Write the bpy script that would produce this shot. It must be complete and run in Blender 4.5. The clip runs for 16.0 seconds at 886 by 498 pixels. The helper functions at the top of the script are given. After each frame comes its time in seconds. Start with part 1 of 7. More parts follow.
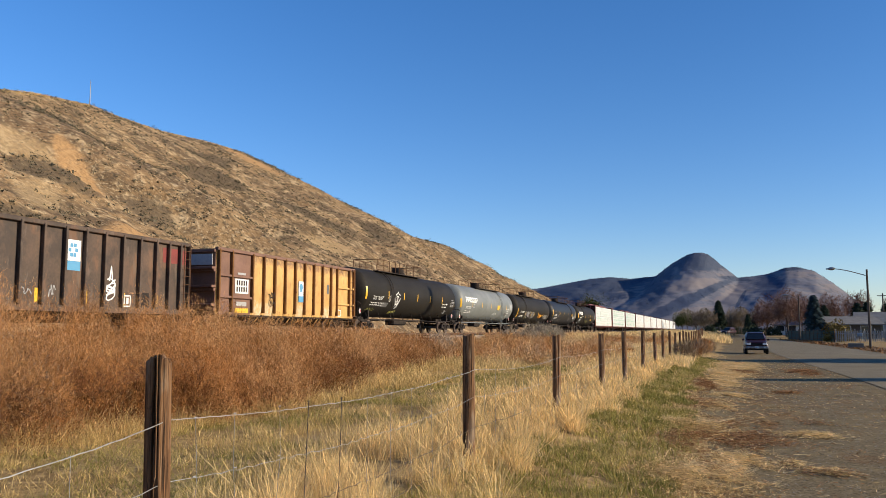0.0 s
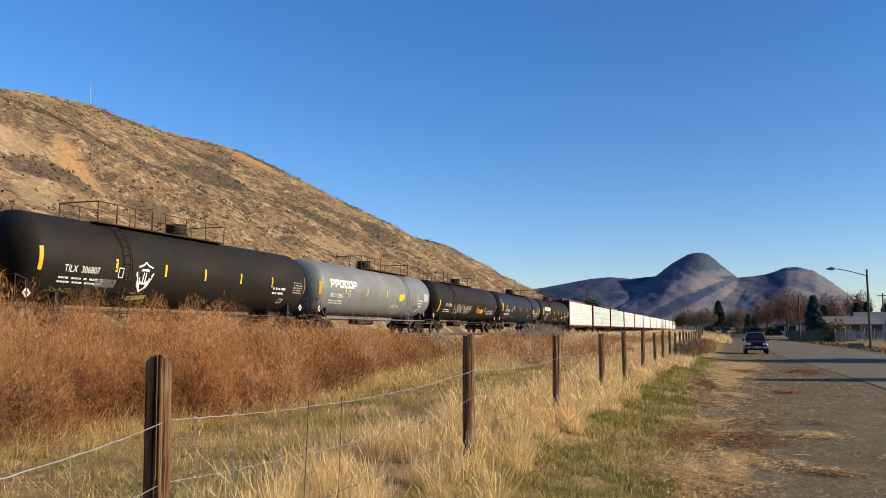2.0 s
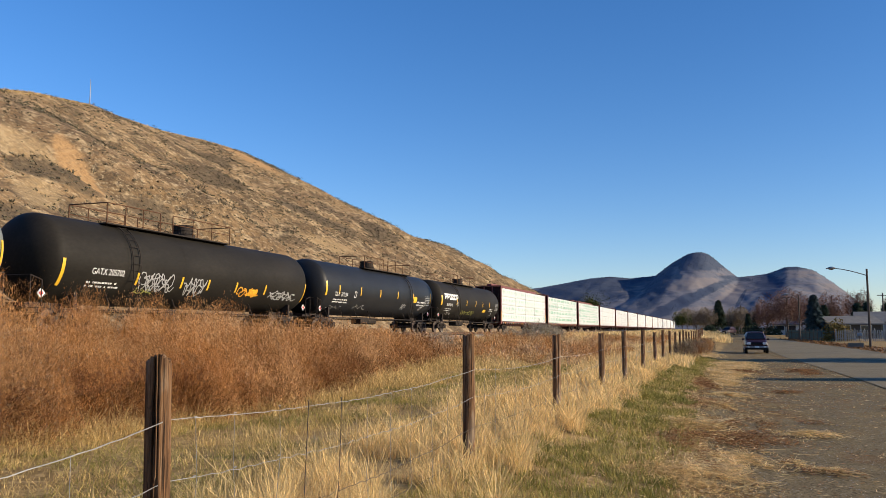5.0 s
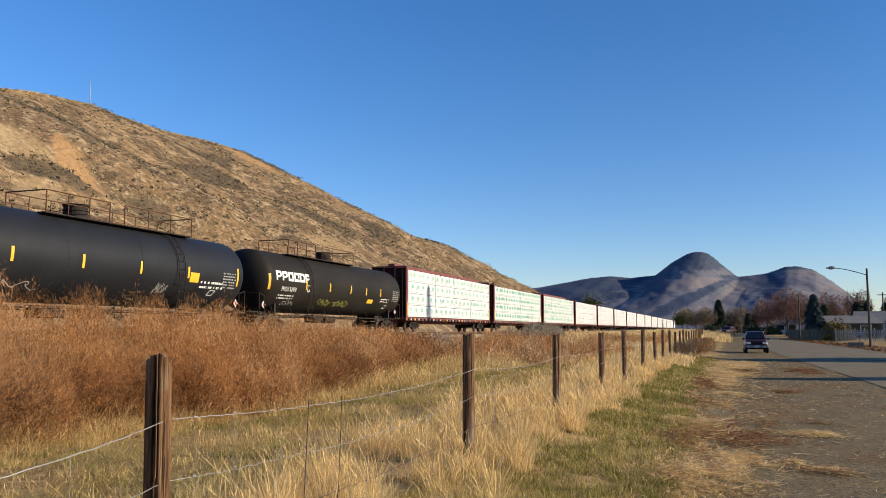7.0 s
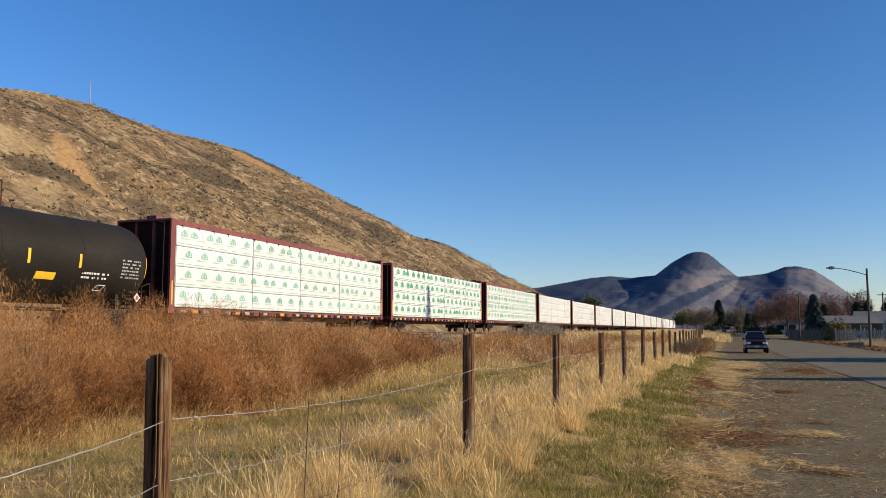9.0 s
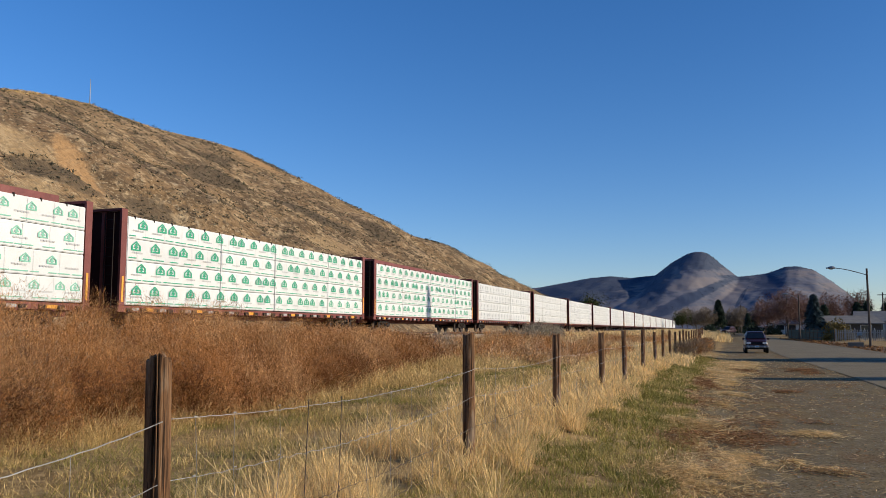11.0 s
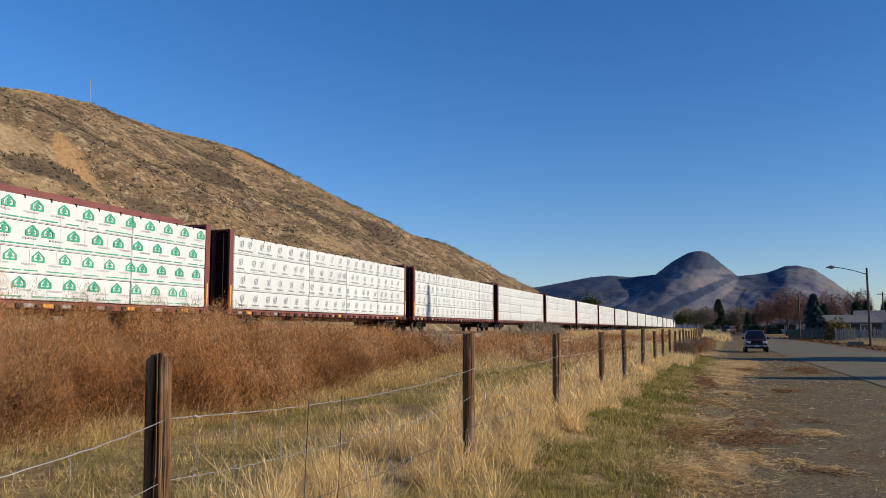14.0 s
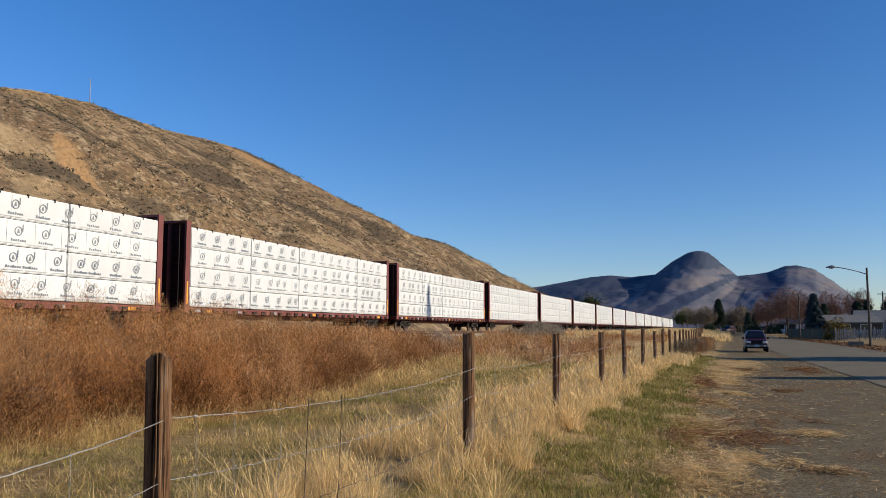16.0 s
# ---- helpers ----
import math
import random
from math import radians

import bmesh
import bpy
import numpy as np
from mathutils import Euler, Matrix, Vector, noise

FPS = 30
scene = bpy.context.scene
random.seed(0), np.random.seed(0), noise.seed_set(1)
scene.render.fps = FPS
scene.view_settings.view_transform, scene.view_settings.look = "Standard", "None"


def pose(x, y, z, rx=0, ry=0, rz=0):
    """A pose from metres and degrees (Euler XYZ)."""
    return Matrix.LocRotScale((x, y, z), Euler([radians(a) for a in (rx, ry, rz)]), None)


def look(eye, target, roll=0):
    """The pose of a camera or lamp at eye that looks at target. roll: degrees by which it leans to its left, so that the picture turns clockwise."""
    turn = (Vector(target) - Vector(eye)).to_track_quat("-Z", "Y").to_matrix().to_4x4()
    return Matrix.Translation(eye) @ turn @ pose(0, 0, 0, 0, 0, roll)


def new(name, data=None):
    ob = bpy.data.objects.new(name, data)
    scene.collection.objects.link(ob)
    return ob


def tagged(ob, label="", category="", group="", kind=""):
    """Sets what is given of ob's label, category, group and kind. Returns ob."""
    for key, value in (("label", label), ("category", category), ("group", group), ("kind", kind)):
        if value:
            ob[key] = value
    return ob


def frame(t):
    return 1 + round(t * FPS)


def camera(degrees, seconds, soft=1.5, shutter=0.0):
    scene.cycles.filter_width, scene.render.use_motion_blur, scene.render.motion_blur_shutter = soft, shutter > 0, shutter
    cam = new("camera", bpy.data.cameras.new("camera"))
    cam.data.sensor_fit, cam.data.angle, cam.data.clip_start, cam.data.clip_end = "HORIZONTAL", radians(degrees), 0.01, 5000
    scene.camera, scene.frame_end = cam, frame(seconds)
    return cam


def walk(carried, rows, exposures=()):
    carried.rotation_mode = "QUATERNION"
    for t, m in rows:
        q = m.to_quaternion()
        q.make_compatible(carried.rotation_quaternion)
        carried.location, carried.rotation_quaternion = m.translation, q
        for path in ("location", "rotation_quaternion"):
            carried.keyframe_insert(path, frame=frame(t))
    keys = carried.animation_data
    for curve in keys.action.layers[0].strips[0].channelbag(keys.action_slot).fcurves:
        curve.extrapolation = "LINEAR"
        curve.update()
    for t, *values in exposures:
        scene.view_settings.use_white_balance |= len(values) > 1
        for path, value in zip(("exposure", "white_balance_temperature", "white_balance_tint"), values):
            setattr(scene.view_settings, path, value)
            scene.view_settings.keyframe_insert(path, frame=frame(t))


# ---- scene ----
cam = camera(56.8, 16.0, 0.65)
walk(cam, [(t, pose(0, 0, 1.7, 90 + p, 0, 18.8)) for t, p in (
    (0, 5.71), (3.5, 5.71), (5, 5.68), (6.5, 5.65), (9, 5.65), (11.5, 5.65), (13, 5.64), (14, 5.60), (16, 5.59))],
     exposures=[(0, 0.07, 6500, 10), (7, 0.05, 6500, 10), (8, 0.0, 6520, 10), (9.2, -0.15, 6500, 10), (11.3, -0.28, 6150, 10), (12.5, -0.34, 6100, 10), (16, -0.27, 6100, 10)])

# ---- light ----
SUN_AZ, SUN_EL = 75, 20.5          # degrees clockwise from +Y, degrees up
world = bpy.data.worlds.new("world")
scene.world = world
world.use_nodes = True
wn = world.node_tree
sky = wn.nodes.new("ShaderNodeTexSky")
sky.sky_type = "NISHITA"
sky.sun_disc = False
sky.sun_elevation, sky.sun_rotation = radians(SUN_EL), radians(SUN_AZ)
sky.altitude, sky.air_density, sky.dust_density, sky.ozone_density = 350, 1.0, 0.2, 3.0
tint = wn.nodes.new("ShaderNodeHueSaturation")
tint.inputs["Saturation"].default_value = 1.25
wn.links.new(sky.outputs[0], tint.inputs["Color"])
warm = wn.nodes.new("ShaderNodeMix")
warm.data_type, warm.blend_type = "RGBA", "MULTIPLY"
warm.inputs[0].default_value = 1.0
warm.inputs[7].default_value = (1.06, 1.07, 1.26, 1)
wn.links.new(tint.outputs[0], warm.inputs[6])
# the sky is deepest blue on the side towards the road
way, across_sky, deepen, deep = wn.nodes.new("ShaderNodeTexCoord"), wn.nodes.new("ShaderNodeVectorMath"), wn.nodes.new("ShaderNodeMapRange"), wn.nodes.new("ShaderNodeVectorMath")
across_sky.operation, deep.operation = "DOT_PRODUCT", "SCALE"
across_sky.inputs[1].default_value = (0.947, 0.322, 0.0)
for q, value in (("From Min", -0.5), ("From Max", 0.55), ("To Min", 1.24), ("To Max", 0.84)):
    deepen.inputs[q].default_value = value
deepen.interpolation_type = "SMOOTHSTEP"
wn.links.new(way.outputs["Generated"], across_sky.inputs[0])
wn.links.new(across_sky.outputs["Value"], deepen.inputs["Value"])
wn.links.new(warm.outputs[2], deep.inputs[0])
wn.links.new(deepen.outputs[0], deep.inputs["Scale"])
wn.links.new(deep.outputs[0], wn.nodes["Background"].inputs[0])
wn.nodes["Background"].inputs[1].default_value = 0.127
sun_dir = Vector((math.sin(radians(SUN_AZ)) * math.cos(radians(SUN_EL)), math.cos(radians(SUN_AZ)) * math.cos(radians(SUN_EL)), math.sin(radians(SUN_EL))))
sun_data = bpy.data.lights.new("sun", "SUN")
sun_data.energy, sun_data.angle, sun_data.color = 6.3, radians(0.53), (1.0, 0.85, 0.63)
sun = new("sun", sun_data)
sun.matrix_world = look(sun_dir * 200, (0, 0, 0))


# ---- materials ----
def pmat(name, cols, scale=2.0, rough=0.8, metal=0.0, bump=0.2, stretch=(1, 1, 1), fine=12.0, vary=0.0, finemix=0.35, spec=0.5, bumpdist=0.02, layers=(), through_light=0.0):
    """Two scales of noise through a ramp of colours; vary: change from piece to piece."""
    m = bpy.data.materials.new(name)
    m.use_nodes = True
    n, l = m.node_tree.nodes, m.node_tree.links
    b = n["Principled BSDF"]
    b.inputs["Roughness"].default_value, b.inputs["Metallic"].default_value = rough, metal
    b.inputs["Specular IOR Level"].default_value = spec if rough < 0.8 else spec * 0.2      # earth, straw and bark barely shine
    tc, mp = n.new("ShaderNodeTexCoord"), n.new("ShaderNodeMapping")
    mp.inputs["Scale"].default_value = stretch
    l.new(tc.outputs["Object"], mp.inputs["Vector"])
    n1, n2 = n.new("ShaderNodeTexNoise"), n.new("ShaderNodeTexNoise")
    n1.inputs["Scale"].default_value, n1.inputs["Detail"].default_value = scale, 6
    n2.inputs["Scale"].default_value, n2.inputs["Detail"].default_value = scale * fine, 4
    for q in (n1, n2):
        l.new(mp.outputs[0], q.inputs["Vector"])
    mix = n.new("ShaderNodeMix")
    mix.inputs["Factor"].default_value = finemix
    l.new(n1.outputs["Fac"], mix.inputs["A"])
    l.new(n2.outputs["Fac"], mix.inputs["B"])
    ramp = n.new("ShaderNodeValToRGB")
    e = ramp.color_ramp.elements
    while len(e) < len(cols):
        e.new(0.5)
    for i, c in enumerate(cols):
        e[i].position = 0.32 + 0.36 * i / max(1, len(cols) - 1)
        e[i].color = (*c, 1)
    l.new(mix.outputs["Result"], ramp.inputs["Fac"])
    col = ramp.outputs["Color"]
    for lscale, level, soft_, lcol, amount, lstretch in layers:
        lm, ln, lr, lx = n.new("ShaderNodeMapping"), n.new("ShaderNodeTexNoise"), n.new("ShaderNodeMapRange"), n.new("ShaderNodeMix")
        lm.inputs["Scale"].default_value = lstretch
        lm.inputs["Location"].default_value = (lscale * 7.3, level * 91.0, 3.1)
        ln.inputs["Scale"].default_value, ln.inputs["Detail"].default_value, ln.inputs["Roughness"].default_value = lscale, 8, 0.62
        lr.inputs["From Min"].default_value, lr.inputs["From Max"].default_value, lr.inputs["To Max"].default_value = level - soft_, level + soft_, amount
        lx.data_type = "RGBA"
        lx.inputs[7].default_value = (*lcol, 1)
        l.new(tc.outputs["Object"], lm.inputs["Vector"])
        l.new(lm.outputs[0], ln.inputs["Vector"])
        l.new(ln.outputs["Fac"], lr.inputs["Value"])
        l.new(lr.outputs[0], lx.inputs[0])
        l.new(col, lx.inputs[6])
        col = lx.outputs[2]
    if vary:
        geo, oi, add, hs = n.new("ShaderNodeNewGeometry"), n.new("ShaderNodeObjectInfo"), n.new("ShaderNodeMath"), n.new("ShaderNodeHueSaturation")
        l.new(geo.outputs["Random Per Island"], add.inputs[0])
        l.new(oi.outputs["Random"], add.inputs[1])
        fr = n.new("ShaderNodeMath")
        fr.operation = "FRACT"
        l.new(add.outputs[0], fr.inputs[0])
        mr = n.new("ShaderNodeMapRange")
        mr.inputs["To Min"].default_value, mr.inputs["To Max"].default_value = 1 - vary, 1 + vary
        l.new(fr.outputs[0], mr.inputs["Value"])
        l.new(mr.outputs[0], hs.inputs["Value"])
        l.new(col, hs.inputs["Color"])
        col = hs.outputs["Color"]
    l.new(col, b.inputs["Base Color"])
    if bump:
        bp = n.new("ShaderNodeBump")
        bp.inputs["Strength"].default_value, bp.inputs["Distance"].default_value = bump, bumpdist
        l.new(mix.outputs["Result"], bp.inputs["Height"])
        l.new(bp.outputs[0], b.inputs["Normal"])
    if through_light:
        tr, ms = n.new("ShaderNodeBsdfTranslucent"), n.new("ShaderNodeMixShader")
        ms.inputs[0].default_value = through_light
        l.new(col, tr.inputs["Color"])
        l.new(b.outputs[0], ms.inputs[1])
        l.new(tr.outputs[0], ms.inputs[2])
        l.new(ms.outputs[0], n["Material Output"].inputs["Surface"])
    return m


def patched(m, rows, scale, ragged=0.5):
    """Lays other ground colours where the mesh's "patches" attribute (red, green, blue) says, with ragged edges."""
    n, l = m.node_tree.nodes, m.node_tree.links
    b = n["Principled BSDF"]
    col = b.inputs["Base Color"].links[0].from_socket
    at, sep, tc, no = n.new("ShaderNodeAttribute"), n.new("ShaderNodeSeparateColor"), n.new("ShaderNodeTexCoord"), n.new("ShaderNodeTexNoise")
    at.attribute_name = "patches"
    no.inputs["Scale"].default_value, no.inputs["Detail"].default_value, no.inputs["Roughness"].default_value = scale, 8, 0.65
    l.new(at.outputs["Color"], sep.inputs[0])
    l.new(tc.outputs["Object"], no.inputs["Vector"])
    for channel, colour, amount in rows:
        shift, edge, mix = n.new("ShaderNodeMath"), n.new("ShaderNodeMapRange"), n.new("ShaderNodeMix")
        shift.operation = "MULTIPLY_ADD"
        shift.inputs[1].default_value = ragged * 2
        l.new(no.outputs["Fac"], shift.inputs[0])
        l.new(sep.outputs[channel], shift.inputs[2])
        edge.inputs["From Min"].default_value, edge.inputs["From Max"].default_value, edge.inputs["To Max"].default_value = ragged + 0.38, ragged + 0.68, amount
        l.new(shift.outputs[0], edge.inputs["Value"])
        mix.data_type = "RGBA"
        mix.inputs[7].default_value = (*colour, 1)
        l.new(edge.outputs[0], mix.inputs[0])
        l.new(col, mix.inputs[6])
        col = mix.outputs[2]
    l.new(col, b.inputs["Base Color"])
    return m


M = dict(
    ground=pmat("dry_field_soil", [(0.175, 0.110, 0.042), (0.28, 0.180, 0.072), (0.38, 0.256, 0.108)], 0.9, 0.95, bump=0.8, layers=[(0.8, 0.60, 0.05, (0.20, 0.185, 0.055), 0.4, (1, 0.4, 1)), (6, 0.56, 0.06, (0.52, 0.37, 0.175), 0.6, (1, 1, 1)), (22, 0.55, 0.05, (0.10, 0.068, 0.034), 0.55, (1, 1, 1))]),
    hill=patched(pmat("dry_hillside", [(0.15, 0.094, 0.047), (0.255, 0.165, 0.084), (0.36, 0.245, 0.128)], 0.07, 0.95, bump=1.0, fine=16, finemix=0.5, bumpdist=0.9, layers=[(0.03, 0.52, 0.06, (0.165, 0.105, 0.060), 0.6, (1, 1, 1)), (0.12, 0.53, 0.04, (0.105, 0.073, 0.044), 0.72, (1, 1, 1)), (0.35, 0.57, 0.05, (0.52, 0.385, 0.22), 0.6, (1, 1, 1)), (0.9, 0.55, 0.04, (0.095, 0.070, 0.044), 0.7, (1, 1, 1)), (1.6, 0.60, 0.03, (0.56, 0.44, 0.27), 0.5, (1, 1, 1))]),
                 ((0, (0.42, 0.250, 0.112), 0.8), (1, (0.40, 0.285, 0.150), 0.5), (2, (0.105, 0.078, 0.050), 0.8)), 0.35),
    # the blue haze of distance is mixed into these slope and pine colours
    mountain=patched(pmat("haze_blue_mountain_slope", [(0.116, 0.124, 0.158), (0.143, 0.145, 0.171), (0.176, 0.168, 0.183)], 0.02, 0.95, bump=0.3, fine=9, finemix=0.35, bumpdist=4, layers=[(0.006, 0.54, 0.04, (0.185, 0.162, 0.158), 0.7, (0.7, 0.6, 8.0)), (0.03, 0.56, 0.04, (0.075, 0.084, 0.112), 0.6, (1, 1, 1))]),
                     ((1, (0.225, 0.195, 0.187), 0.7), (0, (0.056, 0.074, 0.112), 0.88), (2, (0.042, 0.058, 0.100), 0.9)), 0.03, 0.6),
    pinewood=pmat("haze_blue_pine_wood", [(0.068, 0.088, 0.132), (0.085, 0.106, 0.152)], 0.02, 0.95, bump=0, vary=0.15, through_light=0.35),
    asphalt=pmat("worn_asphalt", [(0.140, 0.116, 0.074), (0.178, 0.148, 0.095), (0.212, 0.176, 0.114)], 0.5, 0.9, bump=0.3, fine=90, layers=[(0.3, 0.6, 0.05, (0.225, 0.185, 0.122), 0.5, (1, 0.3, 1)), (30, 0.6, 0.03, (0.29, 0.24, 0.16), 0.6, (1, 1, 1)), (45, 0.58, 0.03, (0.058, 0.044, 0.023), 0.6, (1, 1, 1))]),
    shoulder=pmat("gravelly_old_asphalt", [(0.108, 0.080, 0.040), (0.168, 0.126, 0.065), (0.228, 0.172, 0.090)], 0.9, 0.95, bump=0.9, fine=40, finemix=0.5, layers=[(0.6, 0.56, 0.04, (0.17, 0.086, 0.030), 0.6, (1, 0.5, 1)), (0.8, 0.58, 0.05, (0.28, 0.19, 0.075), 0.5, (1, 0.5, 1)), (12, 0.60, 0.03, (0.28, 0.225, 0.13), 0.7, (1, 1, 1)), (30, 0.55, 0.03, (0.045, 0.033, 0.016), 0.8, (1, 1, 1)), (55, 0.61, 0.02, (0.38, 0.31, 0.20), 0.8, (1, 1, 1))]),
    ballast=pmat("ballast_gravel", [(0.12, 0.105, 0.09), (0.25, 0.22, 0.19), (0.36, 0.33, 0.29)], 3, 0.95, bump=1.0, fine=4, finemix=0.5, bumpdist=0.05),
    # near-black copy of the oxide red, with the bulkhead ends' shade in it
    shadeoxide=pmat("shaded_oxide_paint", [(0.022, 0.010, 0.010), (0.045, 0.016, 0.014)], 1.5, 0.8, bump=0.2),
    rail=pmat("rusty_rail", [(0.10, 0.05, 0.03), (0.18, 0.10, 0.06)], 4, 0.6, 0.6),
    tie=pmat("creosoted_tie", [(0.05, 0.04, 0.03), (0.11, 0.085, 0.06)], 3, 0.9, vary=0.2),
    post=pmat("weathered_post", [(0.040, 0.024, 0.015), (0.125, 0.068, 0.036), (0.22, 0.115, 0.055), (0.32, 0.21, 0.125)], 5, 0.85, bump=1.0, stretch=(9, 9, 0.35), fine=4, vary=0.2, bumpdist=0.010, layers=[(3, 0.57, 0.07, (0.36, 0.285, 0.20), 0.6, (3, 3, 0.7)), (4, 0.58, 0.03, (0.020, 0.013, 0.010), 0.9, (14, 14, 0.5)), (9, 0.66, 0.03, (0.05, 0.03, 0.02), 0.8, (1, 1, 0.8))]),
    rustwire=pmat("rusty_wire", [(0.045, 0.035, 0.028), (0.11, 0.085, 0.065)], 5, 0.7, 0.2, bump=0),
    palesage=pmat("pale_sagebrush", [(0.24, 0.205, 0.15), (0.36, 0.31, 0.235)], 1, 0.9, bump=0, vary=0.4),
    # dark brown carries the shade inside and low in the weeds
    weedcore=pmat("shade_dark_weed_stems", [(0.075, 0.032, 0.013), (0.15, 0.068, 0.027)], 9, 0.95, bump=0.8),
    strawweed=pmat("bleached_weed", [(0.50, 0.32, 0.17), (0.62, 0.44, 0.26)], 0.7, 0.9, bump=0, vary=0.4),
    wire=pmat("galvanised_wire", [(0.28, 0.27, 0.25), (0.42, 0.41, 0.39)], 5, 0.5, 0.6, bump=0),
    kochia=pmat("rust_brown_weed", [(0.24, 0.095, 0.029), (0.50, 0.228, 0.074), (0.74, 0.43, 0.185)], 1.1, 0.9, bump=0, vary=0.6, finemix=0.4, through_light=0.2, layers=[(0.42, 0.52, 0.07, (0.135, 0.055, 0.020), 0.75, (1, 1, 1)), (0.5, 0.55, 0.06, (0.66, 0.40, 0.185), 0.6, (1, 1, 0.7))]),
    fieldgrass=pmat("field_bunch_grass", [(0.42, 0.285, 0.105), (0.64, 0.455, 0.19), (0.82, 0.62, 0.31)], 0.7, 0.8, bump=0, vary=0.5, through_light=0.3, layers=[(1.1, 0.59, 0.06, (0.30, 0.245, 0.085), 0.45, (1, 1, 0.3))]),
    seedhead=pmat("pale_seed_heads", [(0.68, 0.46, 0.185), (0.86, 0.65, 0.32)], 0.9, 0.8, bump=0, vary=0.35, through_light=0.35),
    leafbrown=pmat("dead_leaves", [(0.14, 0.062, 0.022), (0.29, 0.135, 0.050), (0.46, 0.255, 0.105)], 3, 0.9, bump=0, vary=0.6),
    grass=pmat("dry_grass", [(0.54, 0.36, 0.145), (0.78, 0.57, 0.265), (0.90, 0.74, 0.44)], 0.6, 0.8, bump=0, vary=0.5, through_light=0.32, layers=[(1.6, 0.58, 0.06, (0.46, 0.31, 0.145), 0.5, (1, 1, 0.3))]),
    green=pmat("verge_grass", [(0.11, 0.122, 0.026), (0.27, 0.235, 0.064), (0.60, 0.46, 0.18)], 1.8, 0.85, bump=0, vary=0.45, through_light=0.25),
    sage=pmat("sagebrush", [(0.082, 0.073, 0.047), (0.165, 0.143, 0.095)], 1, 0.9, bump=0, vary=0.45),
    black=pmat("black_tank_paint", [(0.014, 0.0122, 0.0098), (0.020, 0.0175, 0.0140), (0.028, 0.0240, 0.0190)], 0.9, 0.62, bump=0.05, stretch=(1, 0.4, 1), spec=0.12),
    navy=pmat("dark_blue_black_paint", [(0.012, 0.0128, 0.0150), (0.018, 0.0195, 0.0225)], 0.9, 0.5, bump=0.05, spec=0.22),
    greytank=pmat("grey_tank_paint", [(0.128, 0.140, 0.134), (0.165, 0.178, 0.172), (0.200, 0.212, 0.204)], 0.6, 0.5, bump=0.05, spec=0.35, layers=[(0.35, 0.58, 0.05, (0.265, 0.265, 0.25), 0.6, (1, 0.5, 0.25))]),
    iron=pmat("dark_running_gear", [(0.02, 0.017, 0.015), (0.05, 0.04, 0.035)], 5, 0.8, bump=0.4),
    wheel=pmat("steel_wheel", [(0.07, 0.05, 0.04), (0.14, 0.10, 0.08)], 4, 0.6, 0.4),
    rust=pmat("rusty_rail_steel", [(0.07, 0.035, 0.022), (0.15, 0.075, 0.04)], 6, 0.8, bump=0.3),
    oxide=pmat("red_oxide_paint", [(0.11, 0.022, 0.018), (0.16, 0.035, 0.028), (0.20, 0.06, 0.045)], 1.2, 0.6, bump=0.1),
    wrap=pmat("white_lumber_wrap", [(0.60, 0.61, 0.60), (0.71, 0.72, 0.71)], 1.6, 0.45, bump=0.3, vary=0.05),
    greenprint=pmat("green_print", [(0.02, 0.30, 0.16), (0.04, 0.40, 0.23)], 3, 0.5, bump=0),
    palegreenprint=pmat("pale_green_print", [(0.17, 0.46, 0.33), (0.24, 0.52, 0.39)], 3, 0.5, bump=0),
    greyprint=pmat("grey_print", [(0.16, 0.18, 0.20), (0.25, 0.27, 0.29)], 3, 0.5, bump=0),
    brown=pmat("brown_gondola_paint", [(0.042, 0.027, 0.018), (0.075, 0.046, 0.030), (0.115, 0.066, 0.040)], 0.8, 0.7, bump=0.2, layers=[(1.3, 0.58, 0.04, (0.15, 0.075, 0.038), 0.7, (1, 1, 0.5)), (0.7, 0.56, 0.05, (0.030, 0.020, 0.015), 0.75, (1, 1, 1)), (3, 0.60, 0.04, (0.13, 0.095, 0.07), 0.5, (1, 1, 0.3))]),
    rednew=pmat("brick_red_paint", [(0.13, 0.066, 0.044), (0.22, 0.115, 0.078)], 1.1, 0.7, bump=0.2),
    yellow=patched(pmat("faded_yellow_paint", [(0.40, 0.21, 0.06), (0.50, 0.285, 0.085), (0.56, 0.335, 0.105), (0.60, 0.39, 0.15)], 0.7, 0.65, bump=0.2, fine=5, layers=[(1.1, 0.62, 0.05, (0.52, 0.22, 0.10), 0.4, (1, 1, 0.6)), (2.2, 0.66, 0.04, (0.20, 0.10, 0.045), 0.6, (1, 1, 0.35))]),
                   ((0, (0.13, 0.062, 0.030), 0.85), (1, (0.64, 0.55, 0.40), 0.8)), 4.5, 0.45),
    stripe=pmat("yellow_reflector", [(0.75, 0.42, 0.02), (0.82, 0.50, 0.04)], 3, 0.4, bump=0),
    white=pmat("white_paint", [(0.70, 0.70, 0.68), (0.80, 0.80, 0.78)], 3, 0.5, bump=0),
)


# ---- mesh helpers ----
def box(bm, c, s, m=None):
    """An axis-aligned block: centre, size."""
    vs = [bm.verts.new((c[0] + s[0] * a / 2, c[1] + s[1] * b / 2, c[2] + s[2] * d / 2)) for a in (-1, 1) for b in (-1, 1) for d in (-1, 1)]
    if m:
        for v in vs:
            v.co = m @ v.co
    for f in ((0, 1, 3, 2), (4, 6, 7, 5), (0, 4, 5, 1), (2, 3, 7, 6), (0, 2, 6, 4), (1, 5, 7, 3)):
        bm.faces.new([vs[i] for i in f])
    return vs


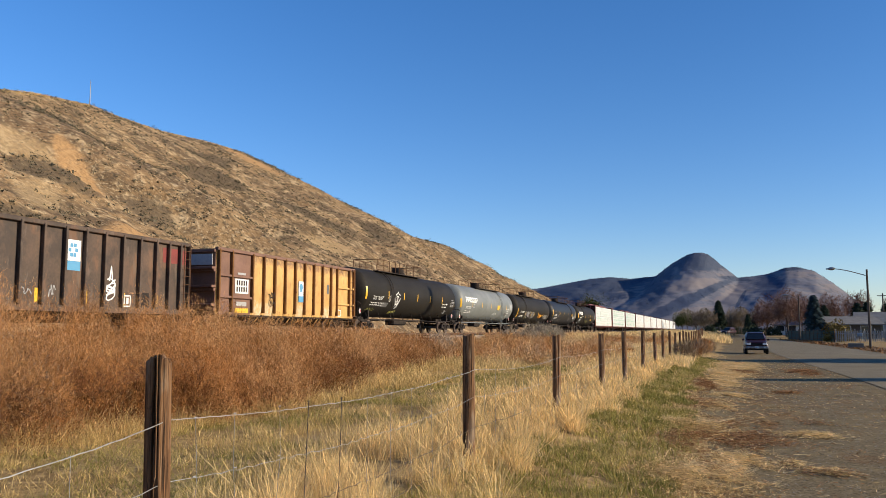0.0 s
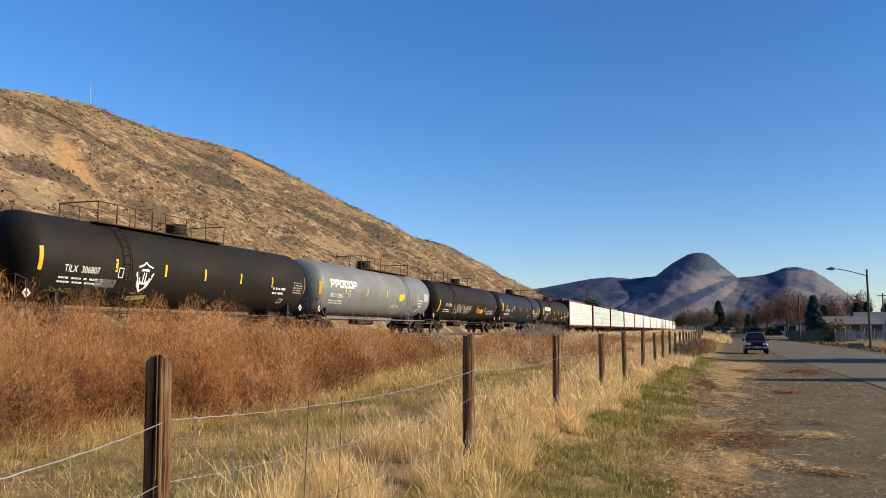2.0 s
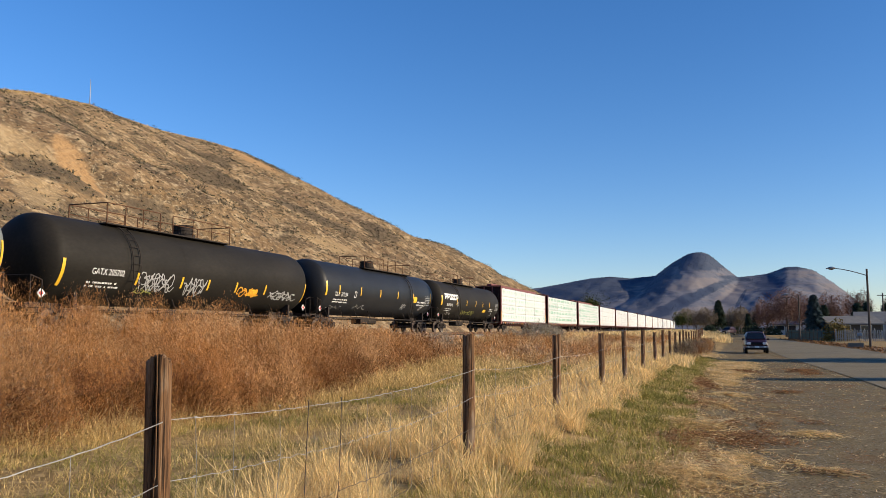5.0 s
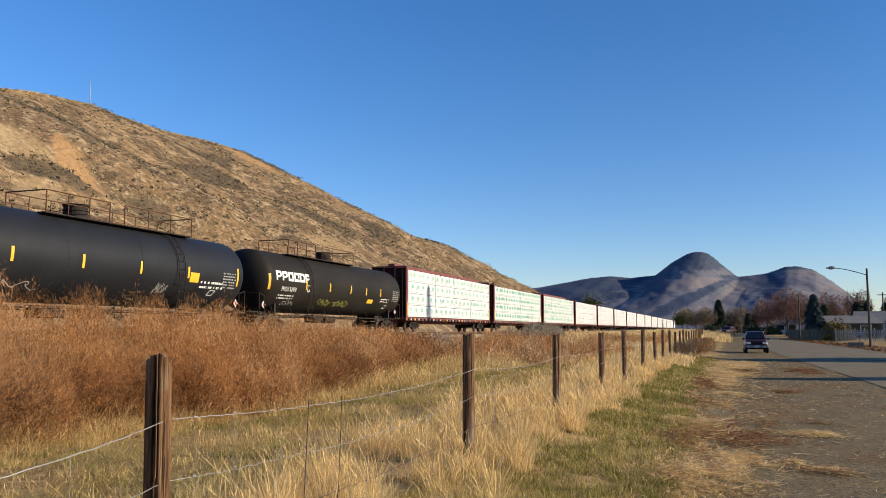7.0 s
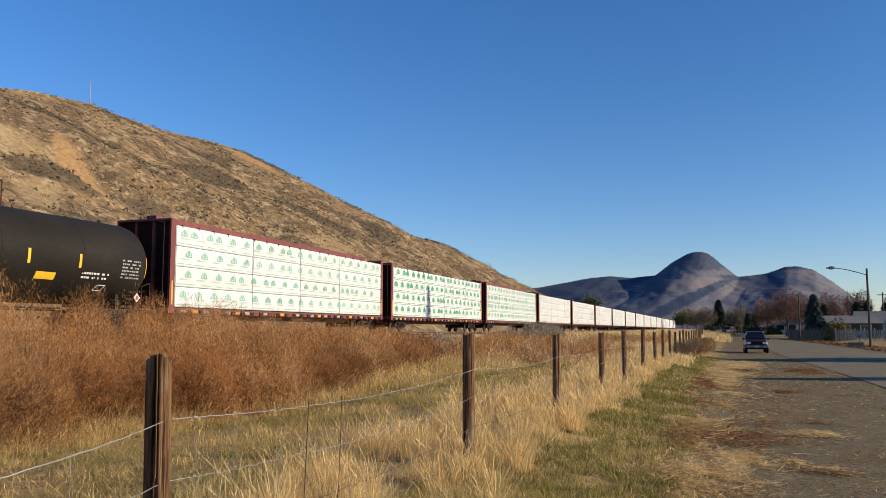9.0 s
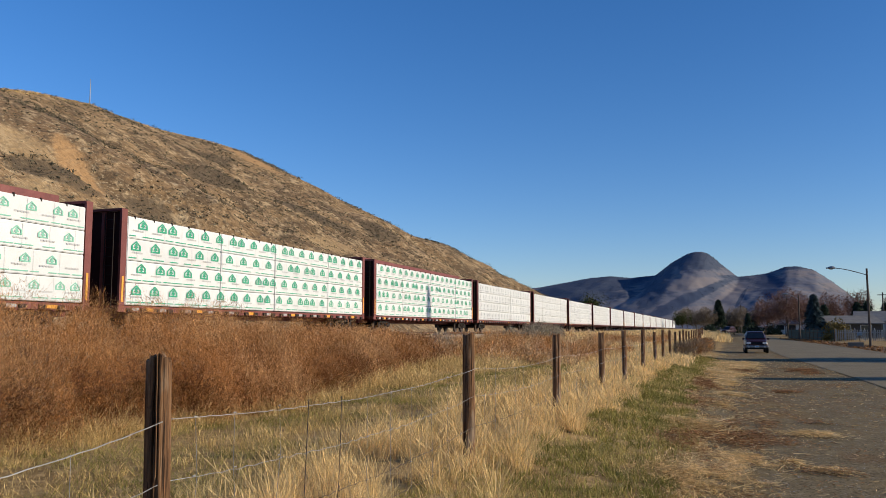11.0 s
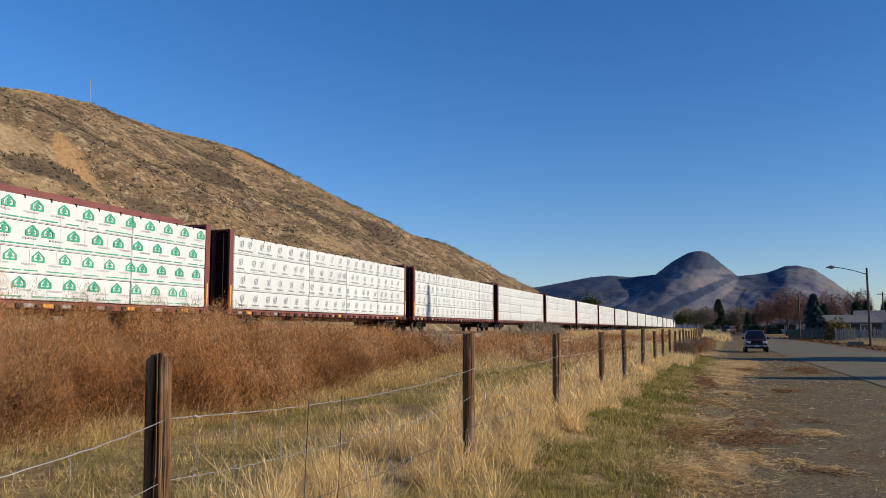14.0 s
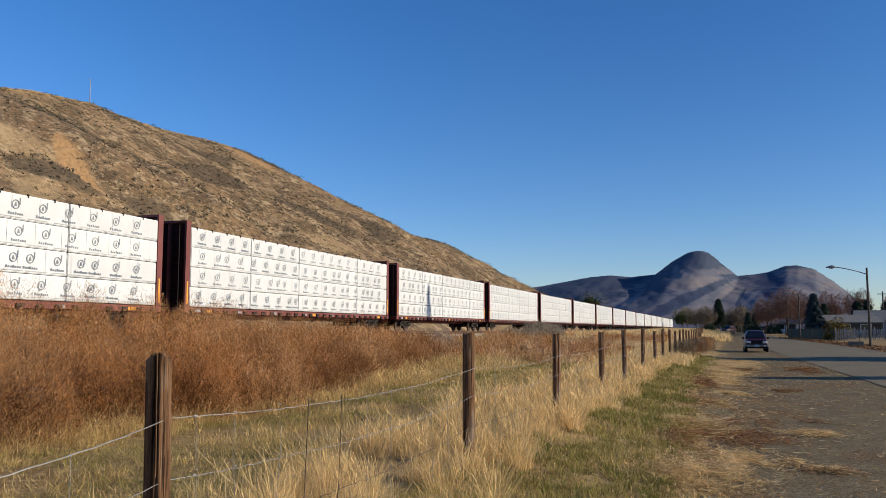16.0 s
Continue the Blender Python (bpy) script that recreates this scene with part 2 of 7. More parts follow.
def tube(bm, p, q, r, n=8, r2=None, caps=True):
    """A round bar from p to q."""
    p, q = Vector(p), Vector(q)
    r2 = r if r2 is None else r2
    d = (q - p).normalized()
    a = d.orthogonal().normalized()
    b = d.cross(a)
    ring = [[bm.verts.new(o + (a * math.cos(k * math.tau / n) + b * math.sin(k * math.tau / n)) * w) for k in range(n)] for o, w in ((p, r), (q, r2))]
    for k in range(n):
        bm.faces.new((ring[0][k], ring[0][(k + 1) % n], ring[1][(k + 1) % n], ring[1][k]))
    if caps:
        bm.faces.new(ring[0][::-1])
        bm.faces.new(ring[1])


def pipe(bm, pts, r, n=6):
    for p, q in zip(pts, pts[1:]):
        tube(bm, p, q, r, n)


def part(name, bm, material, parent=None, label="", smooth=False, bevel=0.0):
    """Links a bmesh as one mesh object under a thing or part."""
    if bevel:
        bmesh.ops.bevel(bm, geom=list(bm.edges), offset=bevel, segments=1, affect="EDGES", clamp_overlap=True)
    me = bpy.data.meshes.new(name)
    bm.to_mesh(me)
    bm.free()
    me.materials.append(material)
    if smooth:
        me.shade_smooth()
    ob = new(name, me)
    ob.parent = parent
    return tagged(ob, label=label)


def thing(name, label, category, group="", kind=""):
    return tagged(new(name), label, category, group, kind)


def tri_mesh(name, verts, tris, material, smooth=False):
    """A mesh from numpy arrays of corners and triangles."""
    me = bpy.data.meshes.new(name)
    me.vertices.add(len(verts))
    me.vertices.foreach_set("co", np.ascontiguousarray(verts, dtype=np.float32).ravel())
    me.loops.add(len(tris) * 3)
    me.loops.foreach_set("vertex_index", np.ascontiguousarray(tris, dtype=np.int32).ravel())
    me.polygons.add(len(tris))
    me.polygons.foreach_set("loop_start", np.arange(0, len(tris) * 3, 3, dtype=np.int32))
    me.update(calc_edges=True)
    me.validate()
    me.materials.append(material)
    if smooth:
        me.shade_smooth()
    return new(name, me)


def sheet(name, xs, ys, fz, material, smooth=True):
    """A height field over the lines xs and ys."""
    X, Y = np.meshgrid(xs, ys)
    Z = fz(X, Y)
    v = np.stack([X, Y, Z], -1).reshape(-1, 3)
    nx, ny = len(xs), len(ys)
    i = (np.arange(ny - 1)[:, None] * nx + np.arange(nx - 1)[None]).ravel()
    t = np.concatenate([np.stack([i, i + 1, i + nx + 1], 1), np.stack([i, i + nx + 1, i + nx], 1)])
    return tri_mesh(name, v, t, material, smooth)


rng = np.random.default_rng(7)


def smooth_noise(x, y, seed=0, octaves=4):
    """Value noise over arrays, about -1 to 1."""
    out, amp, tot = np.zeros_like(x, dtype=float), 1.0, 0.0
    for o in range(octaves):
        fx, fy = x * 2 ** o + 17.3 * seed, y * 2 ** o - 9.1 * seed
        ix, iy = np.floor(fx), np.floor(fy)
        u, v = fx - ix, fy - iy
        u, v = u * u * (3 - 2 * u), v * v * (3 - 2 * v)
        h = lambda a, b: np.modf(np.abs(np.sin(a * 127.1 + b * 311.7 + seed * 13.7 + o * 5.1) * 43758.5453))[0] * 2 - 1
        out += amp * ((h(ix, iy) * (1 - u) + h(ix + 1, iy) * u) * (1 - v) + (h(ix, iy + 1) * (1 - u) + h(ix + 1, iy + 1) * u) * v)
        tot += amp
        amp *= 0.5
    return out / tot


def blades(name, base, height, width, lean, material, bend=0.35, heads=False):
    """Thin upright blades: base points, heights, widths and sideways lean per blade; heads: stalks with a fuller tip."""
    n = len(base)
    a = rng.uniform(0, math.tau, n)
    side = np.stack([np.cos(a), np.sin(a), np.zeros(n)], 1) * (width / 2)[:, None]
    top = base + np.stack([lean[:, 0], lean[:, 1], height], 1)
    mid = base + np.stack([lean[:, 0] * bend, lean[:, 1] * bend, height * 0.55], 1)
    k = np.arange(n)[:, None]
    if heads:
        ear = base + np.stack([lean[:, 0] * 0.78, lean[:, 1] * 0.78, height * 0.84], 1)
        v = np.stack([base - side * 0.6, base + side * 0.6, mid - side * 0.5, mid + side * 0.5, ear - side * 1.7, ear + side * 1.7, top], 1).reshape(-1, 3)
        t = np.concatenate([k * 7 + np.array(q) for q in ((0, 1, 3), (0, 3, 2), (2, 3, 5), (2, 5, 4), (4, 5, 6))])
    else:
        v = np.stack([base - side, base + side, mid - side * 0.8, mid + side * 0.8, top], 1).reshape(-1, 3)
        t = np.concatenate([k * 5 + np.array(q) for q in ((0, 1, 3), (0, 3, 2), (2, 3, 4))])
    return tri_mesh(name, v, t, material)


def lerp(x, pairs):
    return np.interp(x, [p[0] for p in pairs], [p[1] for p in pairs])


# ---- ground ----
TRACK_X, RAIL_Z = -23.45, 1.54


def rise(y):
    return np.minimum(0.9, 0.008 * np.maximum(0, y - 70))


def ground_z(x, y):
    x, y = np.asarray(x, float), np.asarray(y, float)
    z = lerp(x, ((-60, 1.2), (-27, 1.1), (-20, 1.0), (-17, 0.7), (-8, 0.4), (-2.5, 0.34), (0, 0.02), (0.6, 0.0), (12, 0.0), (14, 0.12), (60, 0.15)))
    rough = np.clip((-1.1 - x) / 1.5, 0, 1)
    z = z + rough * 0.05 * smooth_noise(x * 0.9, y * 0.9, 3)
    near_track = np.clip((x + 20) / 8, 0, 1)
    return z + rise(y) * np.where(x > -20, near_track, 0.0)


def lines(*spans):
    return np.unique(np.concatenate([np.arange(a, b, s) for a, b, s in spans]))


ground = sheet("ground", lines((-3000, -200, 200), (-200, -30, 10), (-30, -12, 1), (-12, 2, 0.25), (2, 20, 1.5), (20, 200, 20), (200, 3001, 200)),
               lines((-200, 0, 20), (0, 30, 0.25), (30, 80, 1), (80, 400, 8), (400, 4601, 200)), ground_z, M["ground"])
tagged(ground, "dry field of straw-coloured earth and stubble", "ground", kind="structure")

SEAM = ((-60, 4.6), (30, 4.4), (60, 3.6), (126, 3.0), (400, 1.5))
KERB = ((-60, 11.6), (75, 11.4), (126, 7.6), (400, 5.2))


def strip(name, left, right, y0, y1, dz, material, nx=5, dy=2.0, ragged=0.0):
    ys = np.arange(y0, y1 + 0.1, dy)
    k = np.linspace(0, 1, nx)
    X = lerp(ys, left)[:, None] * (1 - k) + lerp(ys, right)[:, None] * k
    Y = np.repeat(ys[:, None], nx, 1)
    X = X + ragged * (1 - k) * smooth_noise(ys * 0.9, ys * 0, 91)[:, None]
    Z = ground_z(X, Y) + dz
    if ragged:
        Z[:, 0] -= 0.03
    v = np.stack([X, Y, Z], -1).reshape(-1, 3)
    i = (np.arange(len(ys) - 1)[:, None] * nx + np.arange(nx - 1)[None]).ravel()
    t = np.concatenate([np.stack([i, i + 1, i + nx + 1], 1), np.stack([i, i + nx + 1, i + nx], 1)])
    return tri_mesh(name, v, t, material, True)


road = tagged(strip("road", SEAM, KERB, -60, 400, 0.03, M["asphalt"]), "worn grey asphalt road with tar seam", "road", kind="structure")
shoulder = tagged(strip("shoulder", ((-60, -0.45), (8, -0.5), (14, -1.0), (25, -1.1), (60, -0.6), (126, 0.4), (400, 0.5)), SEAM, -60, 300, 0.012, M["shoulder"], 9, 0.2, 0.7), "gravelly old asphalt shoulder strewn with straw", "road shoulder", kind="structure")

# ---- hill beside the track: crest line as (y, x, z) ----
CREST = ((-120, -118, 40), (0, -112, 40), (60, -115, 42), (110, -121.3, 44.8), (125, -129, 49.1), (148, -135.9, 53.3), (160, -138.2, 53.8), (178, -138.8, 54.3), (200, -142.0, 57.0),
         (222, -142.7, 58.3), (235, -142.3, 56.8), (252, -138.9, 53.4), (268, -131.3, 46.8), (283, -124.4, 41.7), (300, -117.2, 39.4), (320, -108.2, 37.2), (332, -101.4, 30.2), (342, -94.2, 24.2), (348, -90, 20.5), (356, -85.1, 16.8), (380, -78, 6), (400, -74, 1))


def hill_z(k, Y):
    """k: 0 at the foot, 1 at the crest, up to 2 behind it."""
    zc = lerp(Y, [(a, c) for a, b, c in CREST])
    up = np.clip(k, 0, 1)
    gully = smooth_noise(Y / 24 + k * 1.3, k * 0.9, 5, 3) * 6.5 + smooth_noise(Y / 7, k * 11, 8) * 1.2 + smooth_noise(Y / 2.2, k * 34, 9) * 0.35
    z = 1.0 + (zc - 1.0) * (0.82 * up + 0.18 * np.sin(up * math.pi / 2)) + gully * np.sin(np.clip(up, 0, 1) * math.pi) * np.clip(zc / 40, 0, 1)
    return np.where(k > 1, z - (k - 1) * 12, z)


hy = np.arange(-120, 401, 1.5)
hk = np.concatenate([np.linspace(0, 1, 64), np.linspace(1.03, 2, 8)])
KK, HY = np.meshgrid(hk, hy)
HX = -48 + (lerp(HY, [(a, b) for a, b, c in CREST]) + 48) * KK
HZ = hill_z(KK, HY)
hv = np.stack([HX, HY, HZ], -1).reshape(-1, 3)
hi = (np.arange(len(hy) - 1)[:, None] * len(hk) + np.arange(len(hk) - 1)[None]).ravel()
ht = np.concatenate([np.stack([hi, hi + len(hk), hi + len(hk) + 1], 1), np.stack([hi, hi + len(hk) + 1, hi + 1], 1)])
SLOPE = 80.0          # metres from foot to crest


def spots(Y, S, rows):
    """1 inside the ellipses (y, up the slope, half length, half width, tilt), 0 well outside."""
    out = np.zeros_like(Y)
    for cy_, cs_, la, lb, tilt in rows:
        ca, sa = math.cos(radians(tilt)), math.sin(radians(tilt))
        q = np.sqrt((((Y - cy_) * ca + (S - cs_) * sa) / la) ** 2 + (((S - cs_) * ca - (Y - cy_) * sa) / lb) ** 2)
        out = np.maximum(out, np.clip(1.5 - q, 0, 1))
    return out


BARE = ((94.7, 45.6, 10, 2.4, 65), (67, 22.5, 3, 2.6, 0), (73.5, 21.5, 5, 1.8, 30), (84.5, 24.5, 5, 4, 40), (206, 70, 9, 7, 80), (240, 60, 14, 3, -60))
PALE = ((87.5, 51, 8, 6, 50), (76.5, 34, 8, 3, 45), (114, 51, 4, 2.5, 0), (127, 42, 5, 2.2, 0), (140, 38, 5, 2, 0), (160, 30, 8, 2.5, -20))
SCRUB = ((127, 46, 15, 6, -20), (152, 52, 11, 4, -20), (100.5, 35.8, 4.5, 3.6, 0), (65.5, 24.6, 5, 2.8, 0), (86, 41, 8, 3, -20), (113.5, 66, 9, 3, -10), (175, 65.5, 9, 4, 0), (134, 26, 5, 3, 0), (136, 22.7, 7, 2.6, -10), (206, 34, 10, 4, 0), (180, 40, 14, 4, -25))


def set_patches(ob, *channels):
    me = ob.data
    rgb = np.zeros((len(me.vertices), 4), dtype=np.float32)
    for c_, values in enumerate(channels):
        rgb[:, c_] = values.ravel()
    me.color_attributes.new("patches", "FLOAT_COLOR", "POINT").data.foreach_set("color", rgb.ravel())


hill = tagged(tri_mesh("hill", hv, ht, M["hill"], True), "steep dry tan hillside dotted with sagebrush", "hill", kind="structure")


def tufts(name, centres, size, count, leaf, material, flat=0.7, seed=1):
    """Loose clumps: count small leaf triangles scattered in a dome round each centre."""
    r = np.random.default_rng(seed)
    n = len(centres) * count
    c = np.repeat(centres, count, 0)
    s = np.repeat(size, count)[:, None]
    d = r.normal(size=(n, 3))
    d /= np.linalg.norm(d, axis=1)[:, None]
    d[:, 2] = np.abs(d[:, 2]) * flat
    o = c + d * s * r.uniform(0.45, 1.0, (n, 1))
    e1, e2 = r.normal(size=(n, 3)), r.normal(size=(n, 3))
    lf = np.repeat(leaf, count)[:, None] if np.ndim(leaf) else leaf
    v = np.stack([o - e1 * lf * 0.5, o + e1 * lf * 0.5, o + e2 * lf], 1).reshape(-1, 3)
    return tri_mesh(name, v, np.arange(n * 3).reshape(-1, 3), material)


set_patches(hill, spots(HY, KK * SLOPE, BARE), spots(HY, KK * SLOPE, PALE), spots(HY, KK * SLOPE, SCRUB))
n = 42000
sy, sk = rng.uniform(20, 380, n), rng.uniform(0.03, 1.0, n)
thick = 0.30 + 0.42 * smooth_noise(sy / 22, sk * 4.5, 11) + 0.34 * smooth_noise(sy / 5, sk * 18, 12, 2) + 0.75 * spots(sy, sk * SLOPE, SCRUB) - 0.5 * spots(sy, sk * SLOPE, BARE) - 0.3 * spots(sy, sk * SLOPE, PALE)
keep = rng.random(n) < np.clip(thick, 0.03, 0.75)
sy, sk = sy[keep], sk[keep]
sx = -48 + (lerp(sy, [(a, b) for a, b, c in CREST]) + 48) * sk
bushes = tufts("hillside_sagebrush", np.stack([sx, sy, hill_z(sk, sy) - 0.06], 1), (0.20 + 0.85 * rng.random(len(sy)) ** 2.4) * lerp(sy, ((20, 0.8), (130, 1.0), (300, 1.5))), 14, 0.135, M["sage"], 0.75, 3)
tagged(bushes, "grey-green sagebrush scattered over the hillside", "sagebrush", kind="stuff")
# bleached grass along the crest
cy_, ck_ = rng.uniform(95, 215, 900), rng.uniform(0.985, 1.01, 900)
cx_ = -48 + (lerp(cy_, [(a, b) for a, b, c in CREST]) + 48) * ck_
tagged(tufts("crest_grass", np.stack([cx_, cy_, hill_z(ck_, cy_) - 0.05], 1), rng.uniform(0.15, 0.38, 900), 12, 0.10, M["seedhead"], 0.9, 6), "bleached grass along the hill crest", "grass", kind="stuff")
# larger shrubs on the skyline
cy_, ck_ = rng.uniform(225, 335, 26), rng.uniform(0.97, 1.0, 26)
cx_ = -48 + (lerp(cy_, [(a, b) for a, b, c in CREST]) + 48) * ck_
tagged(tufts("skyline_shrubs", np.stack([cx_, cy_, hill_z(ck_, cy_) - 0.1], 1), rng.uniform(0.4, 1.3, 26), 60, 0.22, M["sage"], 0.8, 4), "grey-green shrubs along the hill crest", "sagebrush", kind="stuff")

# ---- far mountains ----
PEAKS = ((-1600, 60), (-1100, 120), (-750, 148), (-631, 161), (-453, 191), (-381, 196), (-311, 188), (-222, 196), (-163, 241), (-132, 258), (-112, 269), (-90, 275), (-64, 275.5), (-44, 269), (-22, 252), (-2, 232), (52, 185), (107, 189), (152, 196), (207, 216),
         (242, 217), (294, 203), (352, 160), (410, 108), (458, 62), (503, 37), (700, 30), (1500, 40))


def mountain_z(X, Y):
    back = np.clip(np.abs(Y - 3000) / 700, 0, 1)
    front = 1 - back
    crest = lerp(X + (3000 - Y) * 0.25 * np.clip((3000 - Y) / 700, 0, 1), PEAKS)
    spur = smooth_noise(X / 120 + Y / 500, Y / 260, 21) * 13 * np.sin(front * math.pi)
    return crest * front ** 0.9 + spur + smooth_noise(X / 25, Y / 40, 22) * 3 * np.sin(front * math.pi)


MX, MY = lines((-1600, -900, 50), (-900, 560, 6), (560, 1501, 50)), lines((2300, 3012, 9), (3012, 3301, 48))
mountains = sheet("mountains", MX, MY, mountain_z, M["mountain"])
# pine woods on the slopes: across, up, half length, half width, tilt
WOODS = ((-80, 243, 150, 33, -3), (-222, 150, 105, 34, 55), (-440, 160, 250, 34, 8), (-78, 126, 150, 15, 25), (225, 216, 70, 12, 0), (40, 182, 55, 8, -8), (60, 110, 40, 6, 60), (-600, 110, 300, 30, 5))
MEADOWS = ((-95, 165, 95, 20, 4), (30, 120, 60, 26, 30), (130, 165, 26, 12, 30), (-20, 70, 200, 16, 0), (-320, 150, 60, 8, 12))
# dark blue patches; the first paints shade on the right peak's left flank
DARK_AND_SHADE = ((160, 150, 52, 42, -25), (-150, 92, 130, 22, 25), (-260, 190, 60, 10, 20))


def mountain_spots(X, Y, Z, rows):
    return spots(X * 3000 / Y, Z * 3000 / Y, rows)


GX, GY = np.meshgrid(MX, MY)
GZ = mountain_z(GX, GY)
set_patches(mountains, mountain_spots(GX, GY, GZ, WOODS), mountain_spots(GX, GY, GZ, MEADOWS), mountain_spots(GX, GY, GZ, DARK_AND_SHADE))
mx, my = rng.uniform(-800, 480, 90000), rng.uniform(2320, 3010, 90000)
mz = mountain_z(mx, my)
ok = (rng.random(len(mx)) < 0.2 * mountain_spots(mx, my, mz, WOODS)) | ((my > 2985) & (rng.random(len(mx)) < 0.5))
mx, my, mz = mx[ok], my[ok], mz[ok]
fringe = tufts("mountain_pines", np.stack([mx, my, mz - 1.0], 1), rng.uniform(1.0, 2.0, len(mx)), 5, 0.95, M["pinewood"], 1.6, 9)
tagged(fringe, "dark pine woods over the mountain slopes and crests", "trees", kind="stuff")
tagged(mountains, "twin rounded mountains, part wooded and part bare", "mountains", kind="structure")

# ---- railway track ----
CURVE_Y, CURVE_R = 402.0, 320.0


def on_track(s, off=0.0):
    """Place and heading along the line; off: to the right of the middle."""
    if s <= CURVE_Y:
        return TRACK_X + off, s, 0.0
    a = (s - CURVE_Y) / CURVE_R
    return TRACK_X - CURVE_R + (CURVE_R + off) * math.cos(a), CURVE_Y + (CURVE_R + off) * math.sin(a), math.degrees(a)


def along(name, profile, s0, s1, ds, material, parent=None):
    """A profile of (off, z) swept along the line."""
    bm = bmesh.new()
    rows = []
    s = s0
    while s <= s1 + 0.01:
        rows.append([bm.verts.new((*on_track(s, o)[:2], z)) for o, z in profile])
        s += ds if s < CURVE_Y - ds or s > CURVE_Y else 4
    for a, b in zip(rows, rows[1:]):
        for i in range(len(profile) - 1):
            bm.faces.new((a[i], a[i + 1], b[i + 1], b[i]))
    return part(name, bm, material, parent)


track = thing("railway_track", "single railway track on a low gravel bank", "railway track", kind="structure")
along("ballast", [(-4.2, 0.6), (-2.0, RAIL_Z - 0.22), (2.0, RAIL_Z - 0.22), (4.2, 0.6)], -60, 700, 8, M["ballast"], track)
for side in (-0.75, 0.75):
    along("rail", [(side - 0.07, RAIL_Z - 0.17), (side - 0.02, RAIL_Z - 0.13), (side - 0.035, RAIL_Z), (side + 0.035, RAIL_Z), (side + 0.02, RAIL_Z - 0.13), (side + 0.07, RAIL_Z - 0.17)], -60, 700, 8, M["rail"], track)

bm = bmesh.new()
box(bm, (0, 0, 0), (2.6, 0.22, 0.18))
tie_mesh = bpy.data.meshes.new("tie")
bm.to_mesh(tie_mesh)
bm.free()
tie_mesh.materials.append(M["tie"])
for k in range(290):
    tie = new("tie", tie_mesh)
    tie.parent = track
    tie.location = (TRACK_X, 6 + k * 0.54, RAIL_Z - 0.25)

# ---- rolling stock; local y runs along the car, +x is the side by the field, z = 0 on the rail ----
def truck(parent, y):
    """A two-axle bogie."""
    bm = bmesh.new()
    box(bm, (0, y, 0.62), (2.1, 0.38, 0.26))
    part("bolster", bm, M["iron"], parent)
    for sx in (-1, 1):
        bm = bmesh.new()
        x = sx * 1.02
        box(bm, (x, y, 0.74), (0.16, 1.5, 0.14))
        box(bm, (x, y, 0.30), (0.16, 0.8, 0.12))
        for e in (-1, 1):
            box(bm, (x, y + e * 0.89, 0.52), (0.2, 0.34, 0.3))
            box(bm, (0, 0, 0), (0.16, 0.62, 0.13), Matrix.Translation((x, y + e * 0.58, 0.48)) @ Matrix.Rotation(e * 0.62, 4, "X"))
            for k in (-0.1, 0.1):
                tube(bm, (x + sx * 0.02, y + e * 0.16 + k, 0.36), (x + sx * 0.02, y + e * 0.16 + k, 0.68), 0.06, 6)
        part("side_frame", bm, M["iron"], parent)
    for e in (-0.89, 0.89):
        bm = bmesh.new()
        tube(bm, (-1.1, 0, 0), (1.1, 0, 0), 0.085, 8)
        for sx in (-1, 1):
            tube(bm, (sx * 0.69, 0, 0), (sx * 0.82, 0, 0), 0.457, 20)
            tube(bm, (sx * 0.82, 0, 0), (sx * 0.835, 0, 0), 0.36, 16)
            tube(bm, (sx * 0.835, 0, 0), (sx * 0.90, 0, 0), 0.16, 12)
            for k in range(3):
                c = Vector((sx * 0.9, 0.09 * math.cos(k * 2.094), 0.09 * math.sin(k * 2.094)))
                tube(bm, c, c + Vector((sx * 0.02, 0, 0)), 0.03, 6)
        w = part("wheelset", bm, M["wheel"], parent)
        w.matrix_basis = pose(0, y + e, 0.457)


def coupler(parent, y, sgn):
    bm = bmesh.new()
    box(bm, (0, y + sgn * 0.25, 0.86), (0.2, 0.7, 0.22))
    box(bm, (0, y + sgn * 0.62, 0.86), (0.32, 0.26, 0.34))
    part("coupler", bm, M["iron"], parent)


def text_faces(body, size):
    """Corners and faces of flat lettering, left end at 0, standing on y = 0."""
    cu = bpy.data.curves.new("lettering", "FONT")
    cu.body, cu.size, cu.resolution_u = body, size, 3
    ob = new("lettering", cu)
    bpy.context.view_layer.update()
    me = ob.evaluated_get(bpy.context.evaluated_depsgraph_get()).to_mesh()
    vs, fs = [tuple(v.co) for v in me.vertices], [tuple(p.vertices) for p in me.polygons]
    bpy.data.objects.remove(ob)
    bpy.data.curves.remove(cu)
    return vs, fs


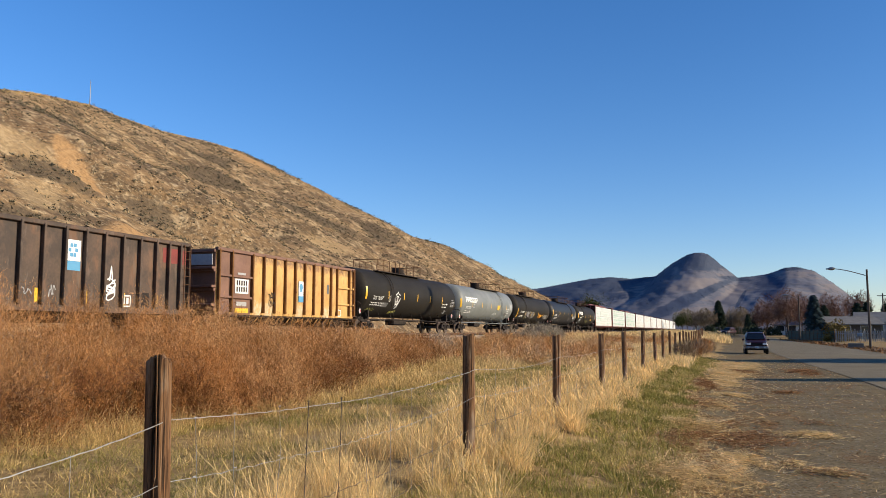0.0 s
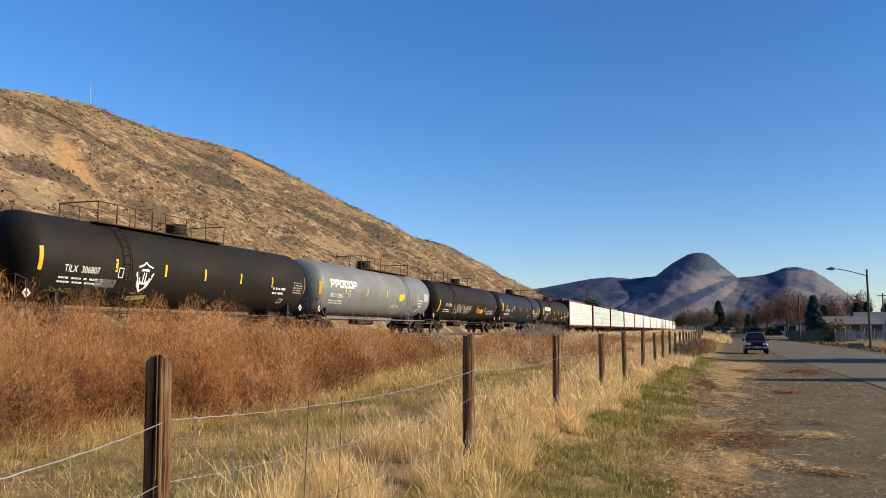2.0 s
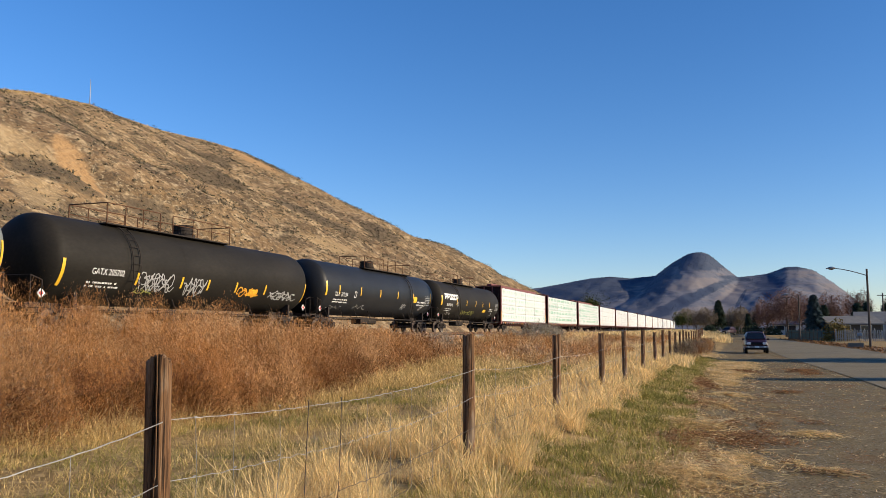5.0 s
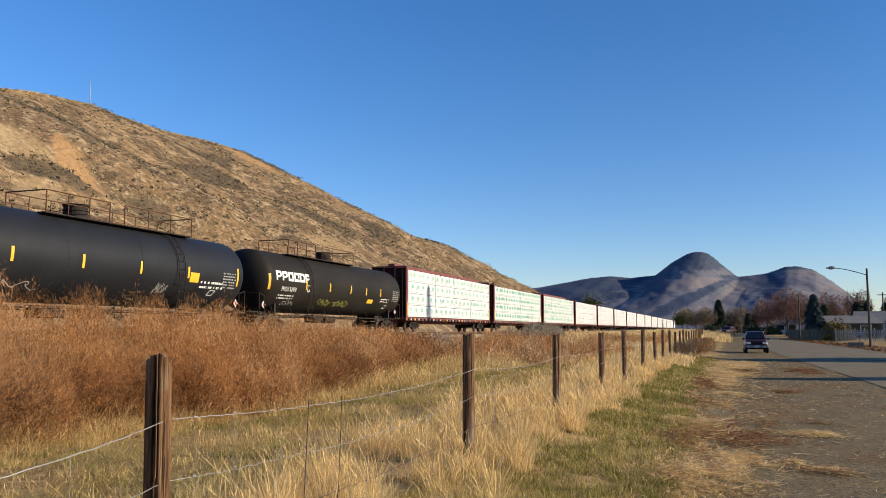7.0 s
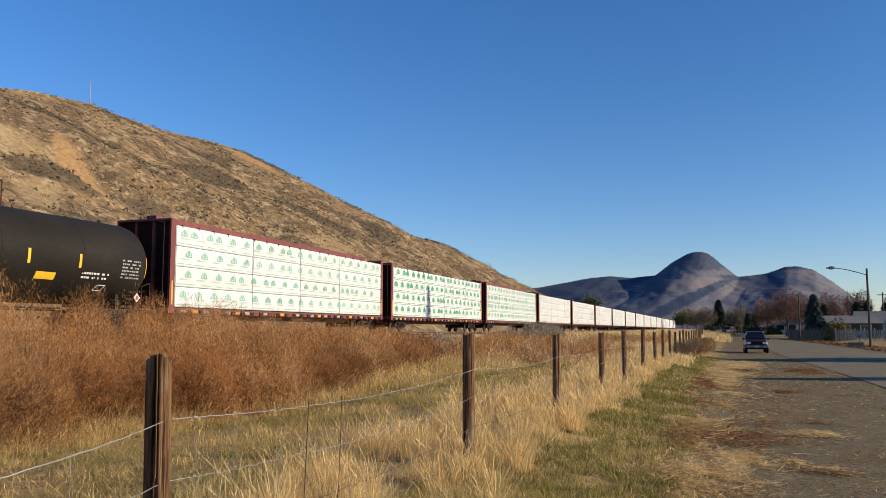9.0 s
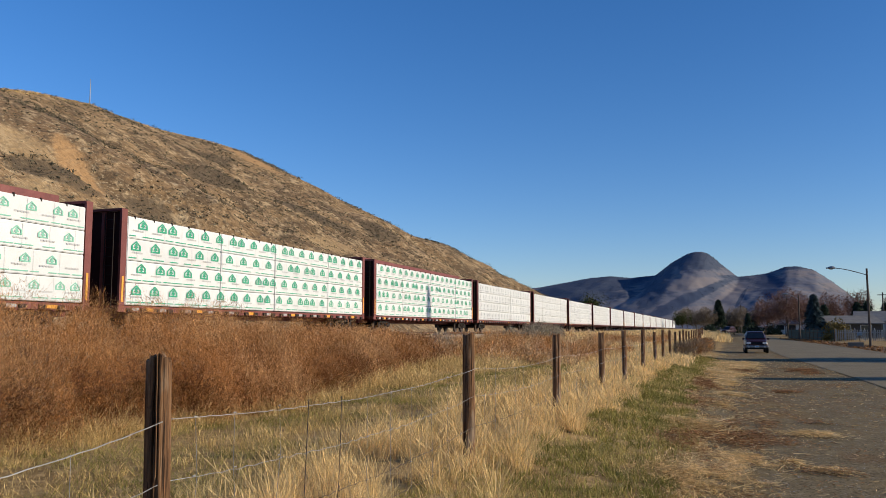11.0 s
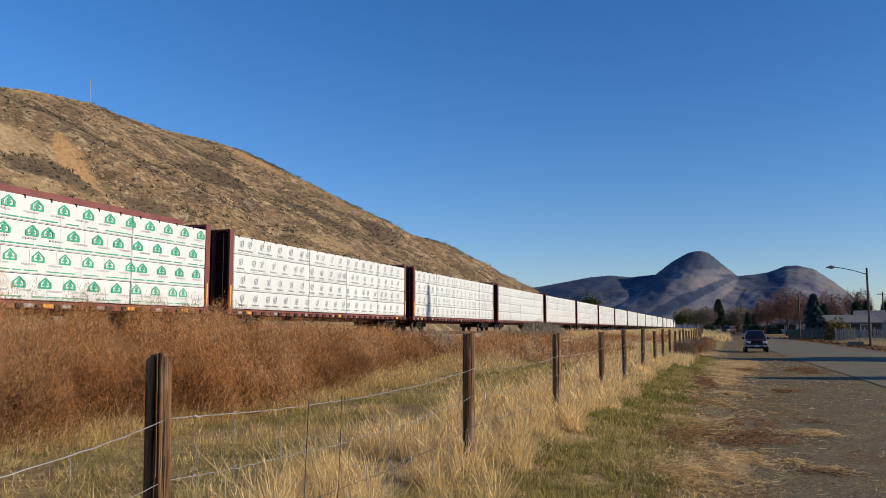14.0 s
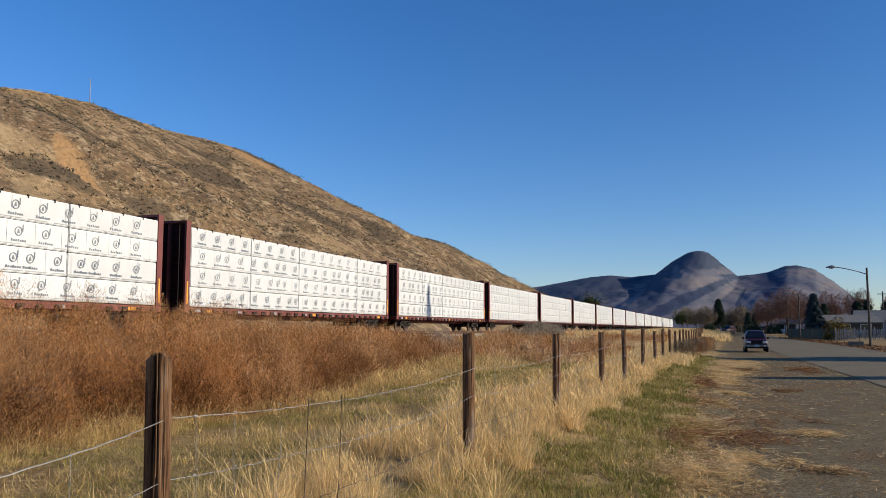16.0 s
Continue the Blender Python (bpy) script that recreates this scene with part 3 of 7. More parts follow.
class Shell:
    """Lays flat marks on the rounded side of a tank of radius r with its axis at height zc."""

    def __init__(self, r, zc, half, drop=-0.48):
        self.r, self.zc, self.half, self.drop = r, zc, half, drop

    def at(self, y, h, lift=0.006):
        a = (h + self.drop) / self.r
        over = min(0.98, max(0.0, (abs(y) - self.half + 0.78) / 0.78))
        r = self.r * math.sqrt(1 - over * over) + lift + (0.012 if over else 0.0)
        return Vector((r * math.cos(a), y, self.zc + r * math.sin(a)))

    def patch(self, bm, y0, y1, h0, h1, lift=0.006, n=5):
        rows = [[bm.verts.new(self.at(y, h0 + (h1 - h0) * i / n, lift)) for y in (y0, y1)] for i in range(n + 1)]
        for a, b in zip(rows, rows[1:]):
            bm.faces.new((a[0], a[1], b[1], b[0]))

    def text(self, bm, body, size, y, h, widen=1.0):
        vs, fs = text_faces(body, size)
        bv = [bm.verts.new(self.at(y + v[0] * widen, h + v[1])) for v in vs]
        for f in fs:
            bm.faces.new([bv[i] for i in f])

    def line(self, bm, pts, w, lift=0.008):
        for p, q in zip(pts, pts[1:]):
            lift += 0.0004
            d = Vector((q[0] - p[0], q[1] - p[1]))
            if d.length < 1e-5:
                continue
            o = Vector((-d.y, d.x)).normalized() * w / 2
            bm.faces.new([bm.verts.new(self.at(a[0] + s * o.x, a[1] + s * o.y, lift)) for a, s in ((p, -1), (q, -1), (q, 1), (p, 1))])


def scribble(r, y, h, w, t, loops=9):
    """A loose spray-painted squiggle."""
    return [(y + w * i / (loops * 8) + 0.10 * w * math.sin(i * 0.9 + r), h + t * 0.5 * (math.sin(i * 0.55 + r * 2) + 0.5 * math.sin(i * 1.37 + r))) for i in range(loops * 8)]


def tank_car(label, length, half, paint, ladder, walk0, walk1, marks, group="tank cars"):
    car = thing("tank_car", label, "tank car", group)
    zc, r = 2.76, 1.64
    sh = Shell(r, zc, half)
    bm = bmesh.new()
    prof = [(-half + 0.78 * (1 - math.cos(k * math.pi / 16)), r * math.sin(k * math.pi / 16)) for k in range(0, 9)]
    prof += [(y, r) for y in (-half * 0.6, -half * 0.6 + 0.02, 0, half * 0.6)] + [(-y, q) for y, q in prof[::-1]]
    nseg, rings = 40, []
    for y, q in prof:
        rings.append([bm.verts.new((q * math.cos(k * math.tau / nseg), y, zc + q * math.sin(k * math.tau / nseg))) for k in range(nseg)] if q > 0.001 else [bm.verts.new((0, y, zc))])
    for a, b in zip(rings, rings[1:]):
        for k in range(nseg):
            k2 = (k + 1) % nseg
            f = [a[0], b[k2], b[k]] if len(a) == 1 else [a[k], a[k2], b[0]] if len(b) == 1 else [a[k], a[k2], b[k2], b[k]]
            bm.faces.new(f)
    bmesh.ops.recalc_face_normals(bm, faces=bm.faces)
    tank = part("tank", bm, paint, car, smooth=True)
    # weld bands
    for y in (-half * 0.58, -half * 0.2, half * 0.2, half * 0.58):
        bm = bmesh.new()
        for k in range(nseg):
            a0, a1 = k * math.tau / nseg, (k + 1) * math.tau / nseg
            q = r + 0.008
            bm.faces.new([bm.verts.new((q * math.cos(a), yy, zc + q * math.sin(a))) for a, yy in ((a0, y), (a1, y), (a1, y + 0.09), (a0, y + 0.09))])
        part("weld_band", bm, paint, tank)
    # manway with bonnet
    bm = bmesh.new()
    tube(bm, (0, 0, zc + r - 0.1), (0, 0, zc + r + 0.12), 0.55, 20)
    tube(bm, (0, 0, zc + r + 0.12), (0, 0, zc + r + 0.5), 0.44, 20)
    tube(bm, (0, 0, zc + r + 0.30), (0, 0, zc + r + 0.34), 0.48, 20)
    tube(bm, (0, 0, zc + r + 0.48), (0, 0, zc + r + 0.55), 0.48, 20)
    for k in range(10):
        a = k * math.tau / 10
        tube(bm, (0.49 * math.cos(a), 0.49 * math.sin(a), zc + r + 0.1), (0.49 * math.cos(a), 0.49 * math.sin(a), zc + r + 0.18), 0.03, 6)
    part("manway", bm, M["iron"], car, "dark bolted dome on top of the tank")
    # top walkway with rusty hand rails
    bm = bmesh.new()
    for sx in (-0.75, 0.75):
        box(bm, (sx, (walk0 + walk1) / 2, zc + r - 0.08), (0.4, walk1 - walk0, 0.05))
        for y in np.linspace(walk0 + 0.2, walk1 - 0.2, 6):
            box(bm, (sx * 0.95, y, zc + r - 0.22), (0.08, 0.06, 0.28))
    part("walkway", bm, M["iron"], car)
    for sx in (-0.93, 0.93):
        bm = bmesh.new()
        top = zc + r + 0.72
        sections = ((walk0, walk0 + (walk1 - walk0) * 0.38), (walk0 + (walk1 - walk0) * 0.48, walk1))
        for y0, y1 in sections:
            pipe(bm, [(sx, y0, zc + r - 0.1), (sx, y0, top), (sx, y1, top), (sx, y1, zc + r - 0.1)], 0.024)
            pipe(bm, [(sx, y0, top - 0.38), (sx, y1, top - 0.38)], 0.018)
            for k in (0.33, 0.66):
                y = y0 + (y1 - y0) * k
                pipe(bm, [(sx, y, zc + r - 0.1), (sx, y, top)], 0.02)
        part("hand_rail", bm, M["rust"], car, "rusty pipe hand rail")
    for y in (walk0, walk1):
        bm = bmesh.new()
        pipe(bm, [(-0.93, y, zc + r + 0.72), (0.93, y, zc + r + 0.72)], 0.024)
        part("hand_rail", bm, M["rust"], car)
    # side ladders
    for sx in (-1, 1):
        bm = bmesh.new()
        for yy in (ladder - 0.22, ladder + 0.22):
            pts = [((r + 0.07) * math.cos(a), yy, zc + (r + 0.07) * math.sin(a)) for a in np.linspace(1.05, 0.0, 8)]
            pts += [(r + 0.1, yy, zc - 0.5), (r - 0.03, yy, 1.2), (r - 0.1, yy, 0.65)]
            pipe(bm, [(p[0] * sx, p[1], p[2]) for p in pts], 0.022, 5)
        steel = M["iron"] if paint != M["greytank"] else M["greytank"]
        stile = part("ladder", bm, steel, car)
        rungs = [((r + 0.07) * math.cos(a) * sx, zc + (r + 0.07) * math.sin(a)) for a in np.linspace(1.0, 0.0, 6)] + [(sx * (r + 0.02), z) for z in np.arange(0.7, zc - 0.1, 0.36)]
        for px_, pz_ in rungs:
            bm = bmesh.new()
            tube(bm, (px_, ladder - 0.22, pz_), (px_, ladder + 0.22, pz_), 0.014, 5)
            part("rung", bm, steel, stile)
    # sill, saddles, end platforms, grab rails
    for e in (-1, 1):
        bm = bmesh.new()
        box(bm, (0, e * (half - 1.4), 0.98), (1.1, 2.6, 0.34))
        box(bm, (0, e * (length / 2 - 0.9), 1.0), (2.6, 1.0, 0.1))
        for sx in (-1, 1):
            box(bm, (sx * 0.95, e * (half - 1.75), 1.25), (0.5, 0.16, 0.6))
        part("stub_sill", bm, M["iron"], car)
        bm = bmesh.new()
        y = e * (length / 2 - 0.55)
        pipe(bm, [(1.32, y, 1.0), (1.32, y, 2.05), (-1.32, y, 2.05), (-1.32, y, 1.0)], 0.022)
        for sx in (-1, 1):
            pipe(bm, [(sx * 1.32, y - e * 0.5, 0.5), (sx * 1.32, y - e * 0.5, 1.9), (sx * 1.32, y, 2.05)], 0.02)
        part("end_rail", bm, M["iron"], car)
        bm = bmesh.new()
        tube(bm, (-0.75, e * (length / 2 - 0.42), 1.7), (-0.75, e * (length / 2 - 0.52), 1.7), 0.28, 14)
        part("brake_wheel", bm, M["iron"], car)
        bm = bmesh.new()
        q = Matrix.Translation((1.2, e * (length / 2 - 1.15), 1.45)) @ Matrix.Rotation(math.pi / 4, 4, "X")
        box(bm, (0, 0, 0), (0.02, 0.26, 0.26), q)
        part("placard", bm, M["white"], car, "red and white diamond placard")
        bm = bmesh.new()
        q = q @ Matrix.Translation((0.014, 0, 0))
        box(bm, (0, 0, 0), (0.01, 0.15, 0.15), q)
        part("placard_mark", bm, M["placard"], car)
        truck(car, e * (half - 1.75))
        coupler(car, e * (length / 2 - 0.75), e)
    bm = bmesh.new()
    for sx in (-1, 1):
        tube(bm, (sx * 1.28, -half + 1, 0.93), (sx * 1.28, half - 1, 0.93), 0.035, 6)
        for y in np.linspace(-half + 1.5, half - 1.5, 9):
            tube(bm, (sx * 1.28, y, 0.93), (sx * 1.0, y, zc - r * 0.75), 0.02, 5)
    part("side_pipe", bm, M["iron"] if paint != M["greytank"] else M["greytank"], car)
    bm = bmesh.new()
    box(bm, (0.2, -1.5, 0.82), (0.7, 1.2, 0.45))
    part("valve_box", bm, M["iron"], car, bevel=0.03)
    bm = bmesh.new()
    tube(bm, (-0.3, 0.6, 0.8), (-0.3, 2.0, 0.8), 0.22, 10)
    part("air_tank", bm, M["iron"], car)
    marks(sh, car, half)
    return car


def stripes(sh, car, ys, h=0.36, tall=0.85):
    for i, y in enumerate(ys):
        bm = bmesh.new()
        hh = tall / 2 if i in (0, len(ys) - 1) else 0.25
        sh.patch(bm, y - 0.06, y + 0.06, h - hh, h + hh, n=8)
        part("reflector", bm, M["stripe"], car, "yellow reflective strip")


def small_print(car, sh, y, h, w, rows, r, size=0.075, material="white"):
    """Lines of print too small to read, as plain bars."""
    rr = random.Random(r)
    bm = bmesh.new()
    for i in range(rows):
        x = y
        while x < y + w - 0.1:
            d = rr.uniform(0.04, 0.16)
            sh.patch(bm, x, min(x + d, y + w), h - i * size * 2.2, h - i * size * 2.2 + size, n=1)
            x += d + (0.035 if rr.random() < 0.7 else 0.14)
    tagged(part("small_print", bm, M[material], car), kind="stuff")


def block_name(sh, car, y, h, width, tall):
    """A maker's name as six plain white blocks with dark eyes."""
    w = width / 6 - 0.07
    for i in range(6):
        bm = bmesh.new()
        y0 = y + i * (w + 0.07)
        t = tall * 0.30
        sh.patch(bm, y0, y0 + t, h, h + tall, n=3)
        sh.patch(bm, y0 + t, y0 + w, h + tall - t * 0.9, h + tall, n=1)
        sh.patch(bm, y0 + w - t, y0 + w, h + tall * 0.4, h + tall - t * 0.9, n=2)
        if i in (2, 3, 4):
            sh.patch(bm, y0 + t, y0 + w, h, h + t * 0.9, n=1)
            if i != 3:
                sh.patch(bm, y0 + w - t, y0 + w, h + t * 0.9, h + tall * 0.4, n=1)
        else:
            sh.patch(bm, y0 + t, y0 + w - t, h + tall * 0.30, h + tall * 0.5, n=1)
        part("owner_block", bm, M["white"], car, "white painted block")


def stencil_box(bm, sh, y, h, w=0.4, tall=0.25, slant=0.1):
    sh.line(bm, [(y, h), (y + w, h), (y + w + slant, h + tall), (y + slant, h + tall), (y, h)], 0.035)


def tag(sh, car, seed, y, h, w, tall, material, thick=0.035, loops=5, label="sprayed tag"):
    """One sprayed tag."""
    bm = bmesh.new()
    sh.line(bm, scribble(seed, y, h, w, tall, loops), thick)
    part("graffiti", bm, M[material], car, label)


def plate(sh, car, name, y0, y1, h0, h1, material, label=""):
    bm = bmesh.new()
    sh.patch(bm, y0, y1, h0, h1)
    part(name, bm, M[material], car, label)


def marks_black1(sh, car, half):
    stripes(sh, car, (-9.31, -5.66, -2.73, 0.03, 2.89, 5.78, 9.23))
    bm = bmesh.new()
    sh.text(bm, "TILX  306807", 0.36, -8.25, -0.03, 0.86)
    small_print(car, sh, -8.4, -0.3, 2.2, 2, 4)
    small_print(car, sh, 5.95, 0.0, 1.2, 2, 5, 0.11)
    part("lettering", bm, M["white"], car, "white reporting mark and small print")
    small_print(car, sh, 8.0, 0.42, 1.0, 5, 6, 0.06, "plate")
    bm = bmesh.new()
    stencil_box(bm, sh, -5.5, -0.08, 0.24, 0.36, 0.0)
    stencil_box(bm, sh, 6.8, -0.75)
    part("stencil", bm, M["white"], car)
    plate(sh, car, "paint_patch", -6.6, -5.5, -0.55, -0.2, "patch", "dull repainted patch")
    tag(sh, car, 5, -8.6, -0.78, 1.2, 0.16, "lime", 0.02)
    y = -4.5
    bm = bmesh.new()
    sh.line(bm, [(y + 0.3, -0.25), (y + 0.3, 0.3), (y + 0.7, 0.3), (y + 0.7, -0.25), (y + 0.3, -0.25)], 0.09)
    sh.line(bm, [(y + 0.44, -0.2), (y + 0.44, 0.2)], 0.06, 0.012)
    sh.line(bm, [(y + 0.58, -0.2), (y + 0.58, 0.2)], 0.06, 0.012)
    sh.line(bm, [(y, 0.2), (y + 0.24, -0.35), (y + 0.5, -0.62), (y + 0.76, -0.35), (y + 1.0, 0.2)], 0.1, 0.016)
    sh.line(bm, [(y + 0.08, 0.40), (y + 0.38, 0.50), (y + 0.5, 0.62), (y + 0.62, 0.50), (y + 0.92, 0.40)], 0.07, 0.020)
    for k in (0.08, 0.2, 0.8, 0.92):
        sh.line(bm, [(y + k, 0.0), (y + 0.5 + (k - 0.5) * 0.5, -0.45)], 0.06, 0.024)
    part("graffiti", bm, M["white"], car, "white sprayed emblem")
    bm = bmesh.new()
    sh.line(bm, [(y + 0.1, -1.02), (y + 1.15, -0.9)], 0.26)
    part("sticker", bm, M["lime"], car, "yellow-green sprayed tag")


def marks_grey(sh, car, half):
    stripes(sh, car, (-9.25, -6.13, -2.89, 0.37, 3.62, 6.38, 9.07))
    bm = bmesh.new()
    block_name(sh, car, -8.24, 0.48, 3.72, 0.48)
    sh.text(bm, "PROX 33832", 0.36, -8.13, -0.12, 0.86)
    small_print(car, sh, -8.2, -0.38, 1.9, 2, 7)
    small_print(car, sh, 6.5, 0.1, 0.95, 3, 8, 0.10)
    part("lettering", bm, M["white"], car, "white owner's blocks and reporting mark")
    bm = bmesh.new()
    stencil_box(bm, sh, -5.75, 0.02, 0.28, 0.34, 0.0)
    stencil_box(bm, sh, 6.75, -0.75)
    part("stencil", bm, M["white"], car)
    tag(sh, car, 2, 1.5, -0.45, 1.5, 0.2, "white", 0.03)
    plate(sh, car, "sign", 2.67, 3.45, 0.0, 0.47, "stripe", "square yellow sign")
    plate(sh, car, "data_plate", 7.7, 8.65, 0.1, 0.72, "plate")
    plate(sh, car, "paint_patch", 5.75, 6.8, -0.55, -0.25, "patch", "darker repainted patch")


def marks_gatx(sh, car, half):
    stripes(sh, car, (-8.8, -4.87, -2.02, -0.1, 2.14, 4.75, 8.8), -0.1, 1.05)
    bm = bmesh.new()
    sh.text(bm, "GATX 205702", 0.34, -7.4, -0.05, 0.86)
    small_print(car, sh, -7.5, -0.42, 1.8, 2, 9)
    part("lettering", bm, M["white"], car, "white reporting mark")
    tag(sh, car, 3, -4.6, -0.2, 1.9, 0.58, "plate", 0.045, 13)
    tag(sh, car, 4, -1.75, -0.25, 1.4, 0.6, "plate", 0.05, 9)
    tag(sh, car, 7, -4.8, -0.62, 1.1, 0.2, "lime", 0.04, 4)
    tag(sh, car, 9, 2.4, -0.3, 1.7, 0.35, "amber", 0.06, 6)
    tag(sh, car, 6, 5.3, -0.35, 2.5, 0.36, "plate", 0.05, 10)
    plate(sh, car, "sign", 3.3, 4.1, -0.48, -0.12, "stripe")


def marks_black2(sh, car, half):
    stripes(sh, car, (-9.2, -7.5, -4.4, -1.24, 1.88, 4.95, 8.74))
    bm = bmesh.new()
    sh.text(bm, "TILX  303124", 0.36, -8.05, -0.06, 0.86)
    small_print(car, sh, -8.1, -0.32, 2.0, 2, 4)
    small_print(car, sh, 5.9, -0.06, 1.75, 2, 5, 0.10)
    part("lettering", bm, M["white"], car, "white reporting mark and small print")
    small_print(car, sh, 7.55, 0.46, 1.05, 6, 6, 0.06, "plate")
    bm = bmesh.new()
    stencil_box(bm, sh, -5.3, -0.06, 0.26, 0.36, 0.0)
    stencil_box(bm, sh, 6.7, -0.62)
    part("stencil", bm, M["white"], car)
    tag(sh, car, 12, -4.7, -0.72, 1.7, 0.26, "plate", 0.035, 3)
    tag(sh, car, 14, 3.0, -0.45, 0.75, 0.34, "plate", 0.025, 6)
    tag(sh, car, 11, -8.2, -0.85, 1.6, 0.2, "plate", 0.025, 4)
    plate(sh, car, "sign", 5.08, 5.72, -0.05, 0.38, "stripe", "square yellow sign")


def marks_procor_black(sh, car, half):
    stripes(sh, car, (-8.94, -5.09, -2.18, 0.67, 3.0, 5.32, 8.91))
    bm = bmesh.new()
    block_name(sh, car, -8.38, 0.48, 3.75, 0.50)
    sh.text(bm, "PROX 92478", 0.36, -7.75, -0.08, 0.8)
    small_print(car, sh, -7.9, -0.36, 1.7, 2, 17)
    small_print(car, sh, 5.5, -0.1, 1.4, 2, 18)
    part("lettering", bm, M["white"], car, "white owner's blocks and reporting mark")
    small_print(car, sh, 7.5, 0.52, 1.1, 6, 19, 0.06, "plate")
    bm = bmesh.new()
    stencil_box(bm, sh, -4.95, 0.0, 0.26, 0.34, 0.0)
    stencil_box(bm, sh, 6.4, -0.75)
    part("stencil", bm, M["white"], car)
    tag(sh, car, 21, -7.1, -0.78, 1.3, 0.24, "plate", 0.03)
    tag(sh, car, 22, -3.1, -0.6, 1.4, 0.34, "lime", 0.03, 6)
    tag(sh, car, 23, -1.2, -0.6, 1.9, 0.34, "lime", 0.03, 7)
    plate(sh, car, "sign", 3.42, 4.3, -0.42, -0.14, "stripe", "yellow sign")


M.update(
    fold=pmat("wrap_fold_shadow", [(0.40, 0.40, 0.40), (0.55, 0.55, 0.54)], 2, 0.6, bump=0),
    # post colour darkened to brown for the shadowed gaps between yellow panels
    shadowpost=pmat("shadow_brown_post_paint", [(0.10, 0.045, 0.02), (0.22, 0.11, 0.04)], 2, 0.8, bump=0.3),
    lime=pmat("yellow_green_spray", [(0.27, 0.27, 0.05), (0.36, 0.35, 0.09)], 4, 0.6, bump=0),
    plate=pmat("pale_grey_stencil", [(0.30, 0.30, 0.30), (0.42, 0.42, 0.41)], 9, 0.6, bump=0),
    patch=pmat("dark_grey_paint", [(0.09, 0.09, 0.09), (0.12, 0.12, 0.12)], 2, 0.6, bump=0),
    placard=pmat("placard_red", [(0.55, 0.03, 0.03), (0.65, 0.06, 0.05)], 4, 0.5, bump=0),
    blue=pmat("blue_print", [(0.06, 0.25, 0.45), (0.10, 0.32, 0.52)], 4, 0.5, bump=0),
    redpaint=pmat("bright_red_paint", [(0.12, 0.022, 0.018), (0.26, 0.035, 0.03)], 2, 0.7, bump=0),
    amber=pmat("amber_plate", [(0.70, 0.30, 0.02), (0.80, 0.38, 0.04)], 2, 0.5, bump=0),
)


def wagon_marks(bm, y0, y1, z0, z1, x=1.52):
    bm.faces.new([bm.verts.new((x, y, z)) for y, z in ((y0, z0), (y1, z0), (y1, z1), (y0, z1))])


def gondola(label, length, height, ys, sidepaint, endpaint, postpaint, ladders=(-1, 1), sillpaint=None):
    """High-sided open wagon with outside posts."""
    car = thing("gondola_car", label, "gondola car", "gondola cars")
    L, z0, z1, x = length - 1.6, 0.95, height, 1.42
    for sx in (-1, 1):
        bm = bmesh.new()
        box(bm, (sx * x, 0, (z0 + z1) / 2), (0.06, L, z1 - z0))
        part("side_wall", bm, sidepaint, car)
        bm = bmesh.new()
        box(bm, (sx * (x + 0.06), 0, z1), (0.2, L + 0.1, 0.16))
        part("top_chord", bm, endpaint, car, bevel=0.02)
        bm = bmesh.new()
        box(bm, (sx * (x + (0.04 if sillpaint is None else -0.16)), 0, z0), (0.16, L, 0.22 if sillpaint is None else 0.12))
        part("side_sill", bm, sillpaint or endpaint, car)
    for y in ys:
        for sx in (-1, 1):
            bm = bmesh.new()
            box(bm, (sx * (x + 0.11), y, (z0 + z1) / 2 + 0.05), (0.16, 0.11, z1 - z0 - 0.1))
            part("side_post", bm, postpaint, car, bevel=0.015)
    for e in (-1, 1):
        bm = bmesh.new()
        box(bm, (0, e * L / 2, (z0 + z1) / 2), (2.84, 0.08, z1 - z0))
        part("end_wall", bm, endpaint, car)
        for z in np.linspace(z0 + 0.2, z1 - 0.1, 4):
            bm = bmesh.new()
            box(bm, (0, e * (L / 2 + 0.1), z), (2.9, 0.16, 0.14))
            part("end_rib", bm, endpaint, car, bevel=0.02)
        bm = bmesh.new()
        for yy in (0, 0.42) if e in ladders else ():
            pipe(bm, [(1.62, e * (L / 2 - 0.05 - yy), z0 - 0.3), (1.62, e * (L / 2 - 0.05 - yy), z1)], 0.02)
        for z in np.arange(z0 - 0.25, z1, 0.36) if e in ladders else ():
            tube(bm, (1.62, e * (L / 2 - 0.05), z), (1.62, e * (L / 2 - 0.47), z), 0.016, 5)
        if e in ladders:
            part("ladder", bm, M["rust"], car)
        else:
            bm.free()
        truck(car, e * (L / 2 - 1.6))
        coupler(car, e * L / 2, e)
    bm = bmesh.new()
    box(bm, (0, 0, z0 - 0.05), (2.8, L, 0.1))
    box(bm, (0, 0, 0.8), (0.5, L, 0.3))
    part("floor_frame", bm, M["iron"], car)
    for a in np.arange(-L / 2 + 3.4, L / 2 - 3.6, 1.5):
        bm = bmesh.new()
        ring = [[bm.verts.new((sx * w, a + p, q)) for sx, w, p, q in ((-1, 0.95, 0, 0.85), (1, 0.95, 0, 0.85), (1, 0.95, 1.35, 0.85), (-1, 0.95, 1.35, 0.85))], [bm.verts.new((sx * 0.5, a + p, 0.45)) for sx, p in ((-1, 0.4), (1, 0.4), (1, 0.95), (-1, 0.95))]]
        for k in range(4):
            bm.faces.new((ring[0][k], ring[0][(k + 1) % 4], ring[1][(k + 1) % 4], ring[1][k]))
        bm.faces.new(ring[1])
        part("hopper", bm, M["iron"], car)
    return car, x, ys, z0, z1


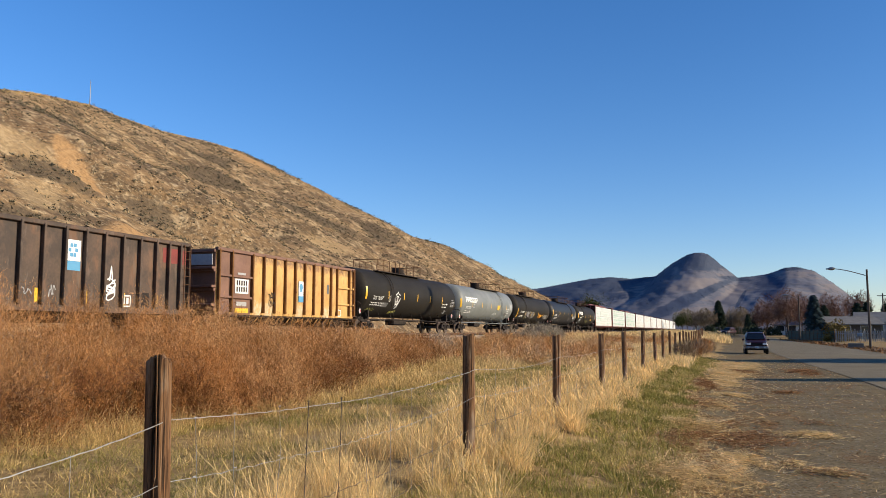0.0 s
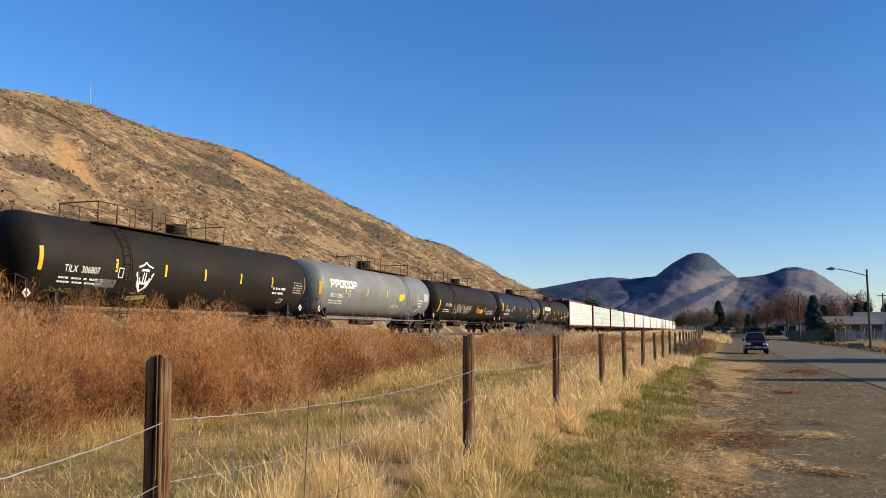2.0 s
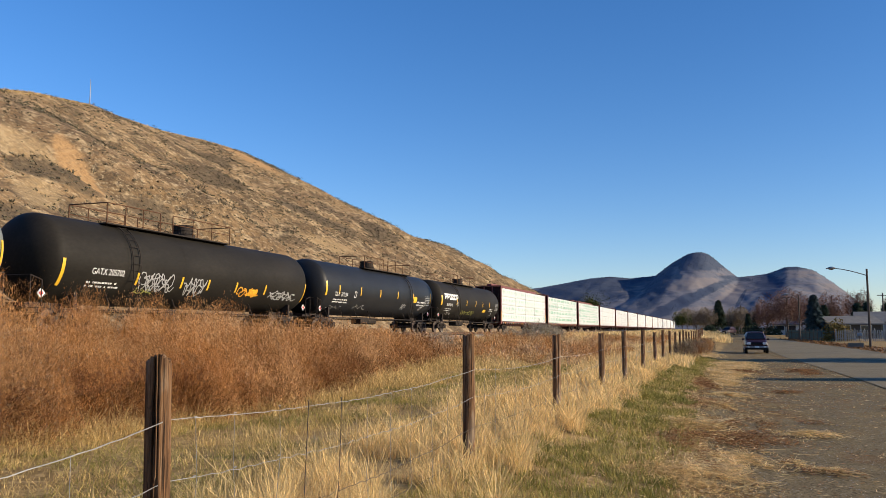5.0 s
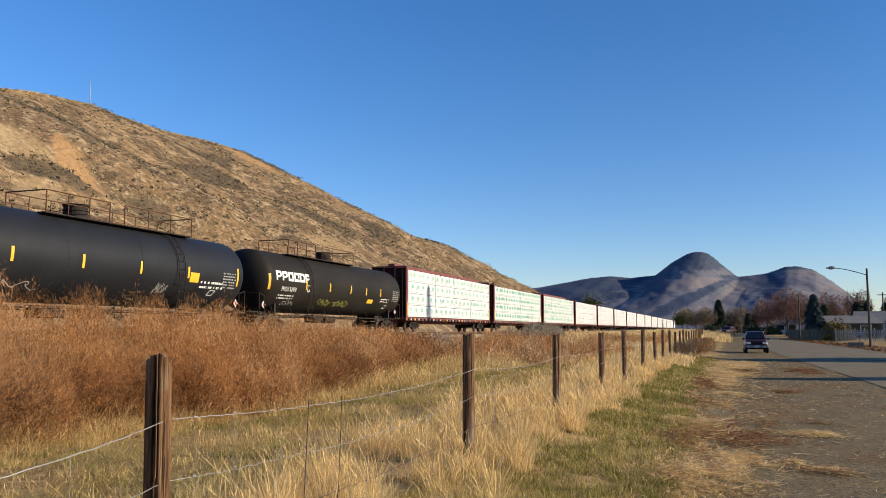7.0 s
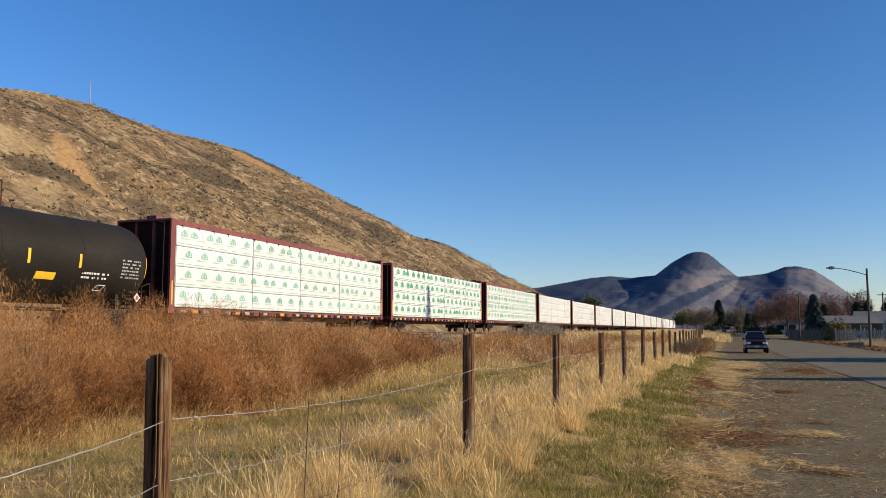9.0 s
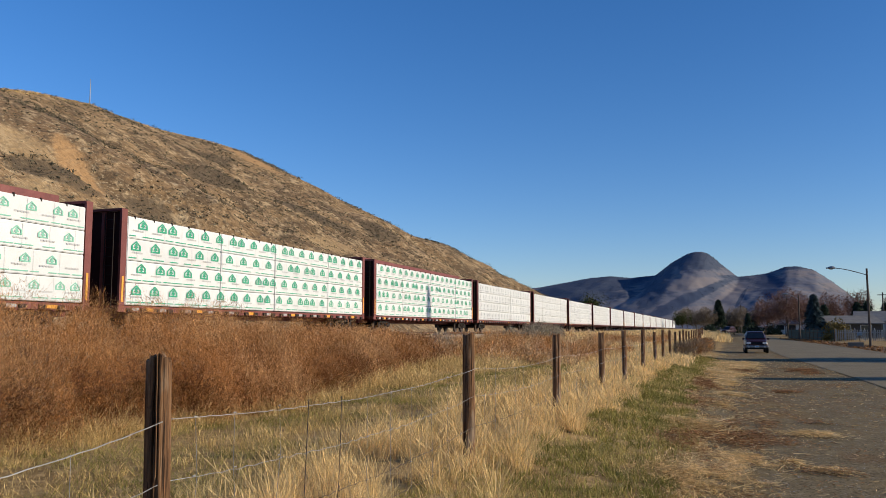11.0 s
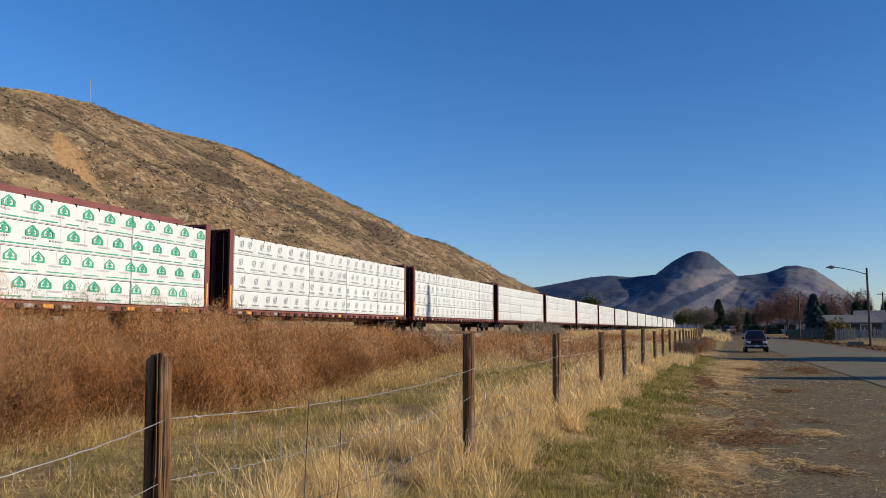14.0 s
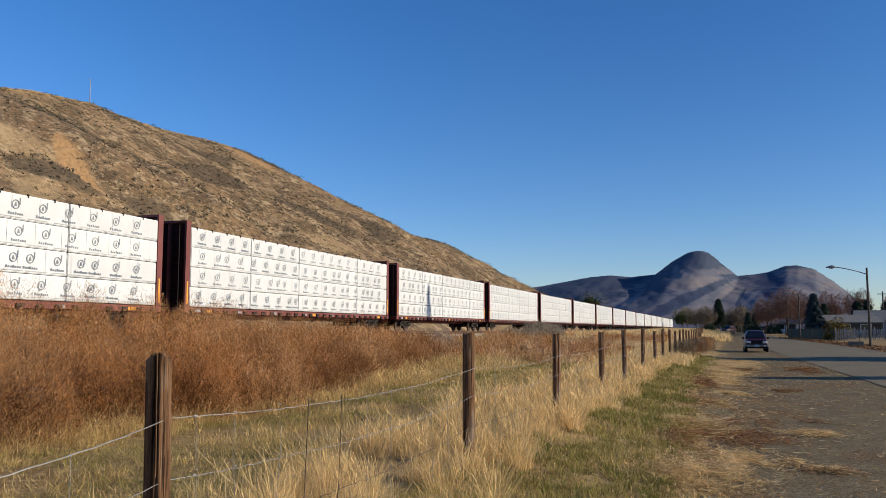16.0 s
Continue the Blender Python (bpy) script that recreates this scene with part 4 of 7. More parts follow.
def squiggle(bm, pts, x, w):
    for p, q in zip(pts, pts[1:]):
        x += 0.0004
        d = Vector((q[0] - p[0], q[1] - p[1]))
        if d.length > 1e-4:
            o = Vector((-d.y, d.x)).normalized() * w / 2
            bm.faces.new([bm.verts.new((x, a[0] + s * o.x, a[1] + s * o.y)) for a, s in ((p, -1), (q, -1), (q, 1), (p, 1))])


def brown_gondola():
    ys = [7.95, 7.35, 6.6] + [5.78 - 0.985 * k for k in range(14)] + [-7.95]
    car, x, ys, z0, z1 = gondola("rusty dark brown high-sided gondola with graffiti", 17.6, 3.86, ys, M["brown"], M["brown"], M["brown"])
    fx = x + 0.036
    bm = bmesh.new()
    wagon_marks(bm, 0.95, 1.68, 2.66, 3.42, fx)
    part("poster", bm, M["white"], car, "blue and white poster")
    bm = bmesh.new()
    wagon_marks(bm, 0.95, 1.68, 2.32, 2.655, fx)
    for k in range(6):
        a = k * 1.05
        wagon_marks(bm, 1.24 + 0.16 * math.cos(a), 1.38 + 0.16 * math.cos(a), 2.98 + 0.2 * math.sin(a), 3.12 + 0.2 * math.sin(a), fx + 0.004)
    part("poster_print", bm, M["blue"], car)
    for y in (-6.2, -4.2, -2.2, -0.28, 2.0, 4.0, 5.95):
        bm = bmesh.new()
        wagon_marks(bm, y - 0.08, y + 0.08, 1.15, 1.62, fx + 0.003)
        part("reflector", bm, M["stripe"], car)
    bm = bmesh.new()
    body = [(3.28 + 0.24 * math.sin(i * 0.83), 1.72 + 0.42 * math.sin(i * 0.47 + 0.6) * (0.6 + 0.4 * math.cos(i * 0.3))) for i in range(44)]
    squiggle(bm, body, fx + 0.005, 0.05)
    squiggle(bm, [(3.2, 2.05), (3.25, 2.35), (3.28, 2.62), (3.32, 2.35), (3.36, 2.05)], fx + 0.005, 0.06)
    part("graffiti", bm, M["white"], car, "white sprayed figure")
    bm = bmesh.new()
    squiggle(bm, scribble(3, -0.95, 1.5, 0.5, 0.16, 3), fx + 0.005, 0.03)
    part("graffiti", bm, M["plate"], car)
    bm = bmesh.new()
    squiggle(bm, scribble(8, 0.25, 1.55, 0.3, 0.3, 3), fx + 0.005, 0.03)
    part("graffiti", bm, M["plate"], car)
    for y0, y1 in ((6.30, 6.53), (6.67, 7.28), (7.42, 7.85)):
        bm = bmesh.new()
        wagon_marks(bm, y0, y1, 3.0, 3.62, fx)
        part("paint_patch", bm, M["redpaint"], car, "dull red repainted patch")
    bm = bmesh.new()
    squiggle(bm, [(3.87, 1.12), (4.4, 1.12), (4.4, 1.52), (3.87, 1.52), (3.87, 1.12)], fx + 0.005, 0.05)
    wagon_marks(bm, 3.98, 4.08, 1.2, 1.45, fx + 0.005)
    wagon_marks(bm, 4.16, 4.3, 1.2, 1.45, fx + 0.005)
    part("stencil", bm, M["white"], car)
    bm = bmesh.new()
    wagon_marks(bm, 4.92, 5.5, 1.12, 1.68, fx + 0.004)
    part("panel", bm, M["iron"], car, "dark repair panel")
    return car


def yellow_gondola():
    ys = [-7.3, -6.25, -4.45] + [-4.45 + 1.075 * k for k in range(1, 9)] + [4.95, 6.65, 7.3]
    car, x, ys, z0, z1 = gondola("faded yellow gondola with bulging sides and rusty ends", 16.4, 3.95, ys, M["yellow"], M["rednew"], M["shadowpost"], (1,), M["iron"])
    for i, (a, b) in enumerate(zip(ys, ys[1:])):
        bm = bmesh.new()
        n = 7
        ribbed = i < 2 or i > 10
        mat = M["rednew"] if i < 2 else M["yellow"]
        depth = 0.02 if ribbed else 0.13
        def col(j):
            y = a + 0.06 + (b - a - 0.12) * j / n
            bulge = depth * math.sin(math.pi * j / n) ** 0.7
            return [bm.verts.new((x + 0.04 + bulge * q, y + (0.5 - j / n) * 0.25 * (q < 0.5) * (not ribbed), z)) for q, z in ((0.2, z0 - 0.02), (0.9, z0 + 0.4), (1.0, (z0 + z1) / 2), (1.0, z1 - 0.85), (1.0, z1 - 0.25), (0.6, z1 - 0.08))]
        rows = [col(j) for j in range(n + 1)]
        for p, q in zip(rows, rows[1:]):
            for k in range(5):
                bm.faces.new((p[k], q[k], q[k + 1], p[k + 1]))
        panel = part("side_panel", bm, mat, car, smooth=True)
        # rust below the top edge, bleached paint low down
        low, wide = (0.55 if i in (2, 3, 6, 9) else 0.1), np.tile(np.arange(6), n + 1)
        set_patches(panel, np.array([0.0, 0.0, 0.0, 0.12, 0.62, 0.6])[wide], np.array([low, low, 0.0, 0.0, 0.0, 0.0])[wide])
        if ribbed:
            for z in (1.75, 2.75):
                bm = bmesh.new()
                box(bm, (x + 0.10, (a + b) / 2, z), (0.14, b - a - 0.1, 0.11))
                part("panel_rib", bm, mat, car, bevel=0.02)
        else:
            for yy in (a + 0.1, b - 0.1):
                bm = bmesh.new()
                tube(bm, (x + 0.05, yy, z0 + 0.1), (x - 0.25, yy + (0.18 if yy < (a + b) / 2 else -0.18), 0.6), 0.03, 5)
                part("side_strut", bm, M["yellow"], car)
    for e in (-1,):
        for z in (1.35, 2.2, 3.05):
            bm = bmesh.new()
            box(bm, (0, -7.55, z), (2.9, 0.36, 0.12))
            part("end_shelf", bm, M["rednew"], car, bevel=0.02)
    bm = bmesh.new()
    box(bm, (0.55, -7.5, 3.45), (1.5, 0.03, 0.5))
    part("end_board", bm, M["plate"], car, "faded pale board on the wagon end")
    bm = bmesh.new()
    wagon_marks(bm, -5.9, -4.75, 1.95, 2.65, x + 0.085)
    part("number_board", bm, M["white"], car, "white board with dark bars")
    for r_ in range(2):
        bm = bmesh.new()
        for c in range(5):
            y = -5.8 + c * 0.2
            wagon_marks(bm, y, y + 0.12, 2.03 + r_ * 0.31, 2.27 + r_ * 0.31, x + 0.09)
        tagged(part("number_bars", bm, M["iron"], car), kind="stuff")
    bm = bmesh.new()
    wagon_marks(bm, -5.9, -4.75, 1.02, 1.25, x + 0.085)
    part("sign", bm, M["stripe"], car)
    bm = bmesh.new()
    wagon_marks(bm, -5.8, -4.9, 1.35, 1.55, x + 0.085)
    wagon_marks(bm, -5.7, -5.0, 2.85, 2.95, x + 0.085)
    part("stencil", bm, M["plate"], car)
    bm = bmesh.new()
    wagon_marks(bm, 0.12, 0.66, 1.72, 2.86, x + 0.176)
    part("poster", bm, M["white"], car, "blue and white poster")
    bm = bmesh.new()
    wagon_marks(bm, 0.12, 0.66, 1.72, 2.05, x + 0.180)
    ring = [(0.39 + 0.19 * math.cos(k * 0.7) * (1 + 0.2 * math.sin(k * 2.2)), 2.5 + 0.25 * math.sin(k * 0.7)) for k in range(9)]
    bm.faces.new([bm.verts.new((x + 0.180, p, q)) for p, q in ring])
    part("poster_print", bm, M["blue"], car)
    bm = bmesh.new()
    squiggle(bm, scribble(4, -2.95, 1.95, 0.6, 0.28, 5), x + 0.18, 0.035)
    part("graffiti", bm, M["iron"], car, "black sprayed tag")
    bm = bmesh.new()
    squiggle(bm, scribble(9, -2.95, 1.55, 0.6, 0.25, 5), x + 0.18, 0.035)
    part("graffiti", bm, M["iron"], car, "black sprayed tag")
    bm = bmesh.new()
    wagon_marks(bm, 3.5, 3.75, 2.3, 2.85, x + 0.176)
    part("data_plate", bm, M["patch"], car)
    bm = bmesh.new()
    squiggle(bm, [(5.2, 1.05), (5.55, 1.05), (5.55, 1.4), (5.2, 1.4), (5.2, 1.05)], x + 0.07, 0.05)
    part("stencil", bm, M["white"], car)
    return car


def house_logo(bm, y, z, x, s):
    """A small house-shaped mark with a tree in it."""
    f = lambda pts: bm.faces.new([bm.verts.new((x, y + a * s * 1.15, z + b * s * 0.85)) for a, b in pts])
    f(((-0.58, 0.42), (0, 0.98), (0, 0.80), (-0.58, 0.24)))
    f(((0, 0.98), (0.58, 0.42), (0.58, 0.24), (0, 0.80)))
    f(((-0.58, 0.24), (-0.40, 0.41), (-0.40, -0.12), (-0.58, -0.12)))
    f(((0.40, 0.41), (0.58, 0.24), (0.58, -0.12), (0.40, -0.12)))
    f(((-0.20, 0.46), (0.20, 0.46), (0, 0.74)))
    f(((-0.30, 0.18), (0.30, 0.18), (0.10, 0.44), (-0.10, 0.44)))
    f(((-0.08, 0.05), (0.08, 0.05), (0.08, 0.17), (-0.08, 0.17)))
    f(((-0.38, -0.12), (0.38, -0.12), (0.38, 0.04), (-0.38, 0.04)))


def ring_logo(bm, y, z, x, s):
    """A thin ring with a stem beside it and a small wedge inside."""
    def f(points):
        bm.faces.new([bm.verts.new((x, y + a * s, z + b * s)) for a, b in points])
    n = 14
    for k in range(n):
        a, b = k * math.tau / n, (k + 1) * math.tau / n
        f([(q * math.cos(w), 0.4 + q * math.sin(w)) for q, w in ((0.38, a), (0.47, a), (0.47, b), (0.38, b))])
    f(((0.48, 0.40), (0.57, 0.40), (0.57, 1.10), (0.48, 1.10)))
    f(((-0.15, 0.20), (0.15, 0.20), (0.04, 0.60), (-0.04, 0.60)))
    for k in range(7):
        high = 0.27 if k in (0, 3) else 0.19
        f(((-0.85 + k * 0.27, -0.62), (-0.69 + k * 0.27, -0.62), (-0.69 + k * 0.27, -0.62 + high), (-0.85 + k * 0.27, -0.62 + high)))


LOAD, TIER, DECK = 22.25, 0.878, 1.14
CB = {}


def share(name, key, make, material, parent, label="", bevel=0.0):
    """One mesh for all alike pieces."""
    if key not in CB:
        bm = bmesh.new()
        make(bm)
        if bevel:
            bmesh.ops.bevel(bm, geom=list(bm.edges), offset=bevel, segments=2, affect="EDGES", clamp_overlap=True)
        me = bpy.data.meshes.new(name)
        bm.to_mesh(me)
        bm.free()
        me.materials.append(material)
        CB[key] = me
    ob = new(name, CB[key])
    ob.parent = parent
    return tagged(ob, label=label)


def centerbeam(style, seed):
    label = {"green": "red-brown centre-beam flat wagon stacked with white lumber bundles printed green", "grey": "red-brown centre-beam flat wagon stacked with white lumber bundles printed grey"}[style]
    car = thing("lumber_wagon", label, "flat wagon", "lumber wagons")
    rr = random.Random(seed)
    L = 23.0
    share("deck", "deck", lambda bm: [box(bm, (0, 0, 1.06), (2.7, L, 0.10)), box(bm, (0, 0, 0.85), (0.6, L, 0.4))] + [box(bm, (sx * 1.36, 0, 0.98), (0.08, L, 0.22)) for sx in (-1, 1)] +
          [box(bm, (sx * 1.1, y, 0.92), (0.6, 0.08, 0.2)) for sx in (-1, 1) for y in np.arange(-11, 11.1, 0.8)], M["oxide"], car)
    for y in np.arange(-10.9, 11, 0.84):
        share("winch", "winch", lambda bm: box(bm, (0, 0, 0), (0.1, 0.3, 0.14)), M["iron"], car).location = (1.42, y, 0.95)
    for y in np.arange(-10.5, 11, 1.68 if style == "green" else 3.3):
        share("side_plate", "plates", lambda bm: box(bm, (0, 0, 0), (0.012, 0.42, 0.11)), M["plate"], car).location = (1.412, y, 0.97)
    for y in (-9.7, -6.35, -2.1, 2.1, 6.3, 9.7) if style == "green" else (-9.7, 0.4, 9.7):
        share("reflector", "refl", lambda bm: box(bm, (0, 0, 0), (0.014, 0.5, 0.12)), M["amber"], car).location = (1.414, y, 0.97)
    def beam(bm):
        box(bm, (0, 0, 5.0 if seed in (0, 2) else 4.55), (0.5, L - 1, 0.26 if seed in (0, 2) else 0.18))
        for y in np.arange(-10.2, 10.3, 1.7):
            box(bm, (0, y, 2.9), (0.14, 0.12, 3.6))
    share("centre_beam", ("beam", seed in (0, 2)), beam, M["oxide"], car)
    for e in (-1, 1):
        y = e * (LOAD / 2 + 0.18)
        for sx in (-1, 1):
            share("bulkhead_post", ("bpost", e, sx), lambda bm: box(bm, (sx * 1.36, y, 2.95), (0.1, 0.32, 3.85)), M["oxide"], car)
            share("bulkhead_stud", ("bstud", e, sx), lambda bm: box(bm, (sx * 0.45, y + e * 0.02, 2.95), (0.12, 0.16, 3.7)), M["oxide"], car)
        for z in (1.5, 2.3, 3.1, 3.9):
            share("bulkhead_rib", ("brib", e, z), lambda bm: box(bm, (-0.9, y + e * 0.02, z), (0.8, 0.14, 0.16)), M["oxide"], car)
        share("bulkhead_cap", ("bcap", e), lambda bm: box(bm, (0, y, 4.86), (2.8, 0.34, 0.09)), M["oxide"], car)
        share("bulkhead_panel", ("panel", e), lambda bm: box(bm, (0, y - e * 0.09, 2.95), (2.62, 0.1, 3.7)), M["shadeoxide"], car)
        share("ladder", ("lad", e), lambda bm: [pipe(bm, [(x, y + e * 0.3, 1.0), (x, y + e * 0.3, 4.7)], 0.02) for x in (0.75, 1.15)] + [tube(bm, (0.75, y + e * 0.3, z), (1.15, y + e * 0.3, z), 0.015, 5) for z in np.arange(1.2, 4.7, 0.36)], M["iron"], car)
        share("corner_reflector", ("cref", e), lambda bm: box(bm, (1.415, y, 1.75), (0.012, 0.1, 1.0)), M["amber"], car)
        truck(car, e * 9.0)
        coupler(car, e * (L / 2), e)
    cuts = [-LOAD / 2]
    lengths = [4.88, 4.88, 6.1, 6.39] if style == "green" else [4.88, 4.88, 4.88, 7.61]
    rr.shuffle(lengths)
    for d in lengths:
        cuts.append(cuts[-1] + d)
    for sx in (-1, 1):
        for tier in range(4):
            for a, b in zip(cuts, cuts[1:]):
                d = round(b - a - 0.04, 2)
                ob = share("timber_pack", ("bundle", d), lambda bm: box(bm, (0, 0, 0), (1.12, d, TIER - 0.025)), M["wrap"], car, bevel=0.025)
                ob.location = (sx * (0.85 + rr.uniform(-0.012, 0.012)), (a + b) / 2, DECK + TIER * (tier + 0.5))
    kinds = ("green",) if style == "green" else ("grey",)
    for kind in kinds:
        def prints(bm, kind=kind):
            q = random.Random(seed * 3 + 1)
            for tier in range(4):
                z = DECK + TIER * tier
                y = -LOAD / 2 + 0.5 + q.uniform(0, 0.5)
                while y < LOAD / 2 - 0.4:
                    (house_logo if kind == "green" else ring_logo)(bm, y, z + (0.45 if kind == "green" else 0.37), 1.43, (0.34 if seed == 0 else 0.42) if kind == "green" else 0.34)
                    y += q.choice((1.12, 1.16, 1.18, 1.2, 0.7))
                if kind == "green":
                    for a, b in zip(cuts, cuts[1:]):
                        x = a + 0.1
                        while x < b - 0.3:
                            wdt = q.uniform(0.35, 0.8)
                            wagon_marks(bm, x, min(x + wdt, b - 0.1), z + 0.10, z + 0.135, 1.43)
                            x += wdt + q.choice((0.05, 0.12, 0.4))
        share("print", ("print", kind, seed % 3), prints, M[("palegreenprint" if seed == 0 else "greenprint") if kind == "green" else "greyprint"], car, "repeated printed marks")["kind"] = "stuff"
    def words(bm):
        q = random.Random(seed * 5 + 2)
        for tier in range(4):
            y = -LOAD / 2 + 0.3
            while y < LOAD / 2 - 0.8:
                if style != "green":        # a broken printed line along the foot of each pack
                    wagon_marks(bm, y, min(y + q.uniform(0.8, 1.1), LOAD / 2 - 0.08), DECK + TIER * tier + 0.075, DECK + TIER * tier + 0.10, 1.43)
                for k in range(5 if style == "green" else 0):
                    wagon_marks(bm, y + k * 0.13, y + k * 0.13 + 0.10, DECK + TIER * tier + 0.30, DECK + TIER * tier + 0.36, 1.43)
                y += 1.17
    share("wording", ("words", style), words, M["fold"], car)["kind"] = "stuff"
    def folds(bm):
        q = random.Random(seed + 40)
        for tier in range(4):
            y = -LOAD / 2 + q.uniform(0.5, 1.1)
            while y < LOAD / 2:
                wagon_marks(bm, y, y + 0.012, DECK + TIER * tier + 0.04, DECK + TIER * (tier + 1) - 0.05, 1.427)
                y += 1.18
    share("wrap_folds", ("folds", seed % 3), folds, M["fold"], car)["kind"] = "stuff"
    for y in np.arange(-10.7, 10.8, 1.16):
        share("strap_end", "straps", lambda bm: box(bm, (0, 0, 0), (0.07, 0.05, 0.13)), M["iron"], car).location = (1.39, y, DECK + 4 * TIER - 0.03)
    return car


# train as it stands at the start: (builder, place along the line of the car's middle)
def travelled(t):
    return 13.45 * t + 0.016 * t * t


TRAIN = []
Y_OFF = -7.5
TRAIN.append((brown_gondola(), 29.62 + Y_OFF))
TRAIN.append((yellow_gondola(), 47.15 + Y_OFF))
TRAIN.append((tank_car("long black pressure tank car with white emblem", 21.3, 9.9, M["black"], -5.1, -6.0, 2.4, marks_black1), 65.65 + Y_OFF))
TRAIN.append((tank_car("grey tank car with white owner's blocks", 20.0, 9.7, M["greytank"], 4.2, -2.4, 6.0, marks_grey), 86.3 + Y_OFF))
TRAIN.append((tank_car("black tank car with yellow strips and tags", 21.0, 9.5, M["black"], -5.1, -6.0, 2.4, marks_gatx), 106.8 + Y_OFF))
TRAIN.append((tank_car("blue-black tank car with chalky tags", 20.8, 9.85, M["navy"], 4.4, -2.4, 6.0, marks_black2), 127.45 + Y_OFF))
TRAIN.append((tank_car("black tank car with white owner's blocks", 20.1, 9.5, M["black"], -4.65, -6.0, 2.4, marks_procor_black), 148.15 + Y_OFF))
for i in range(19):
    TRAIN.append((centerbeam("green" if i < 3 else "grey", i), 170.28 + 24.5 * i + Y_OFF))


WHEELSETS = [(w, s) for car, s in TRAIN for w in car.children if w.name.startswith("wheelset")]


def car_pose(s):
    x, y, a = on_track(s)
    return pose(x, y, RAIL_Z, 0, 0, a)


def motions():
    for car, s in TRAIN:
        times = np.arange(0, 16.1, 1.0) if s > CURVE_Y - 20 else (0, 4, 8, 12, 16)
        walk(car, [(float(t), car_pose(s - travelled(t))) for t in times])
    # wheels roll while their car is in sight; 0.457 m radius
    for w, s in WHEELSETS:
        q0 = w.matrix_basis.translation.copy()
        near = [k for k in range(481) if -30 < s - travelled(k / 30) < 75]
        if near:
            span = sorted({0, 480, *near})
            a0 = travelled(near[0] / 30) / 0.457
            a1 = travelled(near[-1] / 30) / 0.457
            walk(w, [(k / 30, Matrix.Translation(q0) @ Matrix.Rotation((min(max(travelled(k / 30) / 0.457, a0), a1)) % math.tau, 4, "X")) for k in span])

# ---- wire fence between field and road ----
POST_Y = (-1.6, 3.22, 8.16, 12.83, 17.94, 22.33, 27.5, 32.6, 36.9, 41.8, 46.6, 51.5, 56.4, 61.2, 66.1, 71.0, 75.9, 80.8, 85.7, 90.6, 95.5, 100.4, 105.3, 110.2)
POST_TOP = (1.58, 1.57, 1.66, 1.635, 1.645, 1.68, 1.71)
fence = thing("wire_fence", "weathered round timber posts with sagging page wire", "fence")
pr = random.Random(4)
FX = -2.5
for i, y in enumerate(POST_Y):
    bm = bmesh.new()
    g = float(ground_z(FX, y))
    top = POST_TOP[i] if i < len(POST_TOP) else g + pr.uniform(1.24, 1.4)
    r0 = 0.064 if i != 1 else 0.058
    nseg, rows = (54 if i == 1 else 18), []
    lx, ly = (pr.uniform(-0.02, 0.02), pr.uniform(-0.02, 0.02)) if i != 2 else (0.0, 0.0)
    ph = pr.uniform(0, 9)
    nz = 36 if i == 1 else 9
    heights = list(np.linspace(g - 0.2, top, nz + 1))
    for j, z in enumerate(heights):
        k = j / nz
        ring = []
        for s in range(nseg):
            a = s * math.tau / nseg
            r = r0 * (1.04 - 0.07 * k) * (1 + 0.03 * math.sin(3 * a + ph) + 0.02 * math.sin(7 * a + 2 * ph + z * 2))
            if i == 1:
                r *= 1 + 0.022 * math.sin(23 * a + z * 1.1) * math.sin(5 * a + 1) + 0.012 * math.sin(41 * a + z * 2)
                split = abs(s - 42.4 - 0.5 * math.sin(z * 5))
                r *= 0.42 if split < 0.8 else (0.86 if split < 1.7 else 1.0)
                r *= 0.80 if abs(s - 45.6 + 0.4 * math.sin(z * 3)) < 0.6 and z > 0.9 else 1.0
            if i != 1 and s == (i * 5) % nseg:
                r *= 0.9
            zz = z + ((0.012 * math.sin(2 * a + ph) + 0.006 * math.sin(9 * a + ph)) * (1.4 if i == 1 else 1) if j == nz else 0)
            ring.append(bm.verts.new((r * math.cos(a) + lx * k, r * math.sin(a) + ly * k, zz)))
        rows.append(ring)
    for a, b in zip(rows, rows[1:]):
        for s in range(nseg):
            bm.faces.new((a[s], a[(s + 1) % nseg], b[(s + 1) % nseg], b[s]))
    cap = bm.verts.new((lx, ly, top - 0.004))
    for s in range(nseg):
        bm.faces.new((rows[-1][s], rows[-1][(s + 1) % nseg], cap))
    p = part("post", bm, M["post"], fence, "weathered split timber post" if i == 1 else "")
    p.location = (FX + (0.033 if i == 1 else 0.0), y, 0)

WIRE_UP = (0.96, 0.68, 0.38, 0.16)
for w, up in enumerate(WIRE_UP):
    bm = bmesh.new()
    for y0, y1 in zip(POST_Y, POST_Y[1:]):
        n = 60 if y0 < 6 else 16 if y0 < 30 else 4
        sag = 0.18 if y0 < 0 else 0.075 if y0 < 5 else pr.uniform(0.03, 0.07)
        pts = []
        for k in range(n + 1):
            u = k / n
            y = y0 + (y1 - y0) * u
            z = float(ground_z(FX, y0)) * (1 - u) + float(ground_z(FX, y1)) * u + up - sag * 4 * u * (1 - u) + (0.003 if w == 0 else 0.007) * math.sin(y * 34 + w) * min(1, 6 * u * (1 - u) + 0.1)
            pts.append((FX + 0.072 + 0.012 * math.sin(y * 5 + w * 2), y, z))
        pipe(bm, pts, 0.0021 if w else 0.0027, 4)
    part("line_wire", bm, M["wire"] if w < 2 else M["rustwire"], fence)
STAYS = (0.3, 0.9, 1.5, 2.1, 2.62, 3.42, 3.76, 4.22, 4.57, 5.03, 5.45, 5.9, 6.33, 6.8, 7.25, 7.7)
